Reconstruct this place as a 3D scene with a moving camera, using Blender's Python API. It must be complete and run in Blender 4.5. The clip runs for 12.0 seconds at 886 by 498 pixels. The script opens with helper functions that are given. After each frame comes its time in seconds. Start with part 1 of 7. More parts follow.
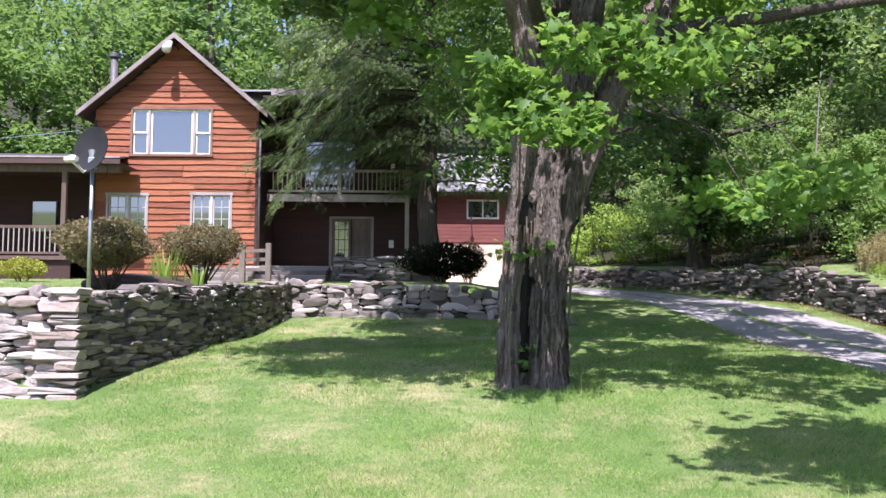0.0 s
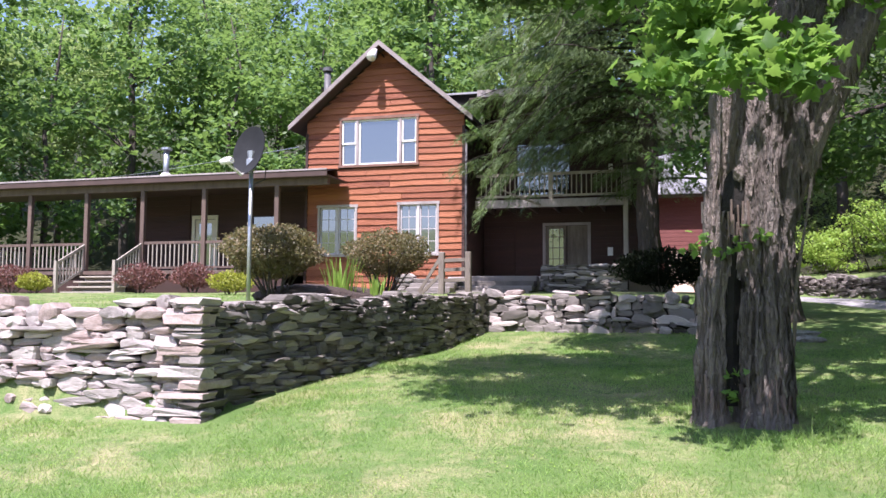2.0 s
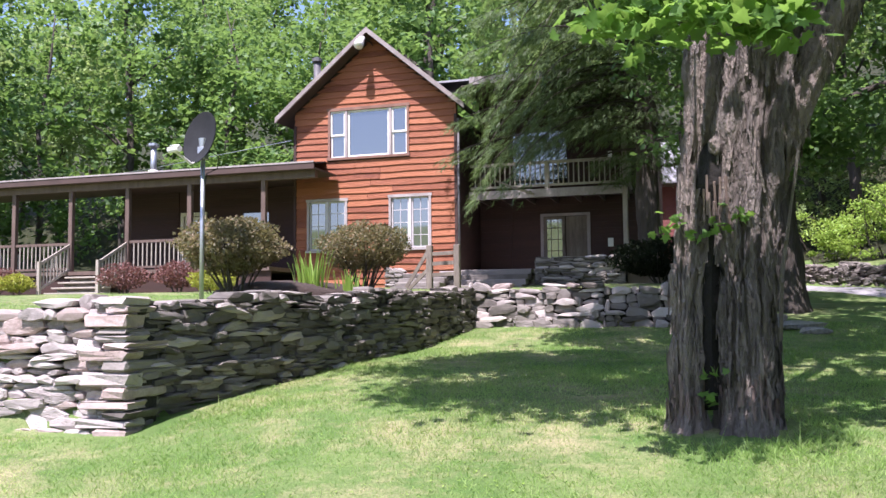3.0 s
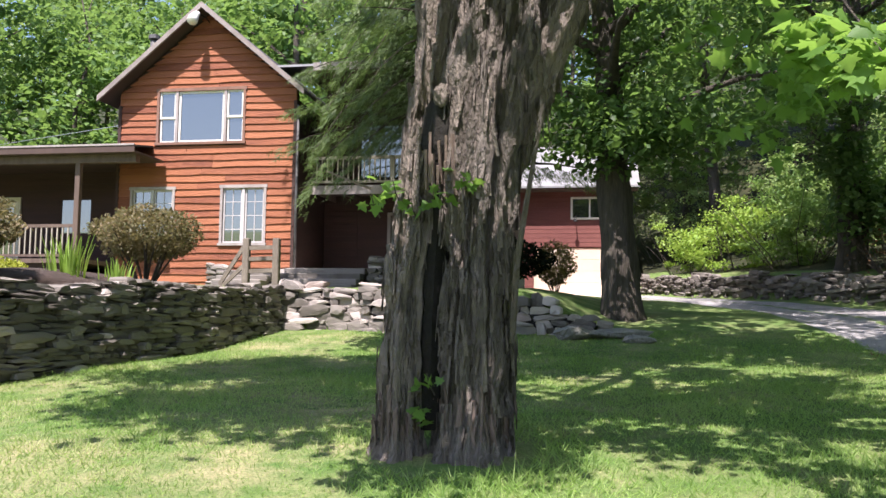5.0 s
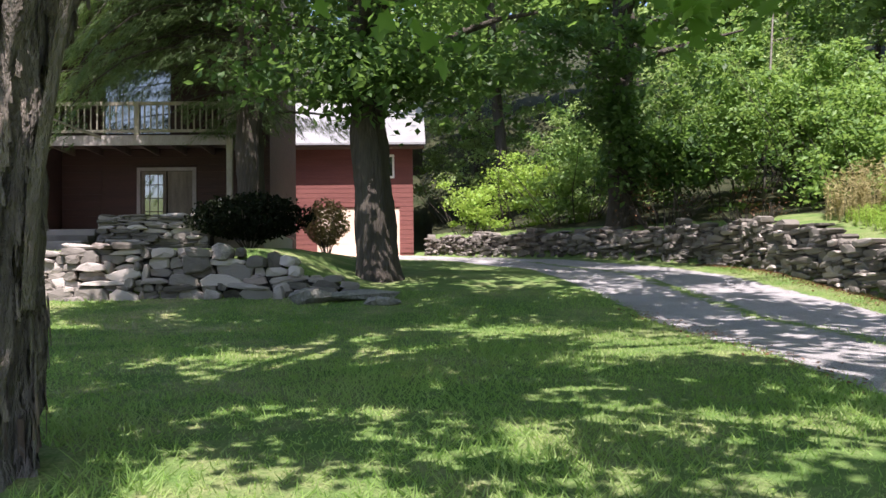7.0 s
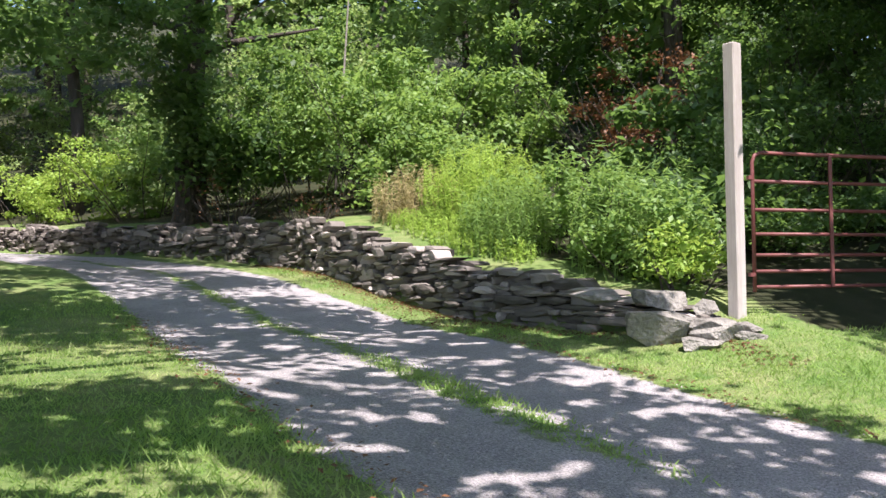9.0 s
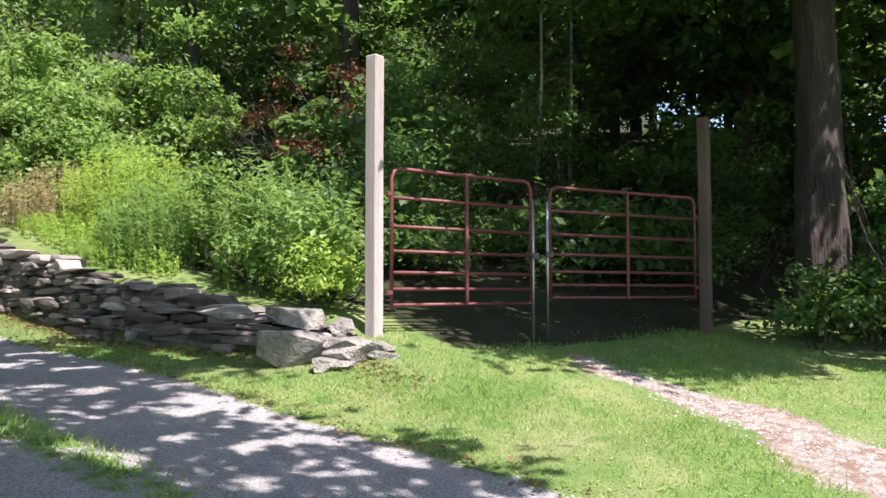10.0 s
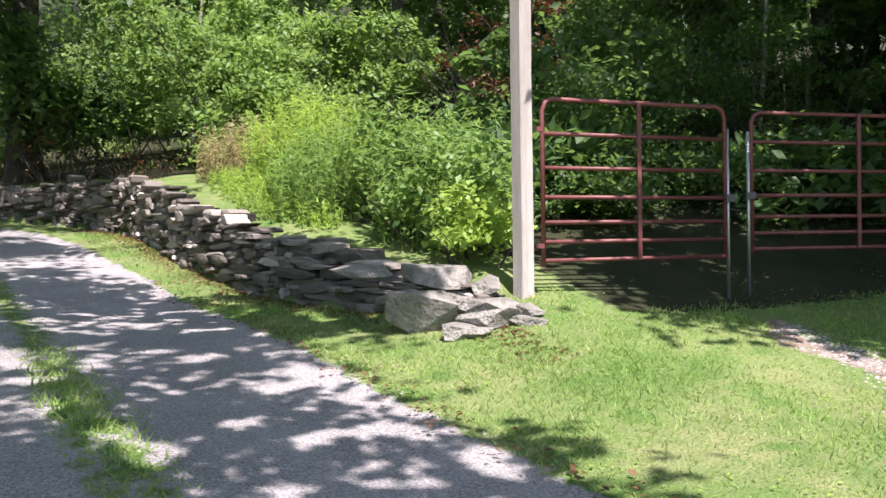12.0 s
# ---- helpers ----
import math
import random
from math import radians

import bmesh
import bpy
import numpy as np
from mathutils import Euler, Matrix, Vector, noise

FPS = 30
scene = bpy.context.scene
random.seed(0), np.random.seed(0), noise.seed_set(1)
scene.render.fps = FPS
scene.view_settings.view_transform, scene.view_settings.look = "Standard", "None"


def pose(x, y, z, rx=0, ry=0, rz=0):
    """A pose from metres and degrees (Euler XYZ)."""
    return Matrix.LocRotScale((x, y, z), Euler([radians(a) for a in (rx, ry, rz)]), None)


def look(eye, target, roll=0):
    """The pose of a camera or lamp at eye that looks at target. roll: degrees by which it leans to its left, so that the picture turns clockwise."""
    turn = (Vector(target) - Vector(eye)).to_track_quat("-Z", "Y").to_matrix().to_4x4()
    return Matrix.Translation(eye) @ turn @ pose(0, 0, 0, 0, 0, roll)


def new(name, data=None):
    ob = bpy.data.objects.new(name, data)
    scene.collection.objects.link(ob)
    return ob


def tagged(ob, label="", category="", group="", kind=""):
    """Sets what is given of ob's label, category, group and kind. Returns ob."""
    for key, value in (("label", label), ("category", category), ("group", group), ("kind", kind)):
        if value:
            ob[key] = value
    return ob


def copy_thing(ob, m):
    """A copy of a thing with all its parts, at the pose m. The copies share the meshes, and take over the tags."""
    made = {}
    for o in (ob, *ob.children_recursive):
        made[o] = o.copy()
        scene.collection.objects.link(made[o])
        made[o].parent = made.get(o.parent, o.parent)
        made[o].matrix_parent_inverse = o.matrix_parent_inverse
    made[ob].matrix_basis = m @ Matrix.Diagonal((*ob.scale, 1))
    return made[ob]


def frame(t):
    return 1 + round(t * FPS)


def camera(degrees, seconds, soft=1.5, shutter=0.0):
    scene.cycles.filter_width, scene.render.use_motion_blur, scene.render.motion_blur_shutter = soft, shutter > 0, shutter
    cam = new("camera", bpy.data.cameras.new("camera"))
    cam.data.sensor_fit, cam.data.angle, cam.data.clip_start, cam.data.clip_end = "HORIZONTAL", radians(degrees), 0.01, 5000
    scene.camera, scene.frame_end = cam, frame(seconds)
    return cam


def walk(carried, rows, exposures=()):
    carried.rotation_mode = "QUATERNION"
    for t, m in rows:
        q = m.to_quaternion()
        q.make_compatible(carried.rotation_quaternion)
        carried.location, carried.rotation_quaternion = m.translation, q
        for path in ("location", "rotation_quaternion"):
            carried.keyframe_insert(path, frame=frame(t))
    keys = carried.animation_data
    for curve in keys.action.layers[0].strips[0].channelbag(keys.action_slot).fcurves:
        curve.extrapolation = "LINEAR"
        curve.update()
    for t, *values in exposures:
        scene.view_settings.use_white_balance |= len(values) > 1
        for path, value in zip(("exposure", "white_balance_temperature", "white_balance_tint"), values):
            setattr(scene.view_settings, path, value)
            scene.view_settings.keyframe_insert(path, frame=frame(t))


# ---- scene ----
cam = camera(54.1, 12.0)
METRES, EYE, TILT, LEAN, TURN = 12.6, 1.5, 0.0, 0.0, 0.0
ROWS = [
    (0.0, 0.0, 0.0, 0.0, -0.03, 3.71, -0.4),
    (0.5, 0.0141, 0.0497, 0.0013, -0.19, 4.15, -0.38),
    (1.0, 0.0286, 0.096, 0.0003, 3.7, 4.16, -0.42),
    (1.5, 0.0403, 0.1387, -0.0011, 9.74, 3.97, -0.41),
    (2.0, 0.0553, 0.1821, -0.0013, 15.99, 4.51, -0.39),
    (2.5, 0.0711, 0.2253, -0.0014, 18.97, 4.58, -0.32),
    (3.0, 0.0851, 0.2725, -0.0007, 17.07, 4.23, 0.52),
    (5.0, 0.1734, 0.4338, -0.0098, 9.98, 4.76, -0.73),
    (5.5, 0.1919, 0.476, -0.0113, 6.83, 4.22, -1.17),
    (6.0, 0.2163, 0.514, -0.0131, 5.08, 2.81, -0.53),
    (6.5, 0.2388, 0.5494, -0.0157, 1.69, 2.52, 0.27),
    (8.5, 0.3714, 0.6391, -0.0085, -17.26, 2.17, 0.95),
    (9.0, 0.4098, 0.6411, -0.008, -26.2, 1.99, 0.65),
    (9.5, 0.4456, 0.648, -0.0066, -38.38, 2.66, -0.2),
    (10.0, 0.4791, 0.6517, -0.0054, -46.03, 2.72, 0.01),
    (10.5, 0.5156, 0.6564, -0.0048, -48.23, 1.38, 0.19),
    (11.0, 0.5495, 0.671, -0.0043, -45.62, 0.85, 0.65),
    (11.5, 0.5766, 0.6795, -0.0024, -38.03, 0.66, 1.12),
    (12.0, 0.5974, 0.687, -0.0002, -29.99, -0.78, 0.82),
]
POSES = [(t, pose(0, 0, EYE, TILT, LEAN, TURN) @ pose(METRES * x, METRES * y, METRES * z, 90 + pitch, roll, yaw)) for t, x, y, z, yaw, pitch, roll in ROWS]
walk(cam, POSES, exposures=[(0.0, 1.25, 5950, 27), (3.2, 1.25, 5950, 27), (5.0, 1.28, 6400, 19), (12.0, 1.36, 6400, 20)])

# ---- light ----
SUN_EL, SUN_AZ = 61.0, 188.0  # azimuth clockwise from +y
world = bpy.data.worlds.new("sky")
scene.world = world
world.use_nodes = True
sky = world.node_tree.nodes.new("ShaderNodeTexSky")
sky.sky_type, sky.sun_disc = "NISHITA", False
sky.sun_elevation, sky.sun_rotation = radians(SUN_EL), radians(SUN_AZ)
back = world.node_tree.nodes["Background"]
back.inputs["Strength"].default_value = 0.115
world.node_tree.links.new(sky.outputs[0], back.inputs[0])
sun_dir = Vector((math.sin(radians(SUN_AZ)) * math.cos(radians(SUN_EL)), math.cos(radians(SUN_AZ)) * math.cos(radians(SUN_EL)), math.sin(radians(SUN_EL))))
sun = new("sun", bpy.data.lights.new("sun", "SUN"))
sun.data.energy, sun.data.angle, sun.data.color = 5.0, radians(0.53), (1.0, 0.95, 0.87)
sun.matrix_world = look(sun_dir * 80, (0, 0, 0))


# ---- materials ----
def ramp_mix(nt, fac, a, b):
    m = nt.nodes.new("ShaderNodeMix")
    m.data_type = "RGBA"
    nt.links.new(fac, m.inputs[0])
    for sock, v in ((m.inputs[6], a), (m.inputs[7], b)):
        if isinstance(v, tuple):
            sock.default_value = (*v, 1)
        else:
            nt.links.new(v, sock)
    return m.outputs[2]


def noise_fac(nt, scale, lo=0.35, hi=0.65, detail=6.0, stretch=None, rough=0.6, space="Object"):
    tc = nt.nodes.new("ShaderNodeTexCoord")
    vec = tc.outputs[space]
    if stretch:
        mp = nt.nodes.new("ShaderNodeMapping")
        mp.inputs["Scale"].default_value = stretch
        nt.links.new(vec, mp.inputs[0])
        vec = mp.outputs[0]
    n = nt.nodes.new("ShaderNodeTexNoise")
    n.inputs["Scale"].default_value, n.inputs["Detail"].default_value, n.inputs["Roughness"].default_value = scale, detail, rough
    nt.links.new(vec, n.inputs["Vector"])
    mr = nt.nodes.new("ShaderNodeMapRange")
    mr.inputs[1].default_value, mr.inputs[2].default_value = lo, hi
    nt.links.new(n.outputs[0], mr.inputs[0])
    return mr.outputs[0]


def random_fac(nt, island=False):
    if island:
        return nt.nodes.new("ShaderNodeNewGeometry").outputs["Random Per Island"]
    return nt.nodes.new("ShaderNodeObjectInfo").outputs["Random"]


def add_bump(nt, bsdf, height, strength, dist):
    b = nt.nodes.new("ShaderNodeBump")
    b.inputs["Strength"].default_value, b.inputs["Distance"].default_value = strength, dist
    nt.links.new(height, b.inputs["Height"])
    nt.links.new(b.outputs[0], bsdf.inputs["Normal"])


def material(name, a, b, scale=3.0, c=None, fine=40.0, rough=0.85, bump=0.4, dist=0.01, stretch=None, metal=0.0, vary=None, island=False, space="Object"):
    """Two colours over large noise, a third over fine grain, relief; vary: colour mixed in by each piece's own random number."""
    m = bpy.data.materials.new(name)
    m.use_nodes = True
    nt = m.node_tree
    bsdf = nt.nodes["Principled BSDF"]
    col = ramp_mix(nt, noise_fac(nt, scale, stretch=stretch, space=space), a, b)
    grain = noise_fac(nt, fine, 0.3, 0.7, 4.0, stretch, space=space)
    if c:
        half = nt.nodes.new("ShaderNodeMath")
        half.operation = "MULTIPLY"
        half.inputs[1].default_value = 0.6
        nt.links.new(grain, half.inputs[0])
        col = ramp_mix(nt, half.outputs[0], col, c)
    if vary:
        col = ramp_mix(nt, random_fac(nt, island), col, vary)
    nt.links.new(col, bsdf.inputs["Base Color"])
    bsdf.inputs["Roughness"].default_value, bsdf.inputs["Metallic"].default_value = rough, metal
    if bump:
        add_bump(nt, bsdf, grain, bump, dist)
    return m


def leaf_material(name, dark, light, through_col, mix=0.35, rough=0.5):
    m = bpy.data.materials.new(name)
    m.use_nodes = True
    nt = m.node_tree
    bsdf = nt.nodes["Principled BSDF"]
    col = ramp_mix(nt, random_fac(nt, True), dark, light)
    col = ramp_mix(nt, noise_fac(nt, 0.6, 0.35, 0.7, 2.0), col, tuple(0.75 * x for x in dark))
    nt.links.new(col, bsdf.inputs["Base Color"])
    bsdf.inputs["Roughness"].default_value = rough
    bsdf.inputs["Specular IOR Level"].default_value = 0.05 if rough > 0.9 else 0.35
    tr = nt.nodes.new("ShaderNodeBsdfTranslucent")
    tr.inputs[0].default_value = (*through_col, 1)
    ms = nt.nodes.new("ShaderNodeMixShader")
    ms.inputs[0].default_value = mix
    nt.links.new(bsdf.outputs[0], ms.inputs[1])
    nt.links.new(tr.outputs[0], ms.inputs[2])
    nt.links.new(ms.outputs[0], nt.nodes["Material Output"].inputs["Surface"])
    return m


def glass_material():
    m = bpy.data.materials.new("window_glass")
    m.use_nodes = True
    b = m.node_tree.nodes["Principled BSDF"]
    b.inputs["Base Color"].default_value = (0.03, 0.035, 0.04, 1)
    b.inputs["Roughness"].default_value = 0.03
    b.inputs["Specular IOR Level"].default_value = 1.0
    b.inputs["IOR"].default_value = 2.0
    return m


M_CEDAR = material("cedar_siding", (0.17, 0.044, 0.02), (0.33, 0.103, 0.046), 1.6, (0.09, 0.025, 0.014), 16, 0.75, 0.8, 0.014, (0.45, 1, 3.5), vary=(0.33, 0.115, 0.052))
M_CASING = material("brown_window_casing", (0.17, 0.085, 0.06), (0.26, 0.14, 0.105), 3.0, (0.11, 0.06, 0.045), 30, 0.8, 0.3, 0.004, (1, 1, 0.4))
# brown siding, darkened to paint in the shade under porch and balcony
M_CEDAR_DARK = material("shade_darkened_brown_siding", (0.04, 0.018, 0.015), (0.062, 0.026, 0.021), 2.0, (0.025, 0.012, 0.01), 30, 0.8, 0.4, 0.006, (0.35, 1, 3.0))
M_GARAGE = material("red_brown_siding", (0.15, 0.045, 0.04), (0.20, 0.066, 0.056), 2.0, (0.10, 0.032, 0.03), 25, 0.8, 0.3, 0.006, (0.35, 1, 3))
M_TRIM = material("weathered_grey_trim", (0.28, 0.24, 0.235), (0.4, 0.355, 0.35), 3.0, (0.2, 0.17, 0.165), 35, 0.8, 0.3, 0.004, (1, 1, 0.4))
M_SASH = material("dulled_sash_paint", (0.42, 0.39, 0.4), (0.52, 0.49, 0.5), 2.0, (0.33, 0.3, 0.31), 30, 0.7, 0.1, 0.003)
M_RAKE = material("weathered_rake_paint", (0.2, 0.165, 0.155), (0.33, 0.285, 0.275), 3.0, (0.13, 0.1, 0.095), 35, 0.85, 0.3, 0.004)
M_WHITE = material("white_paint", (0.72, 0.68, 0.66), (0.8, 0.77, 0.75), 2.0, (0.6, 0.56, 0.54), 30, 0.6, 0.1, 0.003)
M_CREAM = material("cream_paint", (0.62, 0.58, 0.42), (0.7, 0.65, 0.5), 2.0, (0.5, 0.46, 0.36), 30, 0.6, 0.1, 0.003)
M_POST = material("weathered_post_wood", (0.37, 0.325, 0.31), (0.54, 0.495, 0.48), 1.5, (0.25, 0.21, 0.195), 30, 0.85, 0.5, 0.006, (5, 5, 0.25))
# brown porch wood, likewise darkened to carry the porch's shade
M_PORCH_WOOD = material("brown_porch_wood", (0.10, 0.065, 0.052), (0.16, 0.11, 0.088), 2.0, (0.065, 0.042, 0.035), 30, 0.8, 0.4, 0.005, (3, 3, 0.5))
M_GREY_WOOD = material("silvered_rail_wood", (0.33, 0.29, 0.24), (0.47, 0.42, 0.36), 2.0, (0.2, 0.17, 0.14), 30, 0.85, 0.5, 0.006, (3, 3, 0.5))
M_FENCE = material("grey_brown_fence_wood", (0.13, 0.105, 0.085), (0.25, 0.21, 0.175), 2.0, (0.08, 0.06, 0.05), 30, 0.9, 0.6, 0.006, (3, 3, 0.5))
M_SHINGLE = material("dark_asphalt_shingle", (0.045, 0.04, 0.045), (0.075, 0.068, 0.07), 3.0, (0.03, 0.028, 0.03), 60, 0.9, 0.5, 0.006)
M_METAL_ROOF = material("pale_metal_roof", (0.30, 0.29, 0.305), (0.4, 0.385, 0.40), 1.5, (0.24, 0.23, 0.24), 20, 0.45, 0.1, 0.003, metal=0.3)
M_SOFFIT = material("dark_soffit_board", (0.05, 0.03, 0.025), (0.075, 0.045, 0.038), 2.0, (0.06, 0.035, 0.03), 25, 0.8, 0.2, 0.004)
M_TORN = material("torn_reddish_heartwood", (0.15, 0.105, 0.085), (0.27, 0.195, 0.16), 3.0, (0.08, 0.055, 0.045), 30, 0.9, 0.6, 0.008, (5, 5, 0.4))
M_PIPE = material("dulled_pipe_metal", (0.09, 0.085, 0.09), (0.15, 0.145, 0.15), 5.0, (0.06, 0.055, 0.055), 40, 0.6, 0.1, 0.003, metal=0.3)
M_GALV = material("galvanised_steel", (0.42, 0.43, 0.45), (0.55, 0.56, 0.58), 6.0, (0.34, 0.34, 0.36), 50, 0.4, 0.05, 0.002, metal=0.8)
M_DISH = material("dark_grey_dish_paint", (0.02, 0.021, 0.023), (0.03, 0.031, 0.034), 3.0, (0.018, 0.018, 0.02), 30, 0.85, 0.05, 0.002)
M_DISH.node_tree.nodes["Principled BSDF"].inputs["Specular IOR Level"].default_value = 0.15
M_GATE = material("faded_red_gate_paint", (0.11, 0.022, 0.024), (0.17, 0.036, 0.036), 4.0, (0.17, 0.075, 0.07), 18, 0.55, 0.2, 0.002, metal=0.1)
M_STONE = material("fieldstone", (0.24, 0.205, 0.195), (0.42, 0.37, 0.35), 3.0, (0.14, 0.12, 0.11), 14, 0.9, 0.6, 0.015, vary=(0.52, 0.455, 0.425))
M_STONE_WARM = material("warm_fieldstone", (0.32, 0.235, 0.205), (0.48, 0.385, 0.35), 3.0, (0.16, 0.125, 0.11), 14, 0.9, 0.6, 0.015, vary=(0.36, 0.29, 0.27))
# wall core coloured near-black for the shade seen in gaps between stones
M_CORE = material("shade_black_wall_core", (0.018, 0.015, 0.013), (0.032, 0.028, 0.025), 4, (0.02, 0.018, 0.015), 20, 0.95, 0.6, 0.02)
M_BARK = material("shaggy_maple_bark", (0.10, 0.08, 0.067), (0.28, 0.24, 0.215), 1.6, (0.03, 0.023, 0.019), 12, 0.92, 1.0, 0.06, (2.4, 2.4, 0.8), vary=(0.24, 0.195, 0.165), island=True)
M_BARK_DARK = material("dark_bark", (0.06, 0.048, 0.04), (0.12, 0.098, 0.08), 1.5, (0.028, 0.022, 0.019), 8, 0.92, 1.0, 0.04, (3.5, 3.5, 0.5))
M_DEADWOOD = material("bleached_dead_wood", (0.25, 0.2, 0.16), (0.38, 0.31, 0.26), 4, (0.15, 0.11, 0.09), 15, 0.9, 0.6, 0.02, (3, 3, 0.6))
M_CAVITY = material("shade_black_hollow_wood", (0.006, 0.005, 0.004), (0.014, 0.01, 0.007), 3, (0.005, 0.004, 0.003), 15, 0.95, 0.6, 0.02)
M_MULCH = material("bark_mulch", (0.07, 0.045, 0.038), (0.12, 0.085, 0.072), 5, (0.04, 0.026, 0.022), 40, 0.95, 1.0, 0.03)
M_CONCRETE = material("pale_concrete", (0.52, 0.45, 0.38), (0.62, 0.55, 0.47), 1.2, (0.42, 0.36, 0.31), 25, 0.9, 0.2, 0.004)
M_PEACH = material("pale_peach_paint", (0.62, 0.46, 0.37), (0.68, 0.53, 0.44), 1.2, (0.56, 0.42, 0.34), 20, 0.7, 0.05, 0.003)
M_CURTAIN = material("white_curtain", (0.5, 0.5, 0.54), (0.62, 0.62, 0.66), 3, (0.4, 0.4, 0.45), 12, 0.9, 0.2, 0.01, (6, 1, 0.4))
M_DARK = material("dark_interior", (0.02, 0.018, 0.018), (0.035, 0.03, 0.028), 2, None, 20, 0.9, 0)
M_GLASS = glass_material()
L_MAPLE = leaf_material("maple_leaf", (0.075, 0.16, 0.03), (0.15, 0.27, 0.06), (0.30, 0.50, 0.09), 0.42)
L_WOOD = leaf_material("woodland_leaf", (0.065, 0.13, 0.04), (0.17, 0.275, 0.085), (0.27, 0.43, 0.1), 0.38)
# woodland leaf in a darker copy, the wood's shade put into its colour
L_WOOD_DEEP = leaf_material("shade_dark_woodland_leaf", (0.045, 0.09, 0.03), (0.095, 0.168, 0.055), (0.2, 0.34, 0.075), 0.42)
L_HEMLOCK = leaf_material("hemlock_needle", (0.065, 0.105, 0.042), (0.17, 0.23, 0.09), (0.19, 0.28, 0.075), 0.3)
L_BARBERRY = leaf_material("bronze_shrub_leaf", (0.105, 0.115, 0.05), (0.25, 0.17, 0.10), (0.27, 0.23, 0.09), 0.35)
L_OLIVE = leaf_material("olive_shrub_leaf", (0.14, 0.13, 0.045), (0.3, 0.2, 0.09), (0.25, 0.2, 0.06), 0.25)
L_MAROON = leaf_material("maroon_shrub_leaf", (0.13, 0.06, 0.052), (0.22, 0.10, 0.085), (0.25, 0.1, 0.08), 0.25)
L_YELLOW = leaf_material("yellow_shrub_leaf", (0.24, 0.27, 0.035), (0.42, 0.43, 0.06), (0.4, 0.42, 0.05), 0.3)
# yew green taken down to near-black, painting in its deep shade
L_DARK = leaf_material("shade_black_yew_leaf", (0.010, 0.014, 0.009), (0.022, 0.028, 0.015), (0.02, 0.03, 0.012), 0.1, 0.95)
L_WEED = leaf_material("meadow_weed_leaf", (0.21, 0.34, 0.06), (0.36, 0.5, 0.11), (0.45, 0.6, 0.11), 0.4)
L_BRAMBLE = leaf_material("bramble_leaf", (0.12, 0.215, 0.06), (0.24, 0.36, 0.115), (0.32, 0.48, 0.11), 0.4)
L_DEAD = leaf_material("dead_brown_leaf", (0.11, 0.05, 0.025), (0.24, 0.12, 0.065), (0.22, 0.1, 0.04), 0.25)
L_GRASS = leaf_material("lawn_blade", (0.15, 0.262, 0.055), (0.325, 0.425, 0.14), (0.4, 0.62, 0.15), 0.45, 0.6)



def dry_fac(nt):
    """Dry patches, strongest on the open lawn, few under the trees and by the drive."""
    n = noise_fac(nt, 0.9, 0.46, 0.68, 10.0, rough=0.76)
    sep = nt.nodes.new("ShaderNodeSeparateXYZ")
    nt.links.new(nt.nodes.new("ShaderNodeTexCoord").outputs["Object"], sep.inputs[0])
    mr = nt.nodes.new("ShaderNodeMapRange")
    for i, v in ((1, 1.0), (2, 4.5), (3, 1.0), (4, 0.5)):
        mr.inputs[i].default_value = v
    nt.links.new(sep.outputs[0], mr.inputs[0])
    mul = nt.nodes.new("ShaderNodeMath")
    mul.operation = "MULTIPLY"
    nt.links.new(n, mul.inputs[0]), nt.links.new(mr.outputs[0], mul.inputs[1])
    return mul.outputs[0]


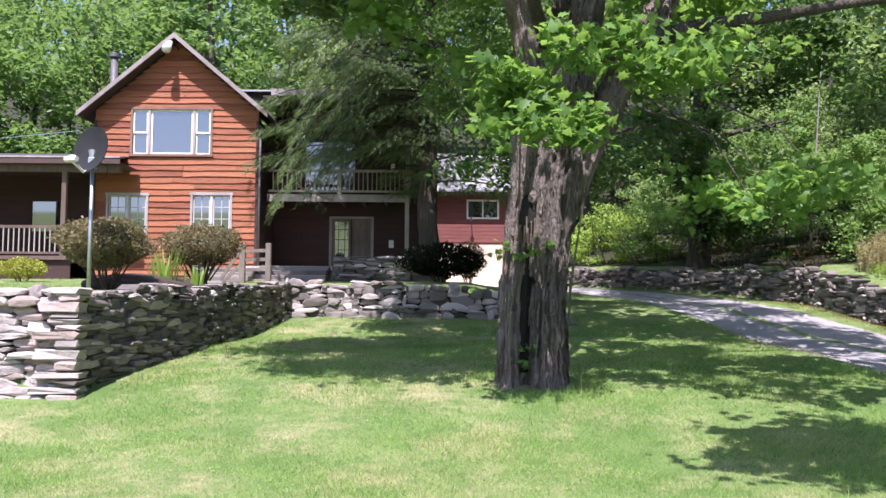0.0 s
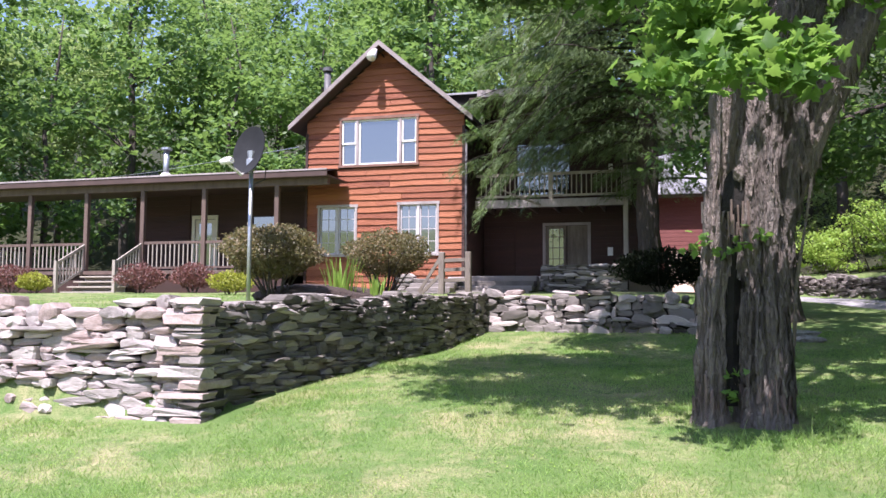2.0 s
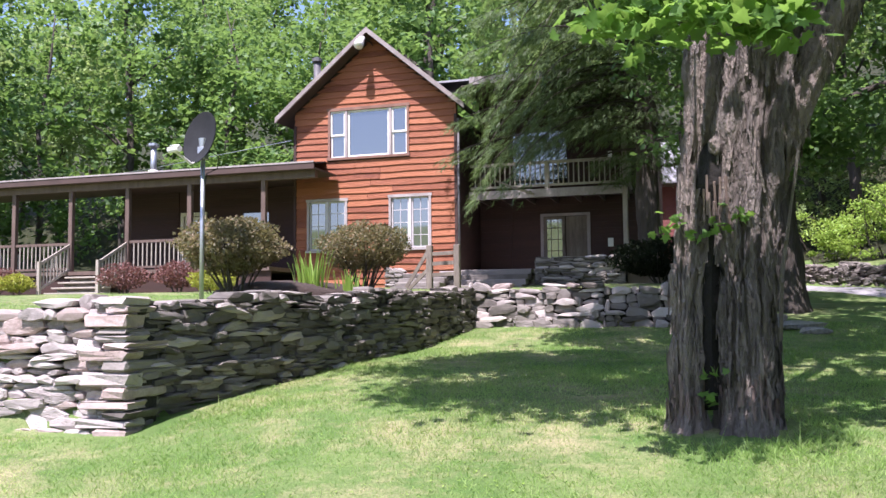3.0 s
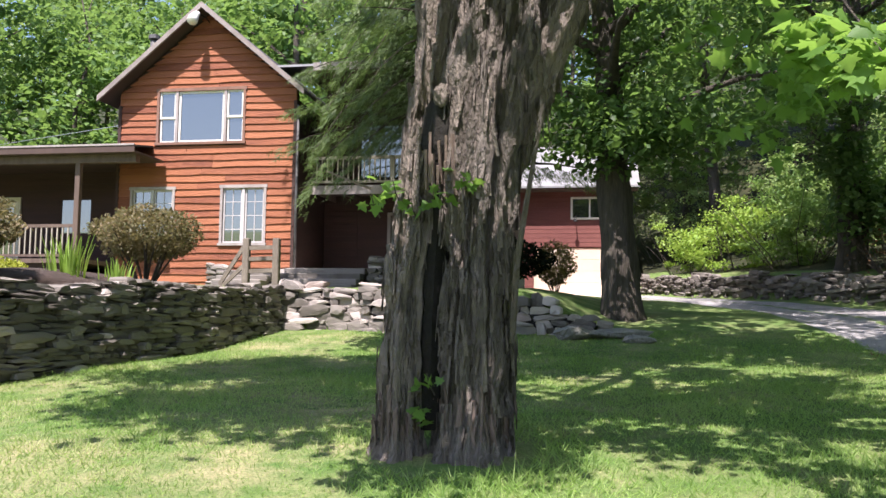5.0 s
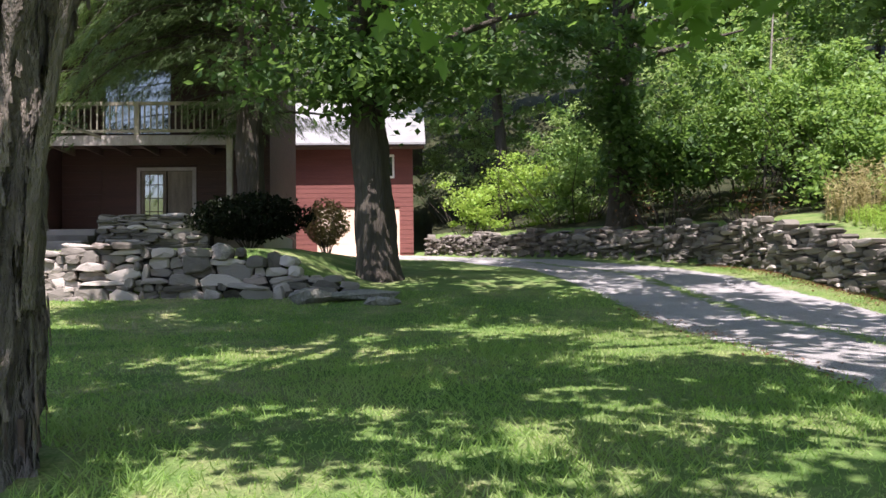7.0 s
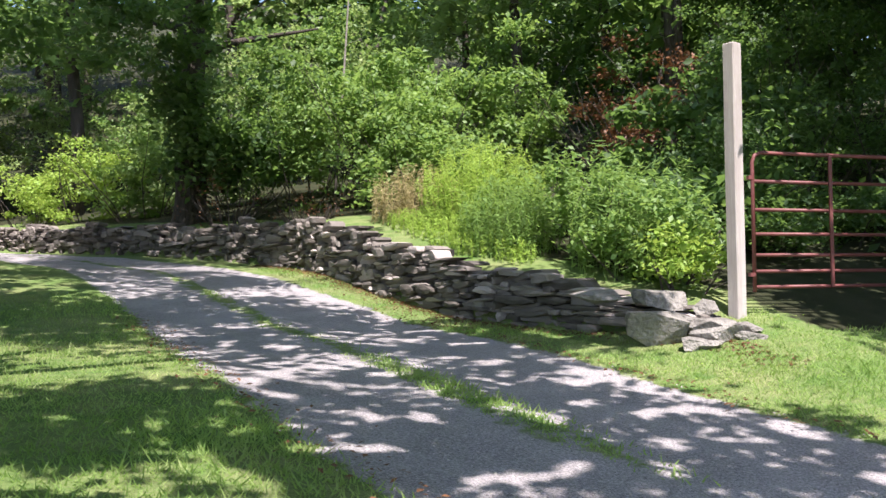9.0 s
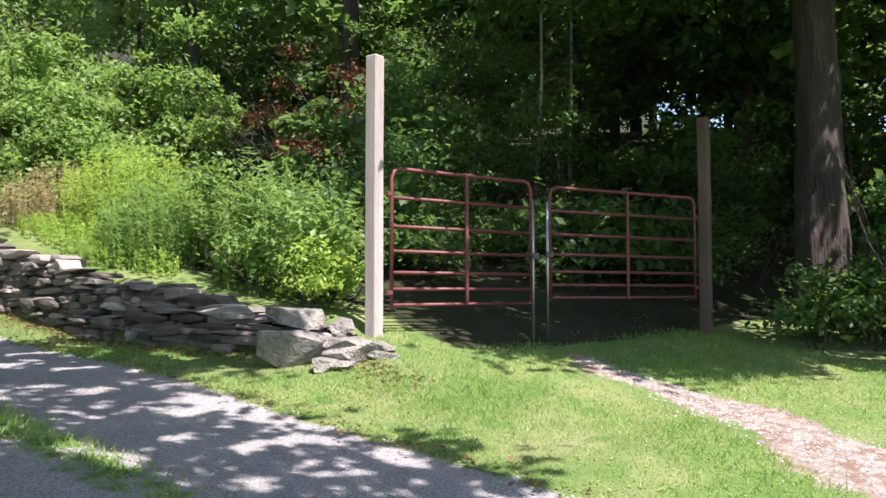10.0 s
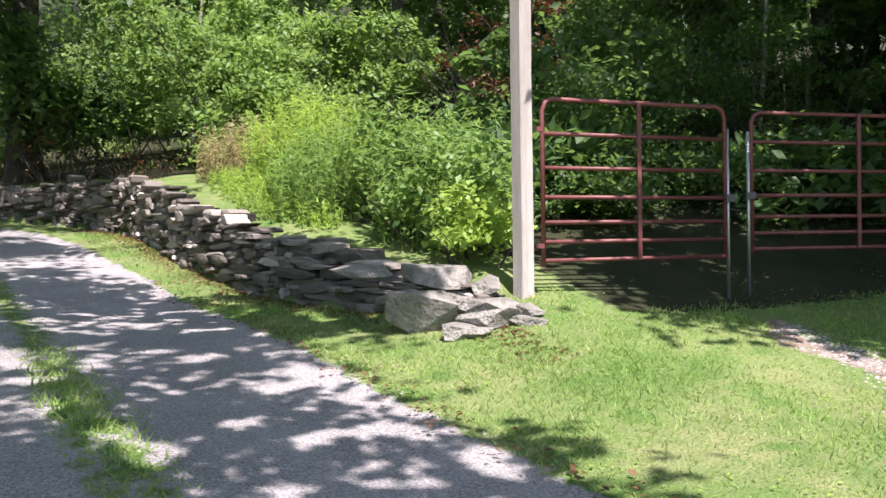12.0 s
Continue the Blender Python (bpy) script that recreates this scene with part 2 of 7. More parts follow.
def ground_material():
    """Lawn with dry patches, gravel drive with a grassy middle, washed gravel by the gate, mulch, woodland floor."""
    m = bpy.data.materials.new("ground_cover")
    m.use_nodes = True
    nt = m.node_tree
    bsdf = nt.nodes["Principled BSDF"]
    lawn = ramp_mix(nt, noise_fac(nt, 0.8, 0.35, 0.68), (0.10, 0.175, 0.045), (0.19, 0.255, 0.085))
    lawn = ramp_mix(nt, dry_fac(nt), lawn, (0.42, 0.36, 0.21))
    lawn = ramp_mix(nt, noise_fac(nt, 2.6, 0.54, 0.7, 6.0), lawn, (0.095, 0.18, 0.042))
    lawn = ramp_mix(nt, noise_fac(nt, 45, 0.45, 0.8), lawn, (0.065, 0.115, 0.028))
    grav = ramp_mix(nt, noise_fac(nt, 1.6), (0.23, 0.214, 0.228), (0.37, 0.346, 0.36))
    grav = ramp_mix(nt, noise_fac(nt, 55, 0.42, 0.66), grav, (0.5, 0.47, 0.475))
    grav = ramp_mix(nt, noise_fac(nt, 80, 0.5, 0.7), grav, (0.09, 0.083, 0.088))
    wash = ramp_mix(nt, noise_fac(nt, 7.0, 0.42, 0.58, 8.0, rough=0.7), (0.21, 0.145, 0.11), (0.36, 0.325, 0.30))
    wash = ramp_mix(nt, noise_fac(nt, 60, 0.5, 0.7), wash, (0.22, 0.13, 0.1))
    # dark woodland soil, kept near-black to paint in the canopy's shade
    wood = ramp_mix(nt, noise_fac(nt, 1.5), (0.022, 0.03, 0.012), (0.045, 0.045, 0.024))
    mulch = ramp_mix(nt, noise_fac(nt, 25), (0.05, 0.032, 0.028), (0.13, 0.09, 0.078))
    conc = ramp_mix(nt, noise_fac(nt, 3), (0.6, 0.5, 0.42), (0.68, 0.58, 0.5))
    col = lawn
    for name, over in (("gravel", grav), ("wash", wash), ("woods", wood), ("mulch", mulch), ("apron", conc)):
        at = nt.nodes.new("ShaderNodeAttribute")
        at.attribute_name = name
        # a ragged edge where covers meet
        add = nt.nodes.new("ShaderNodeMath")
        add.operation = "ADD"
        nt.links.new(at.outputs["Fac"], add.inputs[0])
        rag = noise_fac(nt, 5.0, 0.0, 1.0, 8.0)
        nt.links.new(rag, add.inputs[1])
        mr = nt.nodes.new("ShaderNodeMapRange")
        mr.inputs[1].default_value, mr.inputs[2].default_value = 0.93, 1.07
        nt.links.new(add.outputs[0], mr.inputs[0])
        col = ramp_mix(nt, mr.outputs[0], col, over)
    nt.links.new(col, bsdf.inputs["Base Color"])
    bsdf.inputs["Roughness"].default_value = 0.95
    bsdf.inputs["Specular IOR Level"].default_value = 0.2
    add_bump(nt, bsdf, noise_fac(nt, 50, 0.2, 0.8, 8.0), 0.8, 0.03)
    return m


M_GROUND = ground_material()


def straw_in_patches(m):
    """The same dry patches on the blades as on the turf below."""
    nt = m.node_tree
    bsdf = nt.nodes["Principled BSDF"]
    green = bsdf.inputs["Base Color"].links[0].from_socket
    rnd = ramp_mix(nt, random_fac(nt, True), (0.30, 0.29, 0.12), (0.52, 0.45, 0.27))
    col = ramp_mix(nt, dry_fac(nt), green, rnd)
    nt.links.new(col, bsdf.inputs["Base Color"])


straw_in_patches(L_GRASS)


# ---- the lie of the land ----
def smooth(a, b, x):
    t = np.clip((np.asarray(x, float) - a) / (b - a), 0, 1)
    return t * t * (3 - 2 * t)


RIGHT_WALL = [(11.5, 14.9), (10.75, 17.9), (10.45, 21.5), (10.4, 25.5), (9.6, 28.6), (7.6, 32.0), (5.4, 36.5), (3.9, 41.5)]


def right_wall_x(y):
    """The face of the roadside wall for each y."""
    return np.interp(y, [p[1] for p in RIGHT_WALL], [p[0] for p in RIGHT_WALL])


def base_height(x, y):
    """Lawn and drive, with no terrace."""
    h = np.interp(y, [-70, -10, 5.5, 8.0, 11.5, 15.0, 19.0, 24.0, 31.0, 42.0, 60.0], [-1.2, -0.25, -0.07, 0.03, 0.5, 0.68, 0.85, 1.5, 2.05, 2.6, 4.5])
    h = h - 0.2 * np.exp(-((x - 9.5) / 3.0) ** 2 - ((y - 11.0) / 3.5) ** 2)
    h = h - 0.13 * smooth(-1.5, -4.0, x) * np.exp(-((y - 10.5) / 2.5) ** 2)
    return h


TERRACE_X, TERRACE_Y, INNER_Y, INNER_END = -4.6, 10.95, 21.5, 2.2


def ground_height(x, y):
    x, y = np.asarray(x, float), np.asarray(y, float)
    h = base_height(x, y)
    top = np.interp(y, [10, 14, 19, 22, 26, 34], [1.5, 1.66, 1.9, 1.98, 2.2, 2.35])
    inside = np.maximum(np.minimum(smooth(-TERRACE_X + 0.1, -TERRACE_X + 0.35, -x), smooth(TERRACE_Y + 0.1, TERRACE_Y + 0.35, y)),
                        np.minimum(smooth(INNER_Y + 0.1, INNER_Y + 0.35, y), smooth(-INNER_END - 0.6, -INNER_END + 1.6, -x)))
    inside = inside * (1 - smooth(33, 40, y))
    h = h + inside * np.maximum(top - h, 0)
    # the bank above the roadside wall
    wx = right_wall_x(y)
    d = x - wx - 0.12
    wall_top = np.interp(y, [14.3, 15.5, 18, 21, 25.5, 31, 42], [0.0, 0.32, 0.6, 0.85, 0.95, 0.7, 0.6])
    bank = smooth(0, 0.25, d) * wall_top + np.clip(d, 0, 30) * 0.16 * smooth(14.6, 19, y)
    h = h + bank
    # rise to the gate, wooded slopes behind
    h = h + 0.22 * smooth(10.3, 12.2, x) * smooth(11.5, 14.5, y) * (1 - smooth(15, 18, y)) + 0.05 * np.clip(x - 16, 0, 60) * (1 - smooth(14.6, 19, y)) + 0.07 * np.clip(x - 24, 0, 90) * smooth(-10, 6, y)
    h = h + np.clip(y - 44, 0, 120) * 0.34 * smooth(40, 60, y)
    h = h + np.clip(-y - 70, 0, 260) * 0.17
    return h + 0.015 * np.sin(x * 1.7 + 0.4 * y) * np.sin(y * 1.3 - 0.3 * x)


def gz(x, y):
    return float(ground_height(x, y))


# ---- building helpers ----
def link(name, mesh, mat, parent=None, label=""):
    ob = new(name, mesh)
    if mat and not mesh.materials:
        mesh.materials.append(mat)
    if parent:
        ob.parent = parent
    return tagged(ob, label)


def part(name, bm, mat, parent=None, label="", smooth_faces=False):
    mesh = bpy.data.meshes.new(name)
    bm.to_mesh(mesh)
    bm.free()
    if smooth_faces:
        mesh.shade_smooth()
    return link(name, mesh, mat, parent, label)


def thing(name, place, label, category, group="", kind="", turn=0.0):
    ob = new(name)
    ob.empty_display_size = 0.2
    ob.matrix_world = pose(*place, 0, 0, turn)
    return tagged(ob, label, category, group, kind)


def box(bm, x0, x1, y0, y1, z0, z1, bevel=0.0, m=None):
    r = bmesh.ops.create_cube(bm, size=1, matrix=Matrix.Translation(((x0 + x1) / 2, (y0 + y1) / 2, (z0 + z1) / 2)) @ Matrix.Diagonal((x1 - x0, y1 - y0, z1 - z0, 1)))
    if bevel:
        bmesh.ops.bevel(bm, geom=list({e for v in r["verts"] for e in v.link_edges}), offset=bevel, segments=1, affect="EDGES")
    return bm


def box_bm(*a, **k):
    return box(bmesh.new(), *a, **k)


def beam(bm, a, b, w, h=None):
    """A square timber from a to b."""
    a, b = Vector(a), Vector(b)
    q = (b - a).to_track_quat("Z", "X").to_matrix().to_4x4()
    bmesh.ops.create_cube(bm, size=1, matrix=Matrix.Translation((a + b) / 2) @ q @ Matrix.Diagonal((h or w, w, (b - a).length, 1)))
    return bm


def tube(bm, pts, radii, n=8, rough=0.0, seed=0.0, caps=True):
    """A tapered round limb through pts."""
    rings = []
    for i, p in enumerate(pts):
        p = Vector(p)
        d = (Vector(pts[min(i + 1, len(pts) - 1)]) - Vector(pts[max(i - 1, 0)])).normalized()
        u = d.cross(Vector((0.31, 0.95, 0.05))).normalized()
        v = d.cross(u)
        ring = []
        for k in range(n):
            a = 2 * math.pi * k / n
            r = radii[i]
            if rough:
                r *= 1 + rough * noise.noise(Vector((math.cos(a) * 1.5 + seed, math.sin(a) * 1.5, p.z * 0.8)))
            ring.append(bm.verts.new(p + (u * math.cos(a) + v * math.sin(a)) * r))
        rings.append(ring)
    for r0, r1 in zip(rings, rings[1:]):
        for k in range(n):
            bm.faces.new((r0[k], r0[(k + 1) % n], r1[(k + 1) % n], r1[k]))
    if caps:
        bm.faces.new(rings[0][::-1])
        bm.faces.new(rings[-1])
    return bm


def tube_bm(*a, **k):
    return tube(bmesh.new(), *a, **k)


OVAL = np.array([(0, -0.5, 0), (0.3, 0.0, 0.06), (0, 0.5, -0.03), (-0.3, 0.0, 0.06)])
OVAL_T = [(0, 1, 2), (0, 2, 3)]
lobes = [(0, -0.42), (0.16, -0.30), (0.42, -0.32), (0.30, -0.10), (0.52, 0.10), (0.24, 0.12), (0.20, 0.26), (0, 0.55), (-0.20, 0.26), (-0.24, 0.12), (-0.52, 0.10), (-0.30, -0.10), (-0.42, -0.32), (-0.16, -0.30)]
MAPLE = np.array([(0, -0.05, 0.05)] + [(x, y, -0.12 * abs(x)) for x, y in lobes])
MAPLE_T = [(0, i + 1, (i + 1) % len(lobes) + 1) for i in range(len(lobes))]
MAPLE_LOW = np.array([(0, -0.42, 0), (0.42, -0.3, -0.05), (0.24, 0.0, 0.03), (0.5, 0.12, -0.06), (0, 0.55, 0), (-0.5, 0.12, -0.06), (-0.24, 0.0, 0.03), (-0.42, -0.3, -0.05)])
MAPLE_LOW_T = [(0, 1, 2), (0, 2, 6), (0, 6, 7), (2, 3, 4), (2, 4, 6), (6, 4, 5)]
BLADE = np.array([(-0.5, 0, 0), (0.5, 0, 0), (0.1, 0.25, 1.0)])
BLADE_T = [(0, 1, 2)]
SPRAY = np.array([(-0.035, 0, 0), (0.035, 0, 0), (0, 1, -0.14),
                  (-0.3, 0.42, -0.07), (-0.02, 0.12, 0), (-0.02, 0.2, 0), (0.3, 0.48, -0.07), (0.02, 0.16, 0), (0.02, 0.24, 0),
                  (-0.24, 0.72, -0.1), (-0.015, 0.42, -0.02), (-0.015, 0.5, -0.02), (0.22, 0.78, -0.1), (0.015, 0.48, -0.02), (0.015, 0.56, -0.02)])
SPRAY_T = [(0, 1, 2), (3, 4, 5), (6, 8, 7), (9, 10, 11), (12, 14, 13)]


def scatter_mesh(name, centres, sizes, template, tris, rng, tilt=1.0, frames=None):
    """One mesh of many small leaves: each a copy of template, scaled and turned."""
    n, k = len(centres), len(template)
    if frames is None:
        a = rng.uniform(0, 2 * np.pi, n)
        b = rng.normal(0, 0.75 * tilt, n)
        c = rng.normal(0, 0.75 * tilt, n)
        ca, sa, cb, sb, cc, sc = np.cos(a), np.sin(a), np.cos(b), np.sin(b), np.cos(c), np.sin(c)
        z0, o1 = np.zeros(n), np.ones(n)
        rz = np.stack([ca, -sa, z0, sa, ca, z0, z0, z0, o1], 1).reshape(n, 3, 3)
        rx = np.stack([o1, z0, z0, z0, cb, -sb, z0, sb, cb], 1).reshape(n, 3, 3)
        ry = np.stack([cc, z0, sc, z0, o1, z0, -sc, z0, cc], 1).reshape(n, 3, 3)
        frames = rz @ rx @ ry
    sizes = np.asarray(sizes, float)
    if sizes.ndim == 1:
        sizes = np.repeat(sizes[:, None], 3, 1)
    v = np.einsum("nij,nkj->nki", frames, template[None] * sizes[:, None, :]) + np.asarray(centres)[:, None, :]
    f = (np.asarray(tris)[None] + (np.arange(n) * k)[:, None, None]).reshape(-1, 3)
    mesh = bpy.data.meshes.new(name)
    mesh.vertices.add(n * k)
    mesh.vertices.foreach_set("co", v.reshape(-1).astype(np.float32))
    mesh.loops.add(len(f) * 3)
    mesh.loops.foreach_set("vertex_index", f.reshape(-1).astype(np.int32))
    mesh.polygons.add(len(f))
    mesh.polygons.foreach_set("loop_start", (np.arange(len(f)) * 3).astype(np.int32))
    mesh.update(calc_edges=True)
    return mesh


def clump_points(rng, n, centre, radii, clumps, spread, hollow=0.45, bottom=-1.0):
    """Leaf places in uneven clumps through an ellipsoid."""
    d = rng.normal(size=(clumps, 3))
    d /= np.linalg.norm(d, axis=1)[:, None]
    r = hollow + (1 - hollow) * rng.uniform(0, 1, clumps) ** 0.6
    c = d * r[:, None] * rng.uniform(0.8, 1.15, clumps)[:, None]
    c = c[c[:, 2] > bottom]
    w = rng.uniform(0.4, 1.6, len(c))
    pick = rng.choice(len(c), n, p=w / w.sum())
    off = rng.normal(size=(n, 3)) * np.array((1, 1, 0.55))
    return np.asarray(centre) + c[pick] * np.asarray(radii) + off * spread * w[pick][:, None]


# ---- the ground ----
def axis(lo, hi, fine_lo, fine_hi, step):
    pts = list(np.arange(fine_lo, fine_hi + 1e-6, step))
    s, p = step, fine_hi
    while p < hi:
        s *= 1.22
        p += s
        pts.append(min(p, hi))
    s, p = step, fine_lo
    while p > lo:
        s *= 1.22
        p -= s
        pts.insert(0, max(p, lo))
    return np.array(pts)


def drive_band(x, y):
    """1 on the gravel, 0 off it, and the grassy strip along its middle."""
    mid = np.interp(y, [-40, 8, 14, 20, 26, 30, 34, 40], [9.0, 8.6, 8.3, 8.2, 7.6, 6.3, 4.0, 1.6])
    half = np.interp(y, [-40, 12, 20, 30, 40], [1.8, 1.75, 1.7, 1.6, 2.2])
    d = np.abs(x - mid) / half
    band = 1 - smooth(0.82, 1.12, d)
    strip = 0.62 * np.exp(-((x - mid + 0.1) / 0.28) ** 2) * smooth(10, 13, y)
    return np.clip(band - strip, 0, 1) * (1 - smooth(41, 42.5, y))


def build_ground():
    xs, ys = axis(-420, 420, -13, 20, 0.22), axis(-420, 420, 0, 44, 0.22)
    X, Y = np.meshgrid(xs, ys)
    Z = ground_height(X, Y)
    Z = Z - 0.035 * drive_band(X, Y)
    nx, ny = len(xs), len(ys)
    i = (np.arange(ny - 1)[:, None] * nx + np.arange(nx - 1)[None]).reshape(-1)
    faces = np.stack([i, i + 1, i + nx + 1, i + nx], 1)
    mesh = bpy.data.meshes.new("ground")
    mesh.vertices.add(nx * ny)
    mesh.vertices.foreach_set("co", np.stack([X, Y, Z], -1).reshape(-1).astype(np.float32))
    mesh.loops.add(len(faces) * 4)
    mesh.loops.foreach_set("vertex_index", faces.reshape(-1).astype(np.int32))
    mesh.polygons.add(len(faces))
    mesh.polygons.foreach_set("loop_start", (np.arange(len(faces)) * 4).astype(np.int32))
    mesh.update(calc_edges=True)
    mesh.shade_smooth()
    d_right = X - right_wall_x(Y)
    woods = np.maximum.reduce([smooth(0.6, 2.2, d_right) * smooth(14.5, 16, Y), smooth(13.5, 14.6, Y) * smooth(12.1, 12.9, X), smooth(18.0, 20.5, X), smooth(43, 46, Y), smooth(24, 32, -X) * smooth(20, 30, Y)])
    wash_mid = np.interp(Y, [4, 8, 10, 12.5, 14.0], [11.0, 11.8, 12.3, 13.2, 13.7]) + 0.16 * np.sin(Y * 2.3) + 0.1 * np.sin(Y * 5.1 + 1)
    wash = (1 - smooth(0.1, 1.35, np.abs(X - wash_mid) / np.interp(Y, [6, 10, 11.2, 12.5, 14], [1.3, 0.95, 0.6, 0.24, 0.2]))) * smooth(3, 5, Y) * (1 - smooth(13.3, 14, Y))
    mulch = 1 - smooth(0.75, 1.1, np.hypot((X + 5.75) / 1.1, (Y - 18.0) / 3.0))
    apron = (1 - smooth(1.6, 1.9, np.abs(X - 1.2))) * smooth(36.5, 37, Y) * (1 - smooth(42.0, 42.3, Y))
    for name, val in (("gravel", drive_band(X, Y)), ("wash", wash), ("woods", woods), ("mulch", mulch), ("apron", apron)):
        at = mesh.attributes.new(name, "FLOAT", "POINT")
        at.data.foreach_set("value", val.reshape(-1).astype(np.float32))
    return tagged(link("ground", mesh, M_GROUND), "sloping mown lawn with dry patches, gravel drive and woodland floor", "ground", kind="structure")


build_ground()


# ---- house ----
GY = 28.5                     # face of the gable wall
GX0, GX1, APEX_X = -11.56, -6.15, -8.87
EAVE_Z, APEX_Z = 7.75, 10.3
WINDOWS = {"upper": (-10.37, -7.68, 6.42, 7.93), "low_right": (-8.32, -6.98, 3.5, 5.08), "low_left": (-11.1, -9.75, 3.5, 5.05)}

house = thing("house", (-8, 31, 2.3), "two-storey cedar-clad farmhouse with a steep gable, long porch and balcony", "house")
inv_house = house.matrix_world.inverted()


def hpart(name, bm, mat, parent=None, label="", smooth_faces=False):
    """A part of the house, given in world metres."""
    ob = part(name, bm, mat, None, label, smooth_faces)
    ob.data.transform(inv_house)
    ob.parent = parent or house
    return ob


def gable_top(x):
    return EAVE_Z + (APEX_Z - EAVE_Z) * (1 - abs(x - APEX_X) / 3.02)


def wall_with_holes(x0, x1, z0, z1, y0, y1, holes):
    """A wall along x with rectangular openings through it."""
    bm = bmesh.new()
    xs = sorted({x0, x1, *[h[0] for h in holes], *[h[1] for h in holes]})
    zs = sorted({z0, z1, *[h[2] for h in holes], *[h[3] for h in holes]})
    for a, b in zip(xs, xs[1:]):
        for c, d in zip(zs, zs[1:]):
            if not any(h[0] <= (a + b) / 2 <= h[1] and h[2] <= (c + d) / 2 <= h[3] for h in holes):
                box(bm, a, b, y0, y1, c, d)
    bmesh.ops.remove_doubles(bm, verts=bm.verts, dist=1e-4)
    return bm


gable = hpart("wall", wall_with_holes(GX0, GX1, 2.0, 7.98, GY + 0.03, GY + 0.18, list(WINDOWS.values())), M_CEDAR_DARK, label="gable wall clad in orange-stained lapped cedar planks")
bm = bmesh.new()
v = [bm.verts.new((x, y, z)) for y in (GY + 0.03, GY + 0.18) for x, z in ((GX0, 7.98), (GX1, 7.98), (GX1, gable_top(GX1) - 0.03), (APEX_X, APEX_Z - 0.12), (GX0, gable_top(GX0) - 0.03))]
bm.faces.new(v[:5]), bm.faces.new(v[5:][::-1])
for i in range(5):
    bm.faces.new((v[i], v[i + 5], v[(i + 1) % 5 + 5], v[(i + 1) % 5]))
hpart("gable_backing", bm, M_CEDAR_DARK, gable)


def plank(x0, x1, z, h, parent, rng, y=GY, mat=None, cut=None):
    """One lapped board with a thick, slightly wavy lower edge."""
    bm = bmesh.new()
    n = max(2, int((x1 - x0) / 0.45) + 1)
    xs = [x0 + (x1 - x0) * i / n for i in range(n + 1)]
    rows = []
    ph = rng.uniform(0, 9)
    for x in xs:
        wav = 0.012 * math.sin(x * 2.3 + ph) + rng.uniform(-0.008, 0.008)
        top = z + h + 0.02
        if cut:
            top = min(top, cut(x))
        low = min(z + wav, top - 0.005)
        rows.append([bm.verts.new(p) for p in ((x, y - 0.042, low), (x, y + 0.0, top), (x, y + 0.03, top), (x, y + 0.03, low))])
    for a, b in zip(rows, rows[1:]):
        for k in range(4):
            bm.faces.new((a[k], b[k], b[(k + 1) % 4], a[(k + 1) % 4]))
    bm.faces.new(rows[0]), bm.faces.new(rows[-1][::-1])
    bmesh.ops.recalc_face_normals(bm, faces=bm.faces)
    return hpart("plank", bm, mat or M_CEDAR, parent)


def build_gable_planks():
    rng = random.Random(4)
    z, h = 2.2, 0.205
    while z < APEX_Z - 0.2:
        lo, hi = GX0, GX1
        cut = None
        if z + h > EAVE_Z - 0.1:
            run = 3.02 * (APEX_Z - 0.12 - z) / (APEX_Z - EAVE_Z)
            lo, hi = max(GX0, APEX_X - run), min(GX1, APEX_X + run)
            cut = lambda x: gable_top(x) - 0.1
        spans = [(lo, hi)]
        for a, b, c, d in WINDOWS.values():
            if c - 0.06 < z + h * 0.6 and d + 0.06 > z + h * 0.4:
                spans = [s for s0 in spans for s in ((s0[0], min(s0[1], a - 0.02)), (max(s0[0], b + 0.02), s0[1])) if s[1] - s[0] > 0.1]
        for a, b in spans:
            if b - a > 3.6:
                j = rng.uniform(a + 1.2, b - 1.2)
                plank(a, j - 0.004, z, h, gable, rng, cut=cut), plank(j + 0.004, b, z, h, gable, rng, cut=cut)
            else:
                plank(a, b, z, h, gable, rng, cut=cut)
        z += h


def sash(win, x0, x1, z0, z1, y, cols=1, rows=1, frame_w=0.055, mat=None, behind=None):
    """A glazed sash: frame, glass, glazing bars."""
    mat = mat or M_WHITE
    bm = bmesh.new()
    box(bm, x0, x0 + frame_w, y - 0.03, y + 0.03, z0, z1), box(bm, x1 - frame_w, x1, y - 0.03, y + 0.03, z0, z1)
    box(bm, x0 + frame_w, x1 - frame_w, y - 0.03, y + 0.03, z0, z0 + frame_w), box(bm, x0 + frame_w, x1 - frame_w, y - 0.03, y + 0.03, z1 - frame_w, z1)
    hpart("sash", bm, mat, win)
    hpart("pane", box_bm(x0 + frame_w, x1 - frame_w, y - 0.006, y + 0.006, z0 + frame_w, z1 - frame_w), behind or M_GLASS, win)
    for i in range(1, cols):
        x = x0 + (x1 - x0) * i / cols
        hpart("glazing_bar", box_bm(x - 0.011, x + 0.011, y - 0.018, y - 0.007, z0 + frame_w, z1 - frame_w), mat, win)
    for i in range(1, rows):
        z = z0 + (z1 - z0) * i / rows
        hpart("glazing_bar", box_bm(x0 + frame_w, x1 - frame_w, y - 0.019, y - 0.007, z - 0.011, z + 0.011), mat, win)


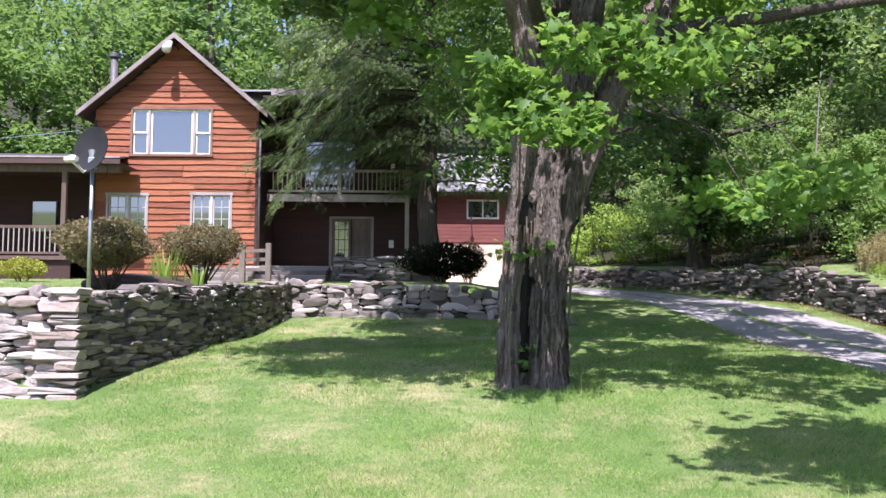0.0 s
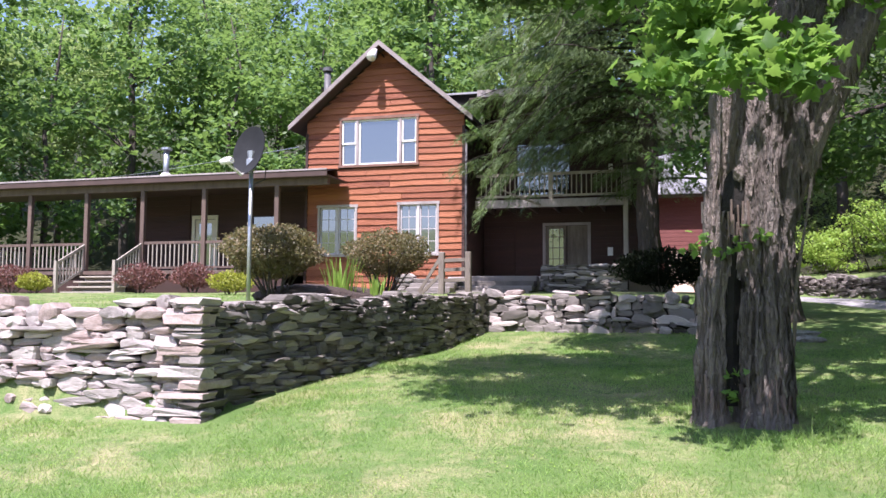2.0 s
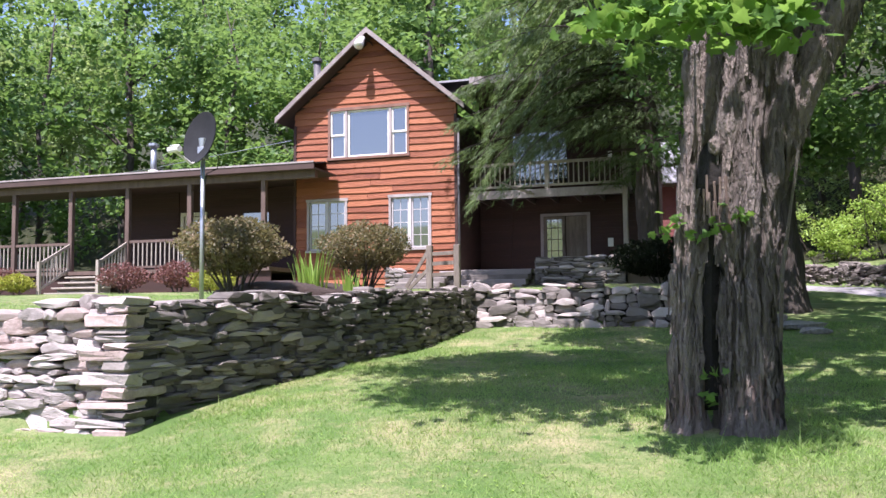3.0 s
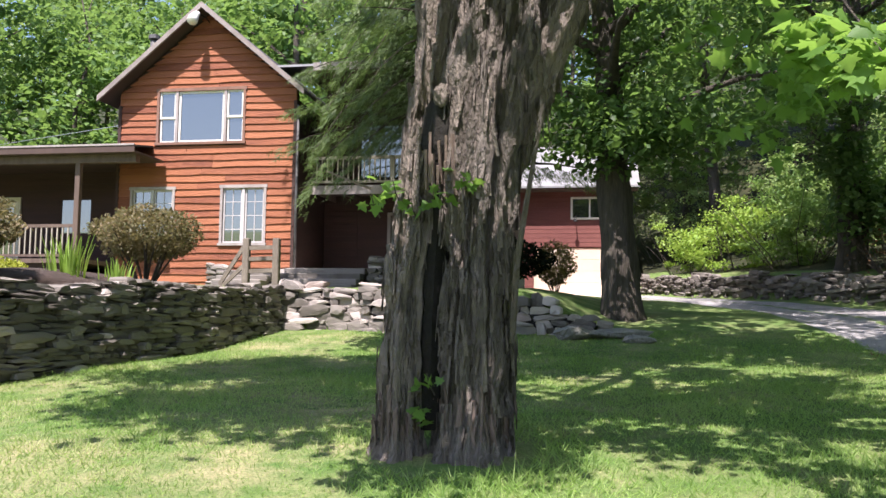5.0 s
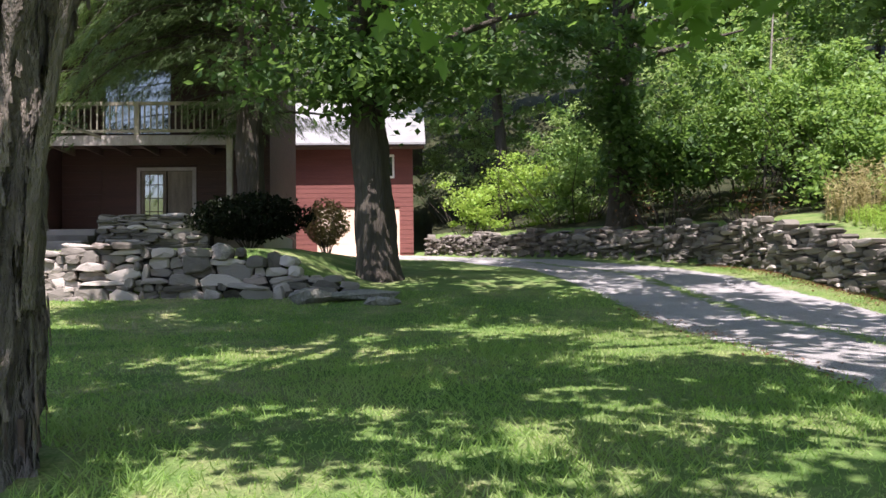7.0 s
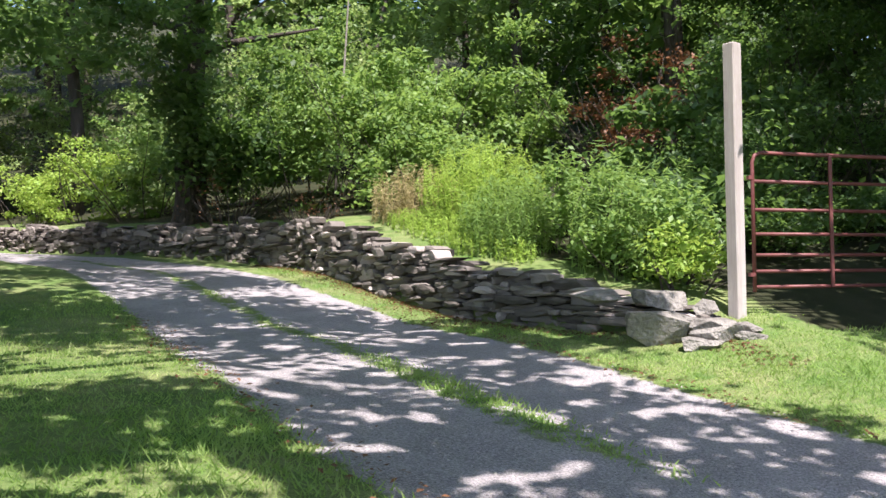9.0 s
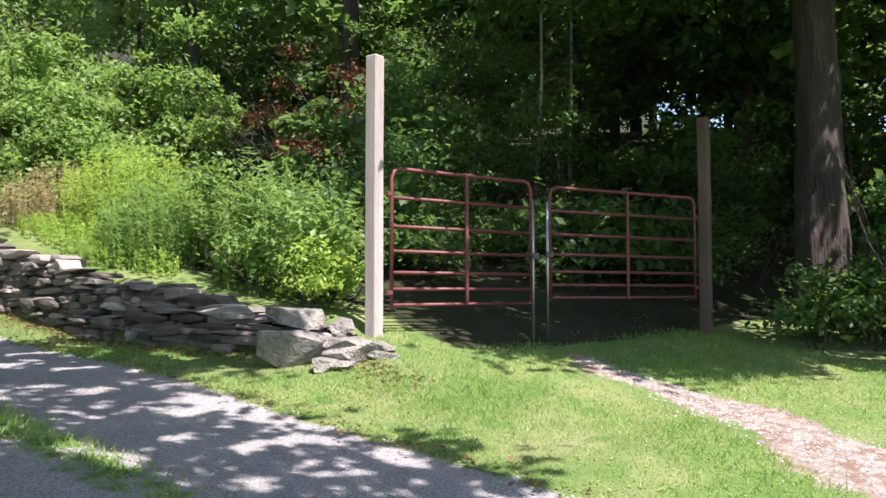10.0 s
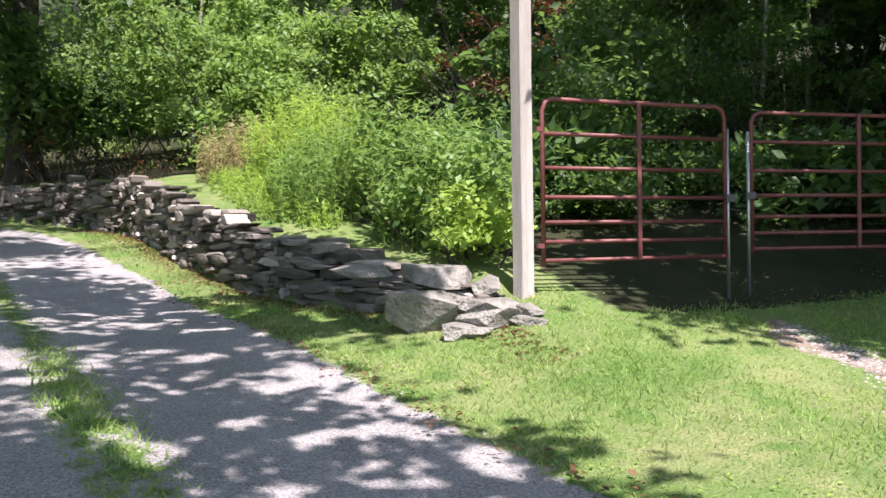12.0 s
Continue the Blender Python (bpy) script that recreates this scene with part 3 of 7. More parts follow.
def window_case(x0, x1, z0, z1, label, y=GY, mat=None):
    bm = bmesh.new()
    w = 0.075
    box(bm, x0 - 0.02, x0 + w - 0.02, y - 0.055, y + 0.1, z0, z1), box(bm, x1 - w + 0.02, x1 + 0.02, y - 0.055, y + 0.1, z0, z1)
    box(bm, x0 - 0.05, x1 + 0.05, y - 0.06, y + 0.1, z1 - 0.005, z1 + 0.085), box(bm, x0 - 0.05, x1 + 0.05, y - 0.085, y + 0.1, z0 - 0.07, z0 + 0.005)
    return hpart("window", bm, mat or M_TRIM, label=label)


def build_gable_windows():
    x0, x1, z0, z1 = WINDOWS["upper"]
    w = window_case(x0, x1, z0, z1, "wide picture window between two narrow double-hung sashes", mat=M_CASING)
    for a, b in ((x0 + 0.055, x0 + 0.56), (x1 - 0.56, x1 - 0.055)):
        sash(w, a, b, z0 + 0.71, z1 - 0.005, GY + 0.03), sash(w, a, b, z0 + 0.005, z0 + 0.75, GY + 0.07)
    sash(w, x0 + 0.64, x1 - 0.64, z0 + 0.005, z1 - 0.005, GY + 0.045, frame_w=0.065)
    for x in (x0 + 0.6, x1 - 0.6):
        hpart("mullion", box_bm(x - 0.04, x + 0.04, GY - 0.04, GY + 0.09, z0, z1), M_TRIM, w)
    for key in ("low_right", "low_left"):
        x0, x1, z0, z1 = WINDOWS[key]
        w = window_case(x0, x1, z0, z1, "pair of white casements with glazing bars and drawn curtains")
        m = (x0 + x1) / 2
        sash(w, x0 + 0.055, m - 0.04, z0 + 0.005, z1 - 0.005, GY + 0.05, 2, 4, 0.05, M_SASH)
        sash(w, m + 0.04, x1 - 0.055, z0 + 0.005, z1 - 0.005, GY + 0.05, 2, 4, 0.05, M_SASH)
        hpart("mullion", box_bm(m - 0.04, m + 0.04, GY - 0.03, GY + 0.09, z0, z1), M_SASH, w)
        hpart("curtain", box_bm(x0 + 0.06, x1 - 0.06, GY + 0.10, GY + 0.12, z0, z1), M_CURTAIN, w)


build_gable_windows()


def roof_slab(a, b, c, d, t):
    """A slab through four corners, t thick downwards."""
    bm = bmesh.new()
    top = [bm.verts.new(p) for p in (a, b, c, d)]
    low = [bm.verts.new(Vector(p) - Vector((0, 0, t))) for p in (a, b, c, d)]
    bm.faces.new(top), bm.faces.new(low[::-1])
    for i in range(4):
        bm.faces.new((top[i], low[i], low[(i + 1) % 4], top[(i + 1) % 4]))
    bmesh.ops.recalc_face_normals(bm, faces=bm.faces)
    return bm


def build_house():
    over, yb = 0.55, 36.5
    slope = (APEX_Z - EAVE_Z) / 3.02
    for s in (-1, 1):
        xe = APEX_X + s * 3.12
        ze = APEX_Z - slope * 3.12
        hpart("roof", roof_slab((APEX_X, GY - over, APEX_Z + 0.06), (xe, GY - over, ze + 0.06), (xe, yb, ze + 0.06), (APEX_X, yb, APEX_Z + 0.06), 0.05), M_SHINGLE, label="dark asphalt shingle roof slope")
        hpart("soffit", roof_slab((APEX_X, GY - over + 0.04, APEX_Z), (xe, GY - over + 0.04, ze), (xe, yb, ze), (APEX_X, yb, APEX_Z), 0.05), M_SOFFIT)
        hpart("rake_board", roof_slab((APEX_X, GY - over - 0.035, APEX_Z + 0.075), (xe, GY - over - 0.035, ze + 0.075), (xe, GY - over + 0.035, ze + 0.075), (APEX_X, GY - over + 0.035, APEX_Z + 0.075), 0.17), M_RAKE, label="weathered grey rake board")
    hpart("corner_board", box_bm(GX0 - 0.03, GX0 + 0.06, GY - 0.055, GY + 0.1, 2.2, EAVE_Z - 0.2), M_CEDAR_DARK)
    hpart("corner_board", box_bm(GX1 - 0.06, GX1 + 0.03, GY - 0.055, GY + 0.1, 2.2, EAVE_Z - 0.2), M_CEDAR_DARK)
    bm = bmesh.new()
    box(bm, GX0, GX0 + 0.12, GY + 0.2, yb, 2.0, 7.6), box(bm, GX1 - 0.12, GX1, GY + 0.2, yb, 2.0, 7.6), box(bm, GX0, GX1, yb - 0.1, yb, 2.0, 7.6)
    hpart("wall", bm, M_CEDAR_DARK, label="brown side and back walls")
    hpart("floor", box_bm(GX0 + 0.1, GX1 - 0.1, GY + 0.25, yb - 0.2, 5.3, 5.5), M_DARK)
    # downpipe on the corner, pale where it is lit
    hpart("downpipe", tube_bm([(GX1 + 0.08, GY - 0.06, 2.3), (GX1 + 0.08, GY - 0.06, 7.4)], [0.04, 0.04], 8), M_PIPE, label="grey round downpipe", smooth_faces=True)
    # floodlight under the ridge
    lamp = hpart("gable_floodlight", tube_bm([(APEX_X - 0.17, GY - 0.78, 9.72), (APEX_X - 0.16, GY - 0.72, 9.82), (APEX_X - 0.12, GY - 0.62, 9.98), (APEX_X - 0.08, GY - 0.55, 10.05)], [0.15, 0.15, 0.1, 0.05], 12), M_WHITE, label="white floodlight under the ridge", smooth_faces=True)
    hpart("bracket", tube_bm([(APEX_X - 0.09, GY - 0.56, 10.04), (APEX_X, GY - 0.2, 10.0), (APEX_X, GY, 9.95)], [0.02, 0.02, 0.02], 6), M_DISH, lamp)
    pipe = hpart("stove_pipe", tube_bm([(-11.97, 31.0, 6.5), (-11.97, 31.0, 10.35)], [0.13, 0.13], 12), M_PIPE, label="grey metal stove pipe", smooth_faces=True)
    hpart("cap", tube_bm([(-11.97, 31.0, 10.4), (-11.97, 31.0, 10.52), (-11.97, 31.0, 10.58)], [0.19, 0.19, 0.04], 12), M_PIPE, pipe)


build_house()


# the porch wing: low roof, posts, balustrade, steps
PORCH_Y, PORCH_Z = 27.1, 2.95
POST_X = (-14.5, -16.8, -19.0, -21.3, -23.5)


def baluster_run(name, a, b, h, parent, spacing=0.16, mat=None, label="wooden balustrade with thin square balusters"):
    """Rails from a to b with balusters between."""
    a, b = Vector(a), Vector(b)
    up = Vector((0, 0, 1))
    rail = hpart(name, beam(beam(bmesh.new(), a + up * h, b + up * h, 0.05, 0.09), a + up * 0.1, b + up * 0.1, 0.045, 0.07), mat or M_PORCH_WOOD, parent, label)
    n = max(2, int((b - a).length / spacing))
    bal = None
    for i in range(1, n):
        p = a + (b - a) * i / n
        hpart("baluster", beam(bmesh.new(), p + up * 0.1, p + up * (h - 0.02), 0.034), mat or M_GREY_WOOD, rail)
    return rail


def build_porch():
    x_end, x_far, yb = -10.05, -25.6, 33.0
    z_e, z_b = 6.02, 7.2
    hpart("roof", roof_slab((x_end, PORCH_Y - 0.35, z_e), (x_far, PORCH_Y - 0.35, z_e), (x_far, yb, z_b), (GX0, yb, z_b), 0.05), M_SHINGLE, label="low dark porch roof")
    hpart("fascia", box_bm(x_far, x_end, PORCH_Y - 0.39, PORCH_Y - 0.35, z_e - 0.2, z_e + 0.01), M_SOFFIT)
    hpart("drip_edge", box_bm(x_far, x_end, PORCH_Y - 0.41, PORCH_Y - 0.385, z_e - 0.02, z_e + 0.03), M_TRIM, label="pale grey drip edge")
    hpart("soffit", box_bm(x_far, x_end, PORCH_Y - 0.34, GY - 0.1, z_e - 0.2, z_e - 0.15), M_SOFFIT)
    hpart("soffit", box_bm(x_far, GX0 - 0.03, GY - 0.095, 29.8, z_e - 0.2, z_e - 0.15), M_SOFFIT)
    hpart("beam", box_bm(x_far + 0.1, x_end - 0.1, PORCH_Y - 0.1, PORCH_Y + 0.1, z_e - 0.42, z_e - 0.205), M_PORCH_WOOD)
    for x in (-11.9, *POST_X):
        hpart("post", box_bm(x - 0.075, x + 0.075, PORCH_Y - 0.075, PORCH_Y + 0.075, PORCH_Z, z_e - 0.42, 0.01), M_PORCH_WOOD, label="brown square porch post")
    hpart("porch_floor", box_bm(-25.4, GX0 - 0.05, PORCH_Y - 0.2, 29.9, PORCH_Z - 0.12, PORCH_Z), M_PORCH_WOOD)
    hpart("skirt", box_bm(-25.4, GX0 - 0.05, PORCH_Y - 0.1, PORCH_Y - 0.05, 2.0, PORCH_Z - 0.12), M_CEDAR_DARK)
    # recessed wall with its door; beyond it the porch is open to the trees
    wall = hpart("wall", wall_with_holes(-19.0, GX0 - 0.02, 2.2, z_e - 0.2, 29.8, 29.95, [(-16.6, -15.6, PORCH_Z, 5.05), (-14.2, -13.2, 3.9, 5.0)]), M_CEDAR_DARK, label="brown boarded porch wall, darkened to paint in shade")
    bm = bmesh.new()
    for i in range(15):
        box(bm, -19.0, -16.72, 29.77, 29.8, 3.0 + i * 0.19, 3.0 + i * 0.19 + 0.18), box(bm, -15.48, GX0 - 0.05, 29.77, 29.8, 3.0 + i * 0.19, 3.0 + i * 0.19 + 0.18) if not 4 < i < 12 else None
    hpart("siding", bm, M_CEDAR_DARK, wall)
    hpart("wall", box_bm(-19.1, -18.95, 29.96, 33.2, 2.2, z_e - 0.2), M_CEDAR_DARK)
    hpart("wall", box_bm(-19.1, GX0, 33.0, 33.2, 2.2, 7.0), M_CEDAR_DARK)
    door = hpart("door", wall_with_holes(-16.62, -15.58, PORCH_Z, 5.08, 29.74, 29.82, [(-16.5, -15.7, PORCH_Z + 0.02, 4.95)]), M_CREAM, label="porch door with cream frame and dark glass")
    hpart("pane", box_bm(-16.36, -15.84, 29.80, 29.82, 3.3, 4.8), M_GLASS, door)
    hpart("door_leaf", wall_with_holes(-16.48, -15.72, PORCH_Z + 0.02, 4.93, 29.79, 29.83, [(-16.36, -15.84, 3.3, 4.8)]), M_CREAM, door)
    hpart("pane", box_bm(-14.18, -13.22, 29.83, 29.85, 3.92, 4.98), M_GLASS, wall)
    # balustrades
    for a, b in ((-11.9, -14.5), (-14.5, -16.8), (-19.0, -21.3), (-21.3, -23.5)):
        baluster_run("balustrade", (a - 0.08, PORCH_Y, PORCH_Z), (b + 0.08, PORCH_Y, PORCH_Z), 0.92, house)
    baluster_run("balustrade", (-23.5, PORCH_Y + 0.1, PORCH_Z), (-23.5, 29.8, PORCH_Z), 0.92, house)
    for x in (-16.8, -19.0):
        baluster_run("stair_rail", (x, PORCH_Y, PORCH_Z), (x, PORCH_Y - 1.35, 2.25), 0.9, house, mat=M_GREY_WOOD, label="sloping weathered stair rail")
        hpart("newel", box_bm(x - 0.05, x + 0.05, PORCH_Y - 1.45, PORCH_Y - 1.35, 2.1, 3.22), M_GREY_WOOD)
    for i in range(4):
        hpart("step", box_bm(-18.9, -16.9, PORCH_Y - 0.4 - 0.3 * i, PORCH_Y - 0.05 - 0.3 * i, PORCH_Z - 0.18 * (i + 1) - 0.05, PORCH_Z - 0.18 * (i + 1), 0.008), M_GREY_WOOD, label="weathered board step")
        hpart("riser", box_bm(-18.9, -16.9, PORCH_Y - 0.11 - 0.3 * i, PORCH_Y - 0.08 - 0.3 * i, PORCH_Z - 0.18 * (i + 2), PORCH_Z - 0.18 * (i + 1) - 0.055), M_TRIM)
    vent = hpart("roof_vent", tube_bm([(-17.6, 29.5, 6.3), (-17.6, 29.5, 7.45)], [0.11, 0.11], 12), M_GALV, label="shiny metal flue through the porch roof", smooth_faces=True)
    hpart("collar", tube_bm([(-17.6, 29.5, 6.4), (-17.6, 29.5, 6.62)], [0.3, 0.16], 12), M_WHITE, vent)
    hpart("cap", tube_bm([(-17.6, 29.5, 7.48), (-17.6, 29.5, 7.56), (-17.6, 29.5, 7.6)], [0.2, 0.2, 0.04], 12), M_GALV, vent)


build_porch()


# the right wing: set back, balcony over a shaded patio
def build_wing():
    y, x0, x1 = 31.2, GX1 + 0.02, -0.5
    holes = [(-4.05, -2.55, 2.7, 4.62), (-5.0, -3.2, 5.6, 7.4)]
    wall = hpart("wall", wall_with_holes(x0, x1, 2.0, 8.6, y, y + 0.15, holes), M_CEDAR_DARK, label="brown boarded wing wall behind the balcony, shade painted in")
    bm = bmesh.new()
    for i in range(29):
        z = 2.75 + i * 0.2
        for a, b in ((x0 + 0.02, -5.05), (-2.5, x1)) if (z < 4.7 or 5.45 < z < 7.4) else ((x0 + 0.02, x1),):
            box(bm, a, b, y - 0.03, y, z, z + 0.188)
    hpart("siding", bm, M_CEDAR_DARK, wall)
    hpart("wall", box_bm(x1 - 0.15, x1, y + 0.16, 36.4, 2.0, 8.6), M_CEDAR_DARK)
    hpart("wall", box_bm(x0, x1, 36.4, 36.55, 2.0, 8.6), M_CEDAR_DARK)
    hpart("roof", roof_slab((-7.4, 29.0, 8.75), (0.1, 29.0, 8.75), (0.1, 36.9, 10.1), (-7.4, 36.9, 10.1), 0.06), M_METAL_ROOF, label="low pale metal roof of the wing")
    hpart("fascia", box_bm(GX1 + 0.3, 0.1, 28.96, 28.995, 8.55, 8.78), M_TRIM)
    hpart("soffit", box_bm(GX1 + 0.02, 0.08, 29.0, y, 8.5, 8.55), M_SOFFIT)
    # french doors to the patio, upper doors to the balcony
    door = hpart("french_door", wall_with_holes(-4.1, -2.5, 2.7, 4.67, y - 0.06, y - 0.035, [(-4.0, -2.6, 2.72, 4.58)]), M_TRIM, label="pair of pale patio doors darkened for shade, one leaf glazed in small panes")
    # fence wood on both leaves darkens them for the patio's shade
    sash(door, -3.99, -3.32, 2.73, 4.57, y + 0.02, 3, 5, 0.09, M_FENCE)
    hpart("door_leaf", box_bm(-3.28, -2.61, y, y + 0.04, 2.73, 4.57), M_FENCE, door)
    hpart("pane", box_bm(-4.98, -3.22, y + 0.05, y + 0.07, 5.62, 7.38), M_GLASS, wall)
    # balcony
    zf = 5.25
    bx0, bx1, by = -6.0, -1.15, 29.4
    balc = hpart("balcony_floor", box_bm(bx0, bx1, by, y - 0.035, zf - 0.06, zf), M_PORCH_WOOD, label="timber balcony deck")
    hpart("rim_joist", box_bm(bx0, bx1, by - 0.045, by, zf - 0.26, zf - 0.01), M_TRIM, balc)
    for i in range(7):
        x = bx0 + 0.2 + i * 0.75
        hpart("joist", box_bm(x, x + 0.05, by, y - 0.035, zf - 0.25, zf - 0.065), M_PORCH_WOOD, balc)
    for a, b in ((bx0, -3.55), (-3.55, bx1)):
        baluster_run("balustrade", (a + 0.04, by - 0.02, zf), (b - 0.04, by - 0.02, zf), 0.8, house, 0.15, M_GREY_WOOD, "weathered grey balcony railing")
    baluster_run("balustrade", (bx1 - 0.03, by, zf), (bx1 - 0.03, y - 0.04, zf), 0.8, house, 0.15, M_GREY_WOOD, "weathered grey balcony railing")
    for x in (bx1 - 0.08, -3.55):
        hpart("post", box_bm(x - 0.07, x + 0.07, by - 0.05, by + 0.09, 2.5 if x > -2 else zf, 8.5 if x > -2 else zf + 0.85, 0.01), M_GREY_WOOD, label="pale weathered balcony post")
    hpart("notice", box_bm(-1.95, -1.78, y - 0.045, y - 0.032, 3.55, 3.82), M_WHITE, label="small white card on the wall")
    hpart("notice", box_bm(-1.9, -1.76, y - 0.045, y - 0.032, 6.4, 6.6), M_WHITE, label="small white card on the wall")
    hpart("patio", box_bm(x0, x1 + 0.6, 26.6, y - 0.002, 2.1, 2.66), M_STONE, label="flagstone patio slab")


build_wing()


cable = thing("power_line", (-14.0, 33.0, 8.0), "thin sagging overhead line behind the porch roof", "cable")
part("wire", tube_bm([(0, 0, 0.1), (-8, 2, -0.25), (-16, 4, -0.3), (-26, 6.5, 0.1)], [0.014] * 4, 5), M_GALV, cable)


# ---- outbuilding ----
def build_garage():
    y, x0, x1 = 42.0, -4.5, 3.45
    g = thing("garage_building", (0, y, 2.6), "red-brown boarded garage with pale door and metal roof", "garage")
    inv = g.matrix_world.inverted()

    def gpart(name, bm, mat, parent=None, label=""):
        ob = part(name, bm, mat, None, label)
        ob.data.transform(inv)
        ob.parent = parent or g
        return ob

    holes = [(-0.4, 2.9, 2.3, 4.5), (1.2, 2.65, 5.75, 6.58), (-2.9, -1.5, 5.75, 6.58)]
    wall = gpart("wall", wall_with_holes(x0, x1, 2.0, 7.2, y, y + 0.2, holes), M_GARAGE)
    bm = bmesh.new()
    z = 2.7
    while z < 7.1:
        segs = [(x0, x1)]
        for a, b, c, d in holes:
            if c < z + 0.1 < d:
                segs = [s for q in segs for s in ((q[0], a - 0.02), (b + 0.02, q[1])) if a > q[0] and b < q[1]] or segs
        for a, b in segs:
            box(bm, a, b, y - 0.03, y, z, z + 0.172)
        z += 0.185
    gpart("siding", bm, M_GARAGE, wall)
    gpart("wall", box_bm(x1 - 0.2, x1, y + 0.21, y + 8, 2.0, 7.2), M_GARAGE)
    gpart("wall", box_bm(x0, x0 + 0.2, y + 0.21, y + 8, 2.0, 7.2), M_GARAGE)
    door = gpart("garage_door", box_bm(-0.4, 2.9, y + 0.06, y + 0.1, 2.55, 4.5), M_PEACH, label="pale peach overhead garage door")
    for i in range(4):
        gpart("door_panel", box_bm(-0.38, 2.88, y + 0.035, y + 0.06, 2.58 + i * 0.48, 3.055 + i * 0.48, 0.004), M_PEACH, door)
    for a, b, c, d in holes[1:]:
        w = gpart("window", wall_with_holes(a - 0.06, b + 0.06, c - 0.06, d + 0.06, y - 0.05, y + 0.05, [(a + 0.02, (a + b) / 2 - 0.03, c + 0.02, d - 0.02), ((a + b) / 2 + 0.03, b - 0.02, c + 0.02, d - 0.02)]), M_WHITE)
        gpart("pane", box_bm(a, b, y + 0.02, y + 0.03, c, d), M_GLASS, w)
        gpart("curtain", box_bm(a + 0.05, (a + b) / 2 - 0.2, y + 0.04, y + 0.05, c, d), M_CURTAIN, w)
    gpart("roof", roof_slab((x0 - 0.4, y - 0.85, 7.0), (x1 + 0.5, y - 0.85, 7.0), (x1 + 0.5, y + 4, 9.6), (x0 - 0.4, y + 4, 9.6), 0.08), M_METAL_ROOF, label="pale sunlit metal roof")
    gpart("roof", roof_slab((x0 - 0.4, y + 8.6, 7.0), (x1 + 0.5, y + 8.6, 7.0), (x1 + 0.5, y + 4.01, 9.6), (x0 - 0.4, y + 4.01, 9.6), 0.08), M_METAL_ROOF)
    gpart("soffit", box_bm(x0 - 0.35, x1 + 0.45, y - 0.8, y - 0.01, 6.86, 6.9), M_SOFFIT)
    lamp = gpart("yard_lamp", tube_bm([(1.35, y - 0.02, 5.75), (1.35, y - 0.3, 5.8), (1.35, y - 0.5, 5.68), (1.35, y - 0.5, 5.55)], [0.025, 0.025, 0.03, 0.1], 8), M_DISH)


build_garage()


# ---- gate ----
def build_post(x, y, z1, label, w=0.14, turn=8.0, mat=None):
    z0 = gz(x, y) - 0.05
    ob = thing("gate_post", (x, y, z0), label, "post", "gate posts", turn=turn)
    bm = box_bm(-w / 2, w / 2, -w / 2, w / 2, -0.3, z1 - z0, 0.012)
    bmesh.ops.subdivide_edges(bm, edges=[e for e in bm.edges if e.calc_length() > 1], cuts=10)
    for v in bm.verts:
        v.co.x += 0.006 * noise.noise(Vector((v.co.z * 0.9, x, 0)))
        v.co.y += 0.006 * noise.noise(Vector((v.co.z * 0.9, 3, x)))
    part("post_shaft", bm, mat or M_POST, ob)
    return ob


GATE_A, GATE_B, GATE_C, GATE_D = (12.03, 14.72), (13.93, 14.42), (14.32, 14.44), (16.68, 13.82)


def build_gate(a, b, z0, z1, tall_leg, label):
    """A tube farm gate leaf: bent rim, six bars, a brace, and a drop leg at the free end."""
    length = math.hypot(b[0] - a[0], b[1] - a[1])
    turn = math.degrees(math.atan2(b[1] - a[1], b[0] - a[0]))
    g = thing("farm_gate", (*a, z0), label, "gate", "pair of gate leaves", turn=turn)
    h = z1 - z0
    r = 0.021
    c = 0.1
    rim = [(0, 0, -0.04), (0, 0, h - c), (c * 0.3, 0, h - c * 0.3), (c, 0, h), (length - c, 0, h), (length - c * 0.3, 0, h - c * 0.3), (length, 0, h - c), (length, 0, -0.02)]
    part("rim", tube_bm(rim, [r] * len(rim), 8), M_GATE, g, "bent red tube rim", True)
    for f in (0.0, 0.115, 0.235, 0.39, 0.57, 0.78):
        part("bar", tube_bm([(0.01, 0, f * h + 0.01), (length - 0.01, 0, f * h + 0.01)], [r * 0.92] * 2, 8), M_GATE, g, smooth_faces=True)
    part("brace", box_bm(length * 0.5 - 0.02, length * 0.5 + 0.02, -0.034, -0.018, 0, h), M_GATE, g)
    xl = length + 0.035 if tall_leg > 0 else -0.035
    part("drop_leg", tube_bm([(xl, 0, -0.45), (xl, 0, h * 0.86)], [0.017] * 2, 8), M_GALV, g, "pale galvanised drop rod", True)
    for z in (0.12, h * 0.8):
        hx = -0.06 if tall_leg > 0 else length + 0.06
        part("hinge", box_bm(min(hx, hx * 0), max(hx, hx * 0), -0.02, 0.02, z, z + 0.04) if tall_leg > 0 else box_bm(length, hx, -0.02, 0.02, z, z + 0.04), M_GATE, g)
    part("latch", box_bm(xl - 0.05, xl + 0.05, -0.05, -0.02, h * 0.37, h * 0.42), M_PIPE, g)
    return g


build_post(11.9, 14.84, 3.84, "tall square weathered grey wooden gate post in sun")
# darker wood than the left post, to paint in the shade here
build_post(16.86, 13.76, 3.76, "tall square wooden gate post, its shade painted as dark brown", mat=M_PORCH_WOOD)
build_gate(GATE_A, GATE_B, 1.27, 2.68, 1, "closed red tube farm gate leaf hung on a wooden post")
build_gate(GATE_C, GATE_D, 1.33, 2.66, -1, "closed red tube farm gate leaf in deep shade")


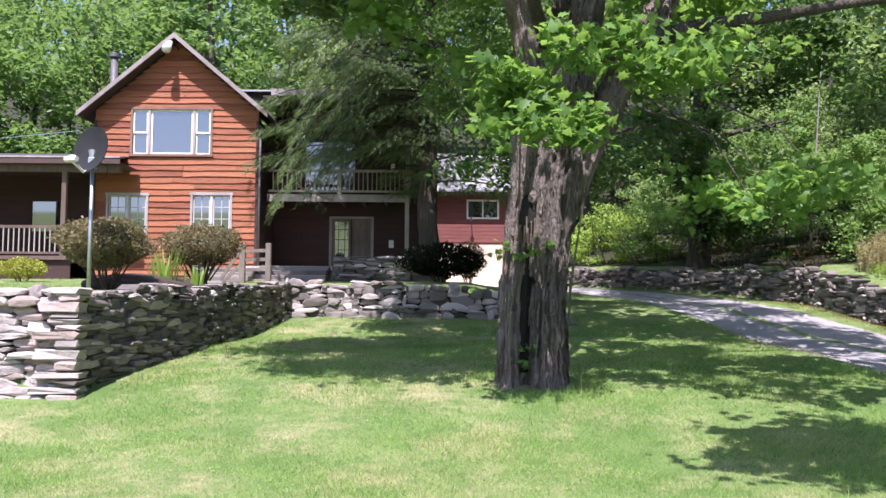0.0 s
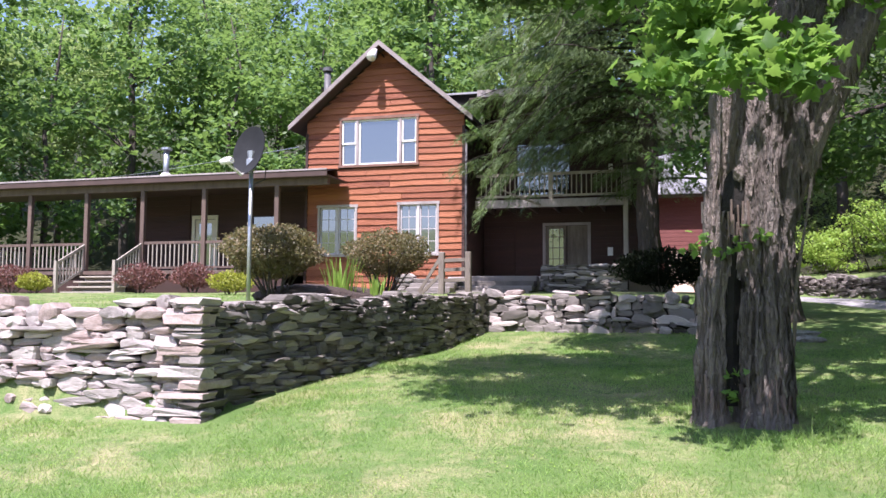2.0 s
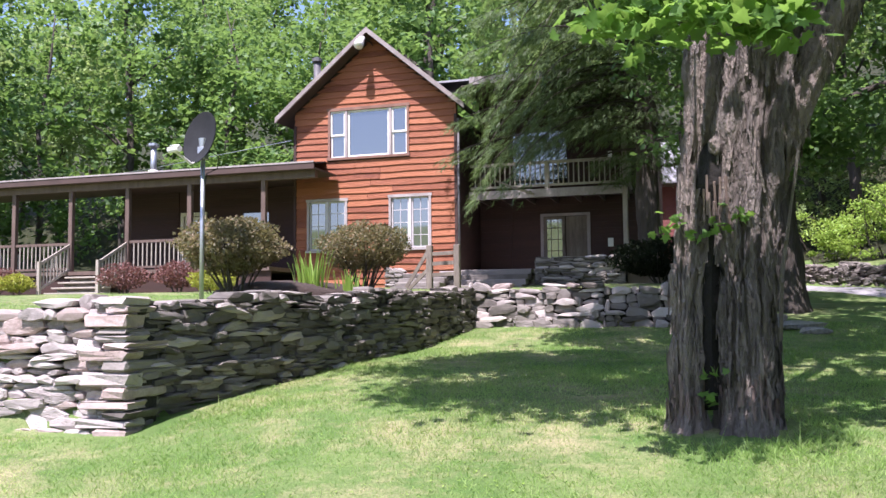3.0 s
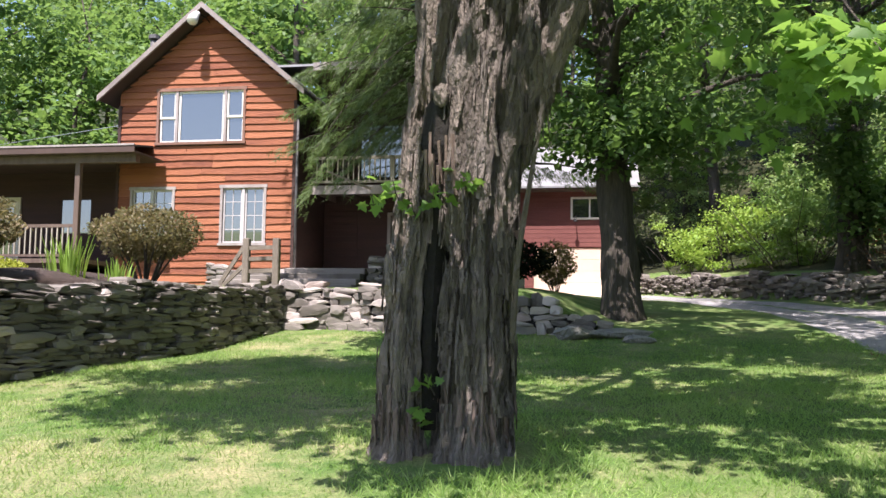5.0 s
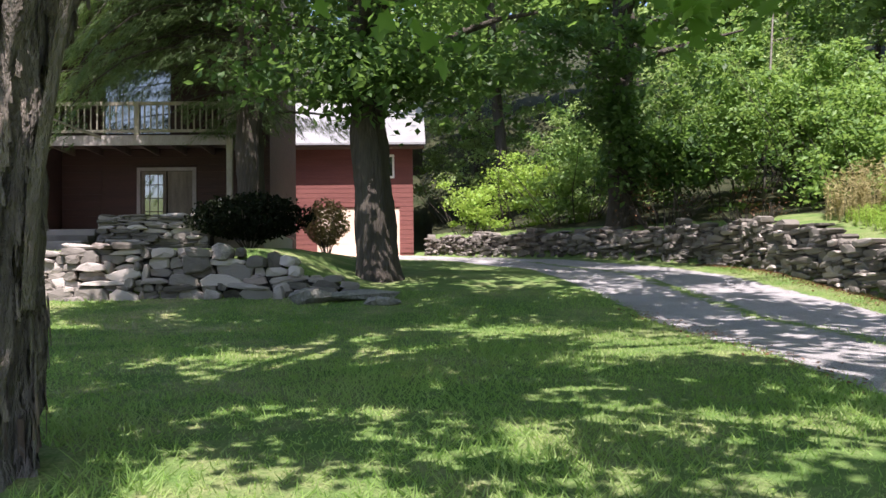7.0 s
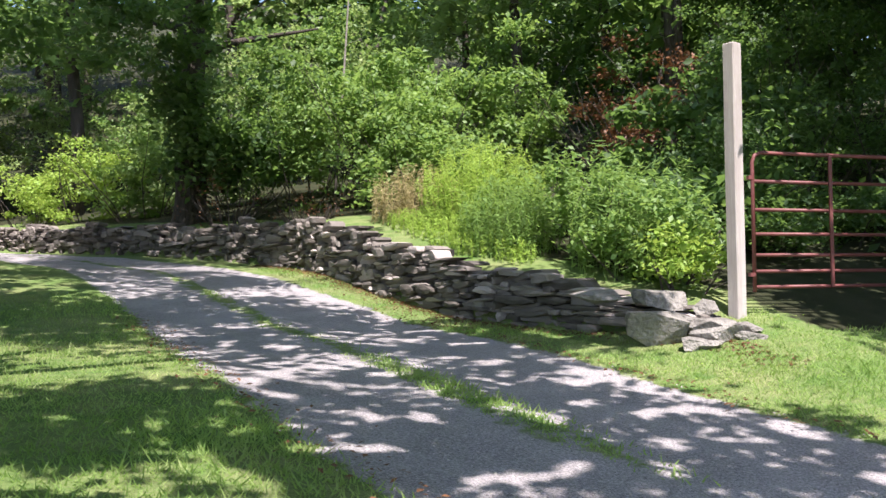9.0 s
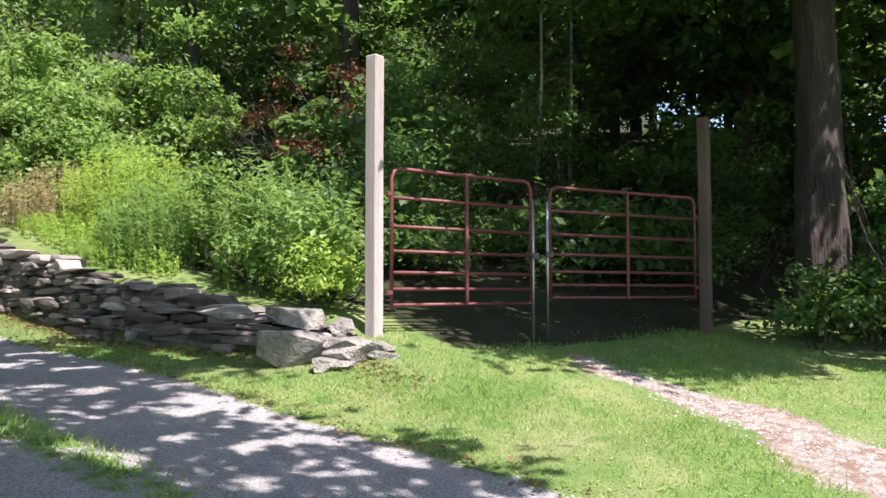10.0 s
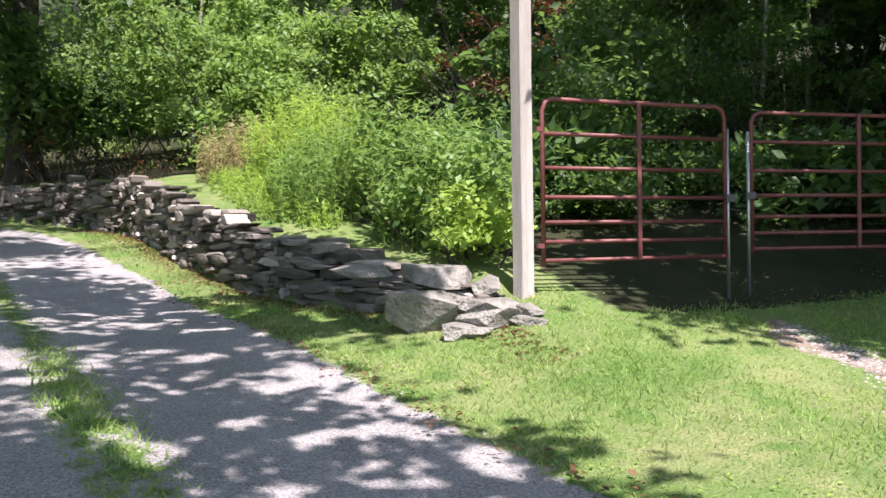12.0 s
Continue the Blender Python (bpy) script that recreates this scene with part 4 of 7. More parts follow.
# ---- satellite dish ----
def build_dish():
    x, y = -5.75, 14.1
    z = gz(x, y)
    d = thing("satellite_dish", (x, y, z), "dark grey satellite dish on a galvanised pole", "satellite dish")
    part("pole", tube_bm([(0, 0, -0.2), (0, 0, 2.12)], [0.032, 0.032], 10), M_GALV, d, smooth_faces=True)
    head = Matrix.Translation((0, 0, 2.32)) @ Vector((-0.3, -0.9, 0.2)).to_track_quat("Z", "Y").to_matrix().to_4x4()
    bm = bmesh.new()
    rings, n = 7, 28
    for side in (0.0, -0.012):
        prev = None
        for i in range(rings + 1):
            r = 0.36 * i / rings
            ring = [bm.verts.new((r * math.cos(2 * math.pi * k / n) * 0.93, r * math.sin(2 * math.pi * k / n) * 1.08, 0.55 * r * r + side)) for k in range(n)] if i else [bm.verts.new((0, 0, side))]
            if prev:
                for k in range(n):
                    bm.faces.new((prev[0], ring[k], ring[(k + 1) % n]) if len(prev) == 1 else (prev[k], ring[k], ring[(k + 1) % n], prev[(k + 1) % n]))
            prev = ring
    bm.transform(Matrix.Translation((0, 0.0, 0)))
    bm.transform(head)
    part("reflector", bm, M_DISH, d, smooth_faces=True)
    arm = [head @ Vector(p) for p in ((0, -0.3, -0.03), (0, -0.42, 0.12), (0, -0.34, 0.42))]
    part("feed_arm", tube_bm([tuple(p) for p in arm], [0.022] * 3, 8), M_WHITE, d, "white feed arm")
    feed = tube_bm([tuple(head @ Vector(p)) for p in ((-0.11, -0.32, 0.43), (0.11, -0.32, 0.43))], [0.045] * 2, 10)
    tube(feed, [tuple(head @ Vector(p)) for p in ((0, -0.32, 0.47), (0, -0.26, 0.37))], [0.05, 0.035], 10)
    part("feed_horn", feed, M_WHITE, d, "white twin feed horn")
    br = bmesh.new()
    box(br, -0.06, 0.06, -0.06, 0.06, 2.02, 2.2, 0.01)
    tube(br, [(0, 0, 2.17), tuple(head @ Vector((0, 0, -0.02)))], [0.05, 0.08], 8)
    part("bracket", br, M_GALV, d)
    part("cable", tube_bm([(0.05, 0, 2.17), (0.24, 0.02, 2.05), (0.22, 0.02, 1.88), (0.05, 0.02, 1.82), (0.035, 0, 1.66)], [0.008] * 5, 6), M_DISH, d)


build_dish()


# ---- trees ----
def trunk_mesh(name, pts, radii, mat, parent, n=20, rough=0.25, seed=0.0, label=""):
    bm = tube_bm(pts, radii, n, rough, seed)
    return part(name, bm, mat, parent, label, True)


def limb_path(rng, a, d, length, steps=5, droop=0.0, wander=0.15):
    p, d, out = Vector(a), Vector(d).normalized(), [tuple(a)]
    for i in range(steps):
        d = (d + Vector((rng.uniform(-wander, wander), rng.uniform(-wander, wander), rng.uniform(-wander, wander) - droop))).normalized()
        p = p + d * length / steps
        out.append(tuple(p))
    return out


def fluted_trunk(pts, radii, n=72, flare=1.0, seed=0.0, furrow=0.05):
    """A trunk with long bark furrows and a spreading, ridged foot."""
    bm = bmesh.new()
    # denser rings along the path
    path = []
    for (a, b), (ra, rb) in zip(zip(pts, pts[1:]), zip(radii, radii[1:])):
        k = max(3, int((Vector(b) - Vector(a)).length / 0.09))
        path += [(Vector(a).lerp(Vector(b), i / k), ra + (rb - ra) * i / k) for i in range(k)]
    path.append((Vector(pts[-1]), radii[-1]))
    z0 = pts[0][2]
    rings = []
    for p, r in path:
        ring = []
        for j in range(n):
            a = 2 * math.pi * j / n
            c, s = math.cos(a), math.sin(a)
            up = p.z - z0
            ridge = noise.noise(Vector((c * 5 + seed, s * 5, p.z * 0.55))) * furrow * 1.6 + abs(noise.noise(Vector((c * 9, s * 9 + seed, p.z * 0.8)))) * furrow * 1.5
            foot = flare * math.exp(-max(up, 0) / 0.28) * (0.13 + 0.16 * noise.noise(Vector((c * 1.8, s * 1.8, seed))))
            bulge = 0.10 * noise.noise(Vector((c * 0.9 + seed, s * 0.9, p.z * 0.7)))
            fine = noise.noise(Vector((c * 16 + 0.6 * noise.noise(Vector((p.z * 1.1, c, s))), s * 16, p.z * 1.6 + seed)))
            rr = r * (1 + bulge) + foot - ridge + 0.022 * fine + 0.012 * noise.noise(Vector((c * 14, s * 14, p.z * 9)))
            ring.append(bm.verts.new((p.x + c * rr, p.y + s * rr, p.z)))
        rings.append(ring)
    for r0, r1 in zip(rings, rings[1:]):
        for j in range(n):
            bm.faces.new((r0[j], r0[(j + 1) % n], r1[(j + 1) % n], r1[j]))
    bm.faces.new(rings[-1])
    return bm


def swell(bm, seed):
    """Lumps and knots over a stem."""
    bm.normal_update()
    for v in bm.verts:
        n = Vector((v.normal.x, v.normal.y, 0))
        v.co += n * (0.05 * noise.noise(v.co * 2.6 + Vector((seed, 0, 0))) + 0.03 * noise.noise(Vector((v.co.x * 9, v.co.y * 9, v.co.z * 4.5 + seed))) + 0.014 * noise.noise(Vector((v.co.x * 26, v.co.y * 26, v.co.z * 12))))


def sun_gaps(pts, targets, rng):
    """Openings in a crown through which the sun comes down to the targets (place, radius, share of leaves that stay)."""
    d = np.array(sun_dir)
    keep = np.ones(len(pts), bool)
    for c, r, stay in targets:
        v = pts - np.asarray(c)
        along = v @ d
        off = np.linalg.norm(v - along[:, None] * d, axis=1)
        keep &= ~((along > 0.8) & (off < r) & (rng.uniform(0, 1, len(pts)) > stay))
    return pts[keep]


def leaves(name, pts, size, mat, parent, rng, template=OVAL, tris=OVAL_T, tilt=1.0, label=""):
    s = rng.uniform(0.65, 1.25, len(pts)) * size
    return link(name, scatter_mesh(name, pts, s, template, tris, rng, tilt), mat, parent, label)


PLATE = np.array([(-0.5, -0.5, 0), (0.5, -0.5, 0), (0.42, 0.5, 0.9), (-0.42, 0.5, 0.9), (-0.4, -0.55, -0.5), (0.4, -0.55, -0.5)])
PLATE_T = [(0, 1, 2), (0, 2, 3), (0, 4, 5), (0, 5, 1), (0, 3, 4), (1, 5, 2)]


def bark_plates(stem, n, rng, zmax, name="loose_bark", mat=None):
    """Long loose bark strips over a stem, lifting at their lower ends."""
    me = stem.data
    co = np.empty(len(me.vertices) * 3)
    no = np.empty(len(me.vertices) * 3)
    me.vertices.foreach_get("co", co)
    me.vertices.foreach_get("normal", no)
    co, no = co.reshape(-1, 3), no.reshape(-1, 3)
    pick = rng.choice(np.nonzero((co[:, 2] > 0.05) & (co[:, 2] < zmax))[0], n)
    out = no[pick] * np.array((1, 1, 0.0))
    out /= np.linalg.norm(out, axis=1)[:, None] + 1e-9
    up = np.stack([rng.normal(0, 0.09, n), rng.normal(0, 0.09, n), np.ones(n)], -1)
    up -= out * np.sum(up * out, 1)[:, None]
    up /= np.linalg.norm(up, axis=1)[:, None]
    right = np.cross(up, out)
    fr = np.stack([right, -up, out], -1)
    size = np.stack([rng.uniform(0.014, 0.042, n), rng.uniform(0.08, 0.3, n), rng.uniform(0.004, 0.018, n)], 1)
    ob = link(name, scatter_mesh(name, co[pick] - out * 0.004, size, PLATE, PLATE_T, rng, frames=fr), mat or M_BARK, stem)
    tagged(ob, kind="stuff")


def build_maple():
    """The old double-stemmed maple on the lawn, with a hollow seam."""
    rng, pr = np.random.default_rng(11), random.Random(11)
    x, y = 1.25, 11.35
    z = gz(x, y)
    t = thing("maple_tree", (x, y, z), "old maple with split hollow trunk, shaggy bark and wide green crown", "tree")
    stem = fluted_trunk([(0.12, 0, -0.15), (0.115, 0, 0.5), (0.13, 0.02, 1.25), (0.16, 0.03, 1.8), (0.22, 0.05, 2.6), (0.36, 0.1, 3.5), (0.62, 0.15, 4.6), (0.9, 0.2, 6.5)], [0.215, 0.205, 0.22, 0.265, 0.3, 0.295, 0.25, 0.19], flare=0.8, seed=1.0, furrow=0.075)
    swell(stem, 3)
    part("trunk", stem, M_BARK, t, "wide furrowed grey-brown main stem", True)
    stem2 = fluted_trunk([(-0.4, -0.02, -0.15), (-0.39, -0.02, 0.5), (-0.355, 0, 1.2), (-0.31, 0.02, 1.55), (-0.3, 0.04, 1.9), (-0.22, 0.06, 2.35), (-0.14, 0.1, 2.75), (-0.06, 0.14, 3.6), (-0.15, 0.16, 4.6), (-0.5, 0.16, 6.2)], [0.13, 0.12, 0.115, 0.115, 0.13, 0.13, 0.19, 0.22, 0.19, 0.13], 60, flare=0.85, seed=5.0, furrow=0.04)
    swell(stem2, 8)
    part("second_stem", stem2, M_BARK, t, "slimmer fused stem with torn bark", True)
    # tube set in the gap, near-black to paint the shade between the stems
    part("hollow", tube_bm([(-0.19, 0.08, 0.15), (-0.2, 0.08, 0.7), (-0.18, 0.07, 1.3), (-0.13, 0.05, 1.8), (-0.1, -0.02, 2.1), (-0.08, -0.02, 2.35), (-0.06, 0.0, 2.5)], [0.09, 0.1, 0.1, 0.1, 0.15, 0.14, 0.08], 12, 0.3), M_CAVITY, t, "dark hollow seam between the stems, its shade painted near-black")
    for ob in list(t.children):
        if ob.name.split(".")[0] in ("trunk", "second_stem"):
            bark_plates(ob, 1500 if ob.name.startswith("trunk") else 800, rng, 4.6)
            bark_plates(ob, 170, rng, 0.4, "torn_wood", M_TORN)
    burl = bmesh.new()
    bmesh.ops.create_icosphere(burl, subdivisions=3, radius=0.075)
    for v in burl.verts:
        v.co *= 1 + 0.45 * noise.noise(v.co * 22)
    burl.transform(Matrix.Translation((-0.09, -0.2, 2.42)) @ Matrix.Diagonal((0.75, 0.6, 1.0, 1)))
    part("burl", burl, M_BARK, t, "bare weathered burl over the hollow", True)
    # splinters of torn wood in the hollow, and a loose slab of bark
    for i in range(9):
        bx = -0.2 + 0.025 * i
        part("splinter", beam(bmesh.new(), (bx, -0.14 - 0.03 * math.sin(i), 1.78 + 0.05 * math.sin(i * 2.1)), (bx + 0.02 * math.sin(i * 3.0), -0.19, 2.05 + 0.12 * math.sin(i * 1.7)), 0.018, 0.03), M_TORN, t)
    slab = bmesh.new()
    for k, (sx, sz) in enumerate(((0.38, 0.75), (0.41, 1.3), (0.5, 1.9), (0.58, 2.4))):
        for w, yy in ((-0.012 - 0.008 * math.sin(k * 2.0), -0.02), (0.02 + 0.008 * math.sin(k * 3.1), 0.02)):
            slab.verts.new((sx + w, -0.09 + yy, sz)), slab.verts.new((sx + w, -0.06 + yy, sz))
    slab.verts.ensure_lookup_table()
    for k in range(3):
        for a, b in ((0, 1), (1, 3), (3, 2), (2, 0)):
            slab.faces.new([slab.verts[4 * k + a], slab.verts[4 * k + b], slab.verts[4 * k + 4 + b], slab.verts[4 * k + 4 + a]])
    bmesh.ops.recalc_face_normals(slab, faces=slab.faces)
    part("bark_slab", slab, M_BARK, t, "long pale slab of split bark")
    heavy = fluted_trunk([(0.3, 0.1, 2.1), (0.5, 0.16, 2.7), (0.82, 0.26, 3.4), (1.25, 0.38, 4.3), (1.9, 0.5, 5.4), (2.8, 0.7, 7.0)], [0.2, 0.24, 0.235, 0.21, 0.17, 0.11], 48, flare=0.0, seed=9.0)
    heavy = part("heavy_limb", heavy, M_BARK, t, "thick limb leaning away from the fork", True)
    bark_plates(heavy, 500, rng, 5.4)
    limbs = []
    for i, (a, d, ln, r) in enumerate((((0.8, 0.2, 5.6), (0.9, 0.3, 0.9), 5.5, 0.16), ((0.5, 0.1, 4.2), (1.0, -0.5, 0.55), 5.0, 0.12), ((-0.35, 0.1, 5.4), (-0.9, -0.2, 0.8), 5.0, 0.12),
                                        ((0.3, 0.1, 5.0), (0.1, 1.0, 0.9), 5.0, 0.12), ((0.1, 0.0, 4.5), (-0.2, -1.0, 0.6), 4.4, 0.1), ((0.9, 0.2, 6.4), (0.1, 0.2, 1.0), 5.0, 0.16), ((0.6, 0.15, 4.6), (1.0, 0.6, 0.35), 5.5, 0.09), ((2.6, 0.6, 6.7), (1.0, -0.75, 0.15), 6.5, 0.1), ((2.6, 0.6, 6.7), (1.0, 0.25, 0.25), 6.5, 0.1))):
        path = limb_path(pr, a, d, ln, 6, 0.05)
        limbs.append(path)
        part("limb", tube_bm(path, [r * (1 - 0.13 * k) for k in range(len(path))], 9), M_BARK_DARK, t, smooth_faces=True)
    # clumps overhead, mostly out of view, added to shade lawn and drive
    high = [clump_points(rng, n, c, rr, k, sp, 0.2) for n, c, rr, k, sp in (
        (430, (3.2, -3.0, 4.6), (1.6, 1.3, 0.5), 7, 0.2), (1500, (-2.6, 0.5, 5.8), (2.0, 1.8, 0.8), 12, 0.26), (1500, (1.2, 3.0, 5.4), (3.6, 2.2, 0.9), 18, 0.3),
        (700, (2.3, -5.6, 5.6), (1.4, 1.1, 0.6), 7, 0.26), (3900, (6.8, -3.6, 6.6), (2.3, 3.2, 0.9), 26, 0.27), (3200, (7.6, 2.2, 7.4), (2.6, 3.4, 1.1), 24, 0.27), (1700, (8.9, 2.6, 7.5), (0.8, 3.0, 0.7), 16, 0.24))]
    high.append(clump_points(rng, 20500, (2.0, 0.4, 8.9), (7.0, 6.4, 4.3), 96, 0.38, 0.5, -0.62))
    # further unseen clumps, there only to shade trunk, lawn and terrace walls
    shade = np.random.default_rng(77)
    high += [clump_points(shade, n, c, rr, k, 0.27, 0.2) for n, c, rr, k in ((1200, (0.5, -2.3, 6.0), (1.7, 1.1, 0.6), 12), (1500, (4.2, -2.0, 6.0), (2.3, 1.8, 0.6), 13), (1100, (-1.7, -1.7, 5.7), (1.9, 1.2, 0.5), 11))]
    high += [clump_points(shade, n, c, rr, k, 0.3, 0.15) for n, c, rr, k in ((6400, (-1.6, 1.4, 8.4), (3.0, 2.2, 0.6), 44), (6800, (-0.6, 4.9, 8.8), (3.6, 2.4, 0.6), 48), (3200, (-4.0, 0.2, 8.6), (1.7, 1.7, 0.5), 18), (2400, (2.2, 6.6, 9.0), (2.6, 1.6, 0.6), 16), (3600, (-2.3, -2.3, 8.5), (2.2, 1.5, 0.5), 22), (900, (1.9, -6.4, 5.7), (1.1, 0.8, 0.5), 8))]
    gaps = [((-0.5, -1.9, 3.1), 0.95, 0.15), ((0.7, -1.5, 3.8), 0.95, 0.2), ((-0.2, -0.3, 2.3), 0.42, 0.12), ((-0.15, -0.3, 2.9), 0.45, 0.12), ((0.0, -0.3, 3.5), 0.4, 0.2), ((2.3, -1.4, 2.3), 0.6, 0.25), ((3.3, -0.9, 2.4), 0.8, 0.25), ((-0.3, -0.3, 0.1), 0.3, 0.3),
            ((1.6, 0.9, 0.1), 0.5, 0.1), ((2.4, 0.3, 0.0), 0.6, 0.1), ((1.9, -1.2, -0.1), 0.75, 0.1), ((3.3, 1.7, 0.1), 0.45, 0.12), ((4.5, 0.6, 0.0), 0.5, 0.12), ((1.0, -2.3, -0.3), 0.6, 0.1), ((0.2, -1.7, -0.2), 0.9, 0.06), ((-0.9, -1.3, -0.2), 0.9, 0.06), ((0.7, -0.9, 0.0), 0.6, 0.1)]
    crown = sun_gaps(np.concatenate(high), gaps, shade)
    # over the drive the crown is broken by many small openings
    hole = np.array([noise.noise(Vector((p[0] - p[2] * sun_dir.x / sun_dir.z, p[1] - p[2] * sun_dir.y / sun_dir.z, 0)) * 2.6) for p in crown])
    crown = crown[(crown[:, 0] < 3.6) | (hole < 0.3)]
    leaves("crown", crown, 0.17, L_MAPLE, t, rng, MAPLE_LOW, MAPLE_LOW_T, 0.7, "wide crown of green maple leaves with unseen clumps added for shade")
    low = [clump_points(rng, n, c, rr, k, sp, 0.2) for n, c, rr, k, sp in (
        (1050, (-0.5, -1.9, 3.15), (0.9, 0.55, 0.55), 17, 0.13), (900, (0.8, -1.5, 3.9), (1.2, 0.6, 0.45), 12, 0.15), (620, (3.2, 0.6, 2.75), (1.9, 1.0, 0.5), 19, 0.16), (180, (2.3, -1.4, 2.3), (0.6, 0.4, 0.25), 7, 0.1), (330, (3.3, -0.9, 2.45), (0.8, 0.5, 0.35), 9, 0.12))]
    for a, b in (((1.4, -0.5, 3.6), (2.3, -1.5, 2.2)), ((2.2, -0.3, 3.7), (3.4, -1.1, 2.35)), ((1.2, -0.6, 3.5), (2.7, -1.3, 2.4)), ((-0.3, -0.5, 4.2), (-0.8, -1.9, 3.1)), ((0.4, -0.5, 4.4), (1.0, -1.6, 3.7))):
        mid = (Vector(a) + Vector(b)) / 2 + Vector((0.1, -0.1, 0.15))
        part("twig", tube_bm([a, tuple(mid), b], [0.016, 0.01, 0.004], 6), M_BARK_DARK, t)
    leaves("low_spray", np.concatenate(low), 0.15, L_MAPLE, t, rng, MAPLE, MAPLE_T, 0.9, "bright hanging sprays of lobed maple leaves")
    leaf_mesh = scatter_mesh("leaf", np.zeros((1, 3)), np.array([0.1]), MAPLE, MAPLE_T, rng, 0.0)
    leaf_mesh.materials.append(L_MAPLE)
    for m, c in ((8, (-0.56, -0.2, 1.70)), (7, (-0.4, -0.24, 1.78)), (8, (-0.28, -0.22, 1.66)), (7, (-0.08, -0.26, 1.76)), (8, (0.08, -0.27, 1.82)), (8, (-0.2, -0.22, 0.3)), (7, (-0.15, -0.24, 0.5))):
        tip = Vector(c)
        sprout = part("sprout", tube_bm([tuple(tip + Vector((0.02, 0.12, -0.1))), tuple(tip + Vector((0, 0.03, -0.03))), tuple(tip + Vector((-0.01, -0.02, 0.05)))], [0.007, 0.005, 0.003], 5), M_BARK_DARK, t, "leafy sucker on the trunk")
        for i in range(m):
            leaf = new("leaf", leaf_mesh)
            leaf.parent = sprout
            leaf.matrix_basis = pose(*(tip + Vector(rng.normal(0, 0.05, 3))), *(float(v) for v in rng.normal(0, 40, 2)), float(rng.uniform(0, 360))) @ Matrix.Scale(float(rng.uniform(0.75, 1.25)), 4)



build_maple()


# sunny places along the drive, over which the crowns stand open
CLEARINGS = [((10.3, 24.6, 1.6), 1.3, 0.1), ((12.5, 21.5, 2.2), 1.7, 0.12), ((12.2, 16.9, 1.5), 1.1, 0.12), ((18.3, 11.4, 3.0), 1.4, 0.15), ((7.0, 37.0, 4.0), 2.2, 0.2), ((13.5, 28.0, 4.5), 2.4, 0.2), ((15.8, 29.4, 5.0), 2.6, 0.2), ((11.9, 30.6, 5.4), 2.4, 0.15), ((13.2, 33.2, 6.4), 2.4, 0.15), ((21.5, 14.5, 5.0), 2.2, 0.25), ((19.4, 12.0, 5.0), 1.5, 0.2)]


def build_yard_tree(name, x, y, r, height, crown_c, crown_r, n, mat, lean=(0, 0), clumps=90, size=0.17, label="", low=None, seed=3, bark=None):
    rng, pr = np.random.default_rng(seed), random.Random(seed)
    z = gz(x, y)
    t = thing(name, (x, y, z), label, "tree")
    k = 5
    pts = [(lean[0] * (i / k), lean[1] * (i / k), -0.2 + height * i / k) for i in range(k + 1)]
    part("trunk", fluted_trunk(pts, [r * (1 - 0.11 * i) for i in range(k + 1)], 28, 0.9, seed), bark or M_BARK_DARK, t, smooth_faces=True)
    for i in range(7):
        a = i * 2.4
        f = 0.5 + 0.06 * i
        p = (lean[0] * f, lean[1] * f, height * f)
        path = limb_path(pr, p, (math.cos(a), math.sin(a), 0.5), crown_r[0] * 0.85, 5, 0.03)
        part("limb", tube_bm(path, [r * 0.32 * (1 - 0.16 * j) for j in range(len(path))], 7), bark or M_BARK_DARK, t, smooth_faces=True)
    pts = [clump_points(rng, n, crown_c, crown_r, clumps, 0.4, 0.4)]
    if low:
        for c, rr, m in low:
            pts.append(clump_points(rng, m, c, rr, 28, 0.3, 0.2))
    pts = sun_gaps(np.concatenate(pts) + np.array((x, y, z)), CLEARINGS, rng) - np.array((x, y, z))
    leaves("crown", pts, size, mat, t, rng, OVAL, OVAL_T, 0.8)
    return t


# the last five clumps are unseen, added to shade patio and drive
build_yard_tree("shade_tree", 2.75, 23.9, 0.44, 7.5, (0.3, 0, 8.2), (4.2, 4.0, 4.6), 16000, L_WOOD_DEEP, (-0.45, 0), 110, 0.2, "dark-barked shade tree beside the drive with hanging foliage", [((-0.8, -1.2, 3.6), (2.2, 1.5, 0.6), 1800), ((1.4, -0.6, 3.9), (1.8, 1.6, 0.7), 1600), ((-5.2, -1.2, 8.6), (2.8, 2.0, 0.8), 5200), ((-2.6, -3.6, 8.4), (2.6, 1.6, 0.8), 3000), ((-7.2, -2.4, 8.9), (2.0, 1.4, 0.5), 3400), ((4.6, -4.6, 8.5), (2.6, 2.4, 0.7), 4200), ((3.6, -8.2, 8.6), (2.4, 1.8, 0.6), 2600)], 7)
# three clumps reaching far forward are added overhead to shade wall and drive
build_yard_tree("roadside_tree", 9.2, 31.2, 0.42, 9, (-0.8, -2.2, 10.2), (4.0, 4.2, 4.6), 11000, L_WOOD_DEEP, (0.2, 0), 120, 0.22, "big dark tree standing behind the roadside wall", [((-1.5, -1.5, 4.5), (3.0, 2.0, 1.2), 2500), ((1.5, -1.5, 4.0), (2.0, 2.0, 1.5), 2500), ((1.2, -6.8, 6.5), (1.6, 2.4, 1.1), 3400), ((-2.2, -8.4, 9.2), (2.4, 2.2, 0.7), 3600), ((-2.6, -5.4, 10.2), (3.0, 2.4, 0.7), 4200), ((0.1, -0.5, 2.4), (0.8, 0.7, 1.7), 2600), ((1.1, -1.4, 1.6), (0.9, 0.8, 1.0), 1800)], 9)
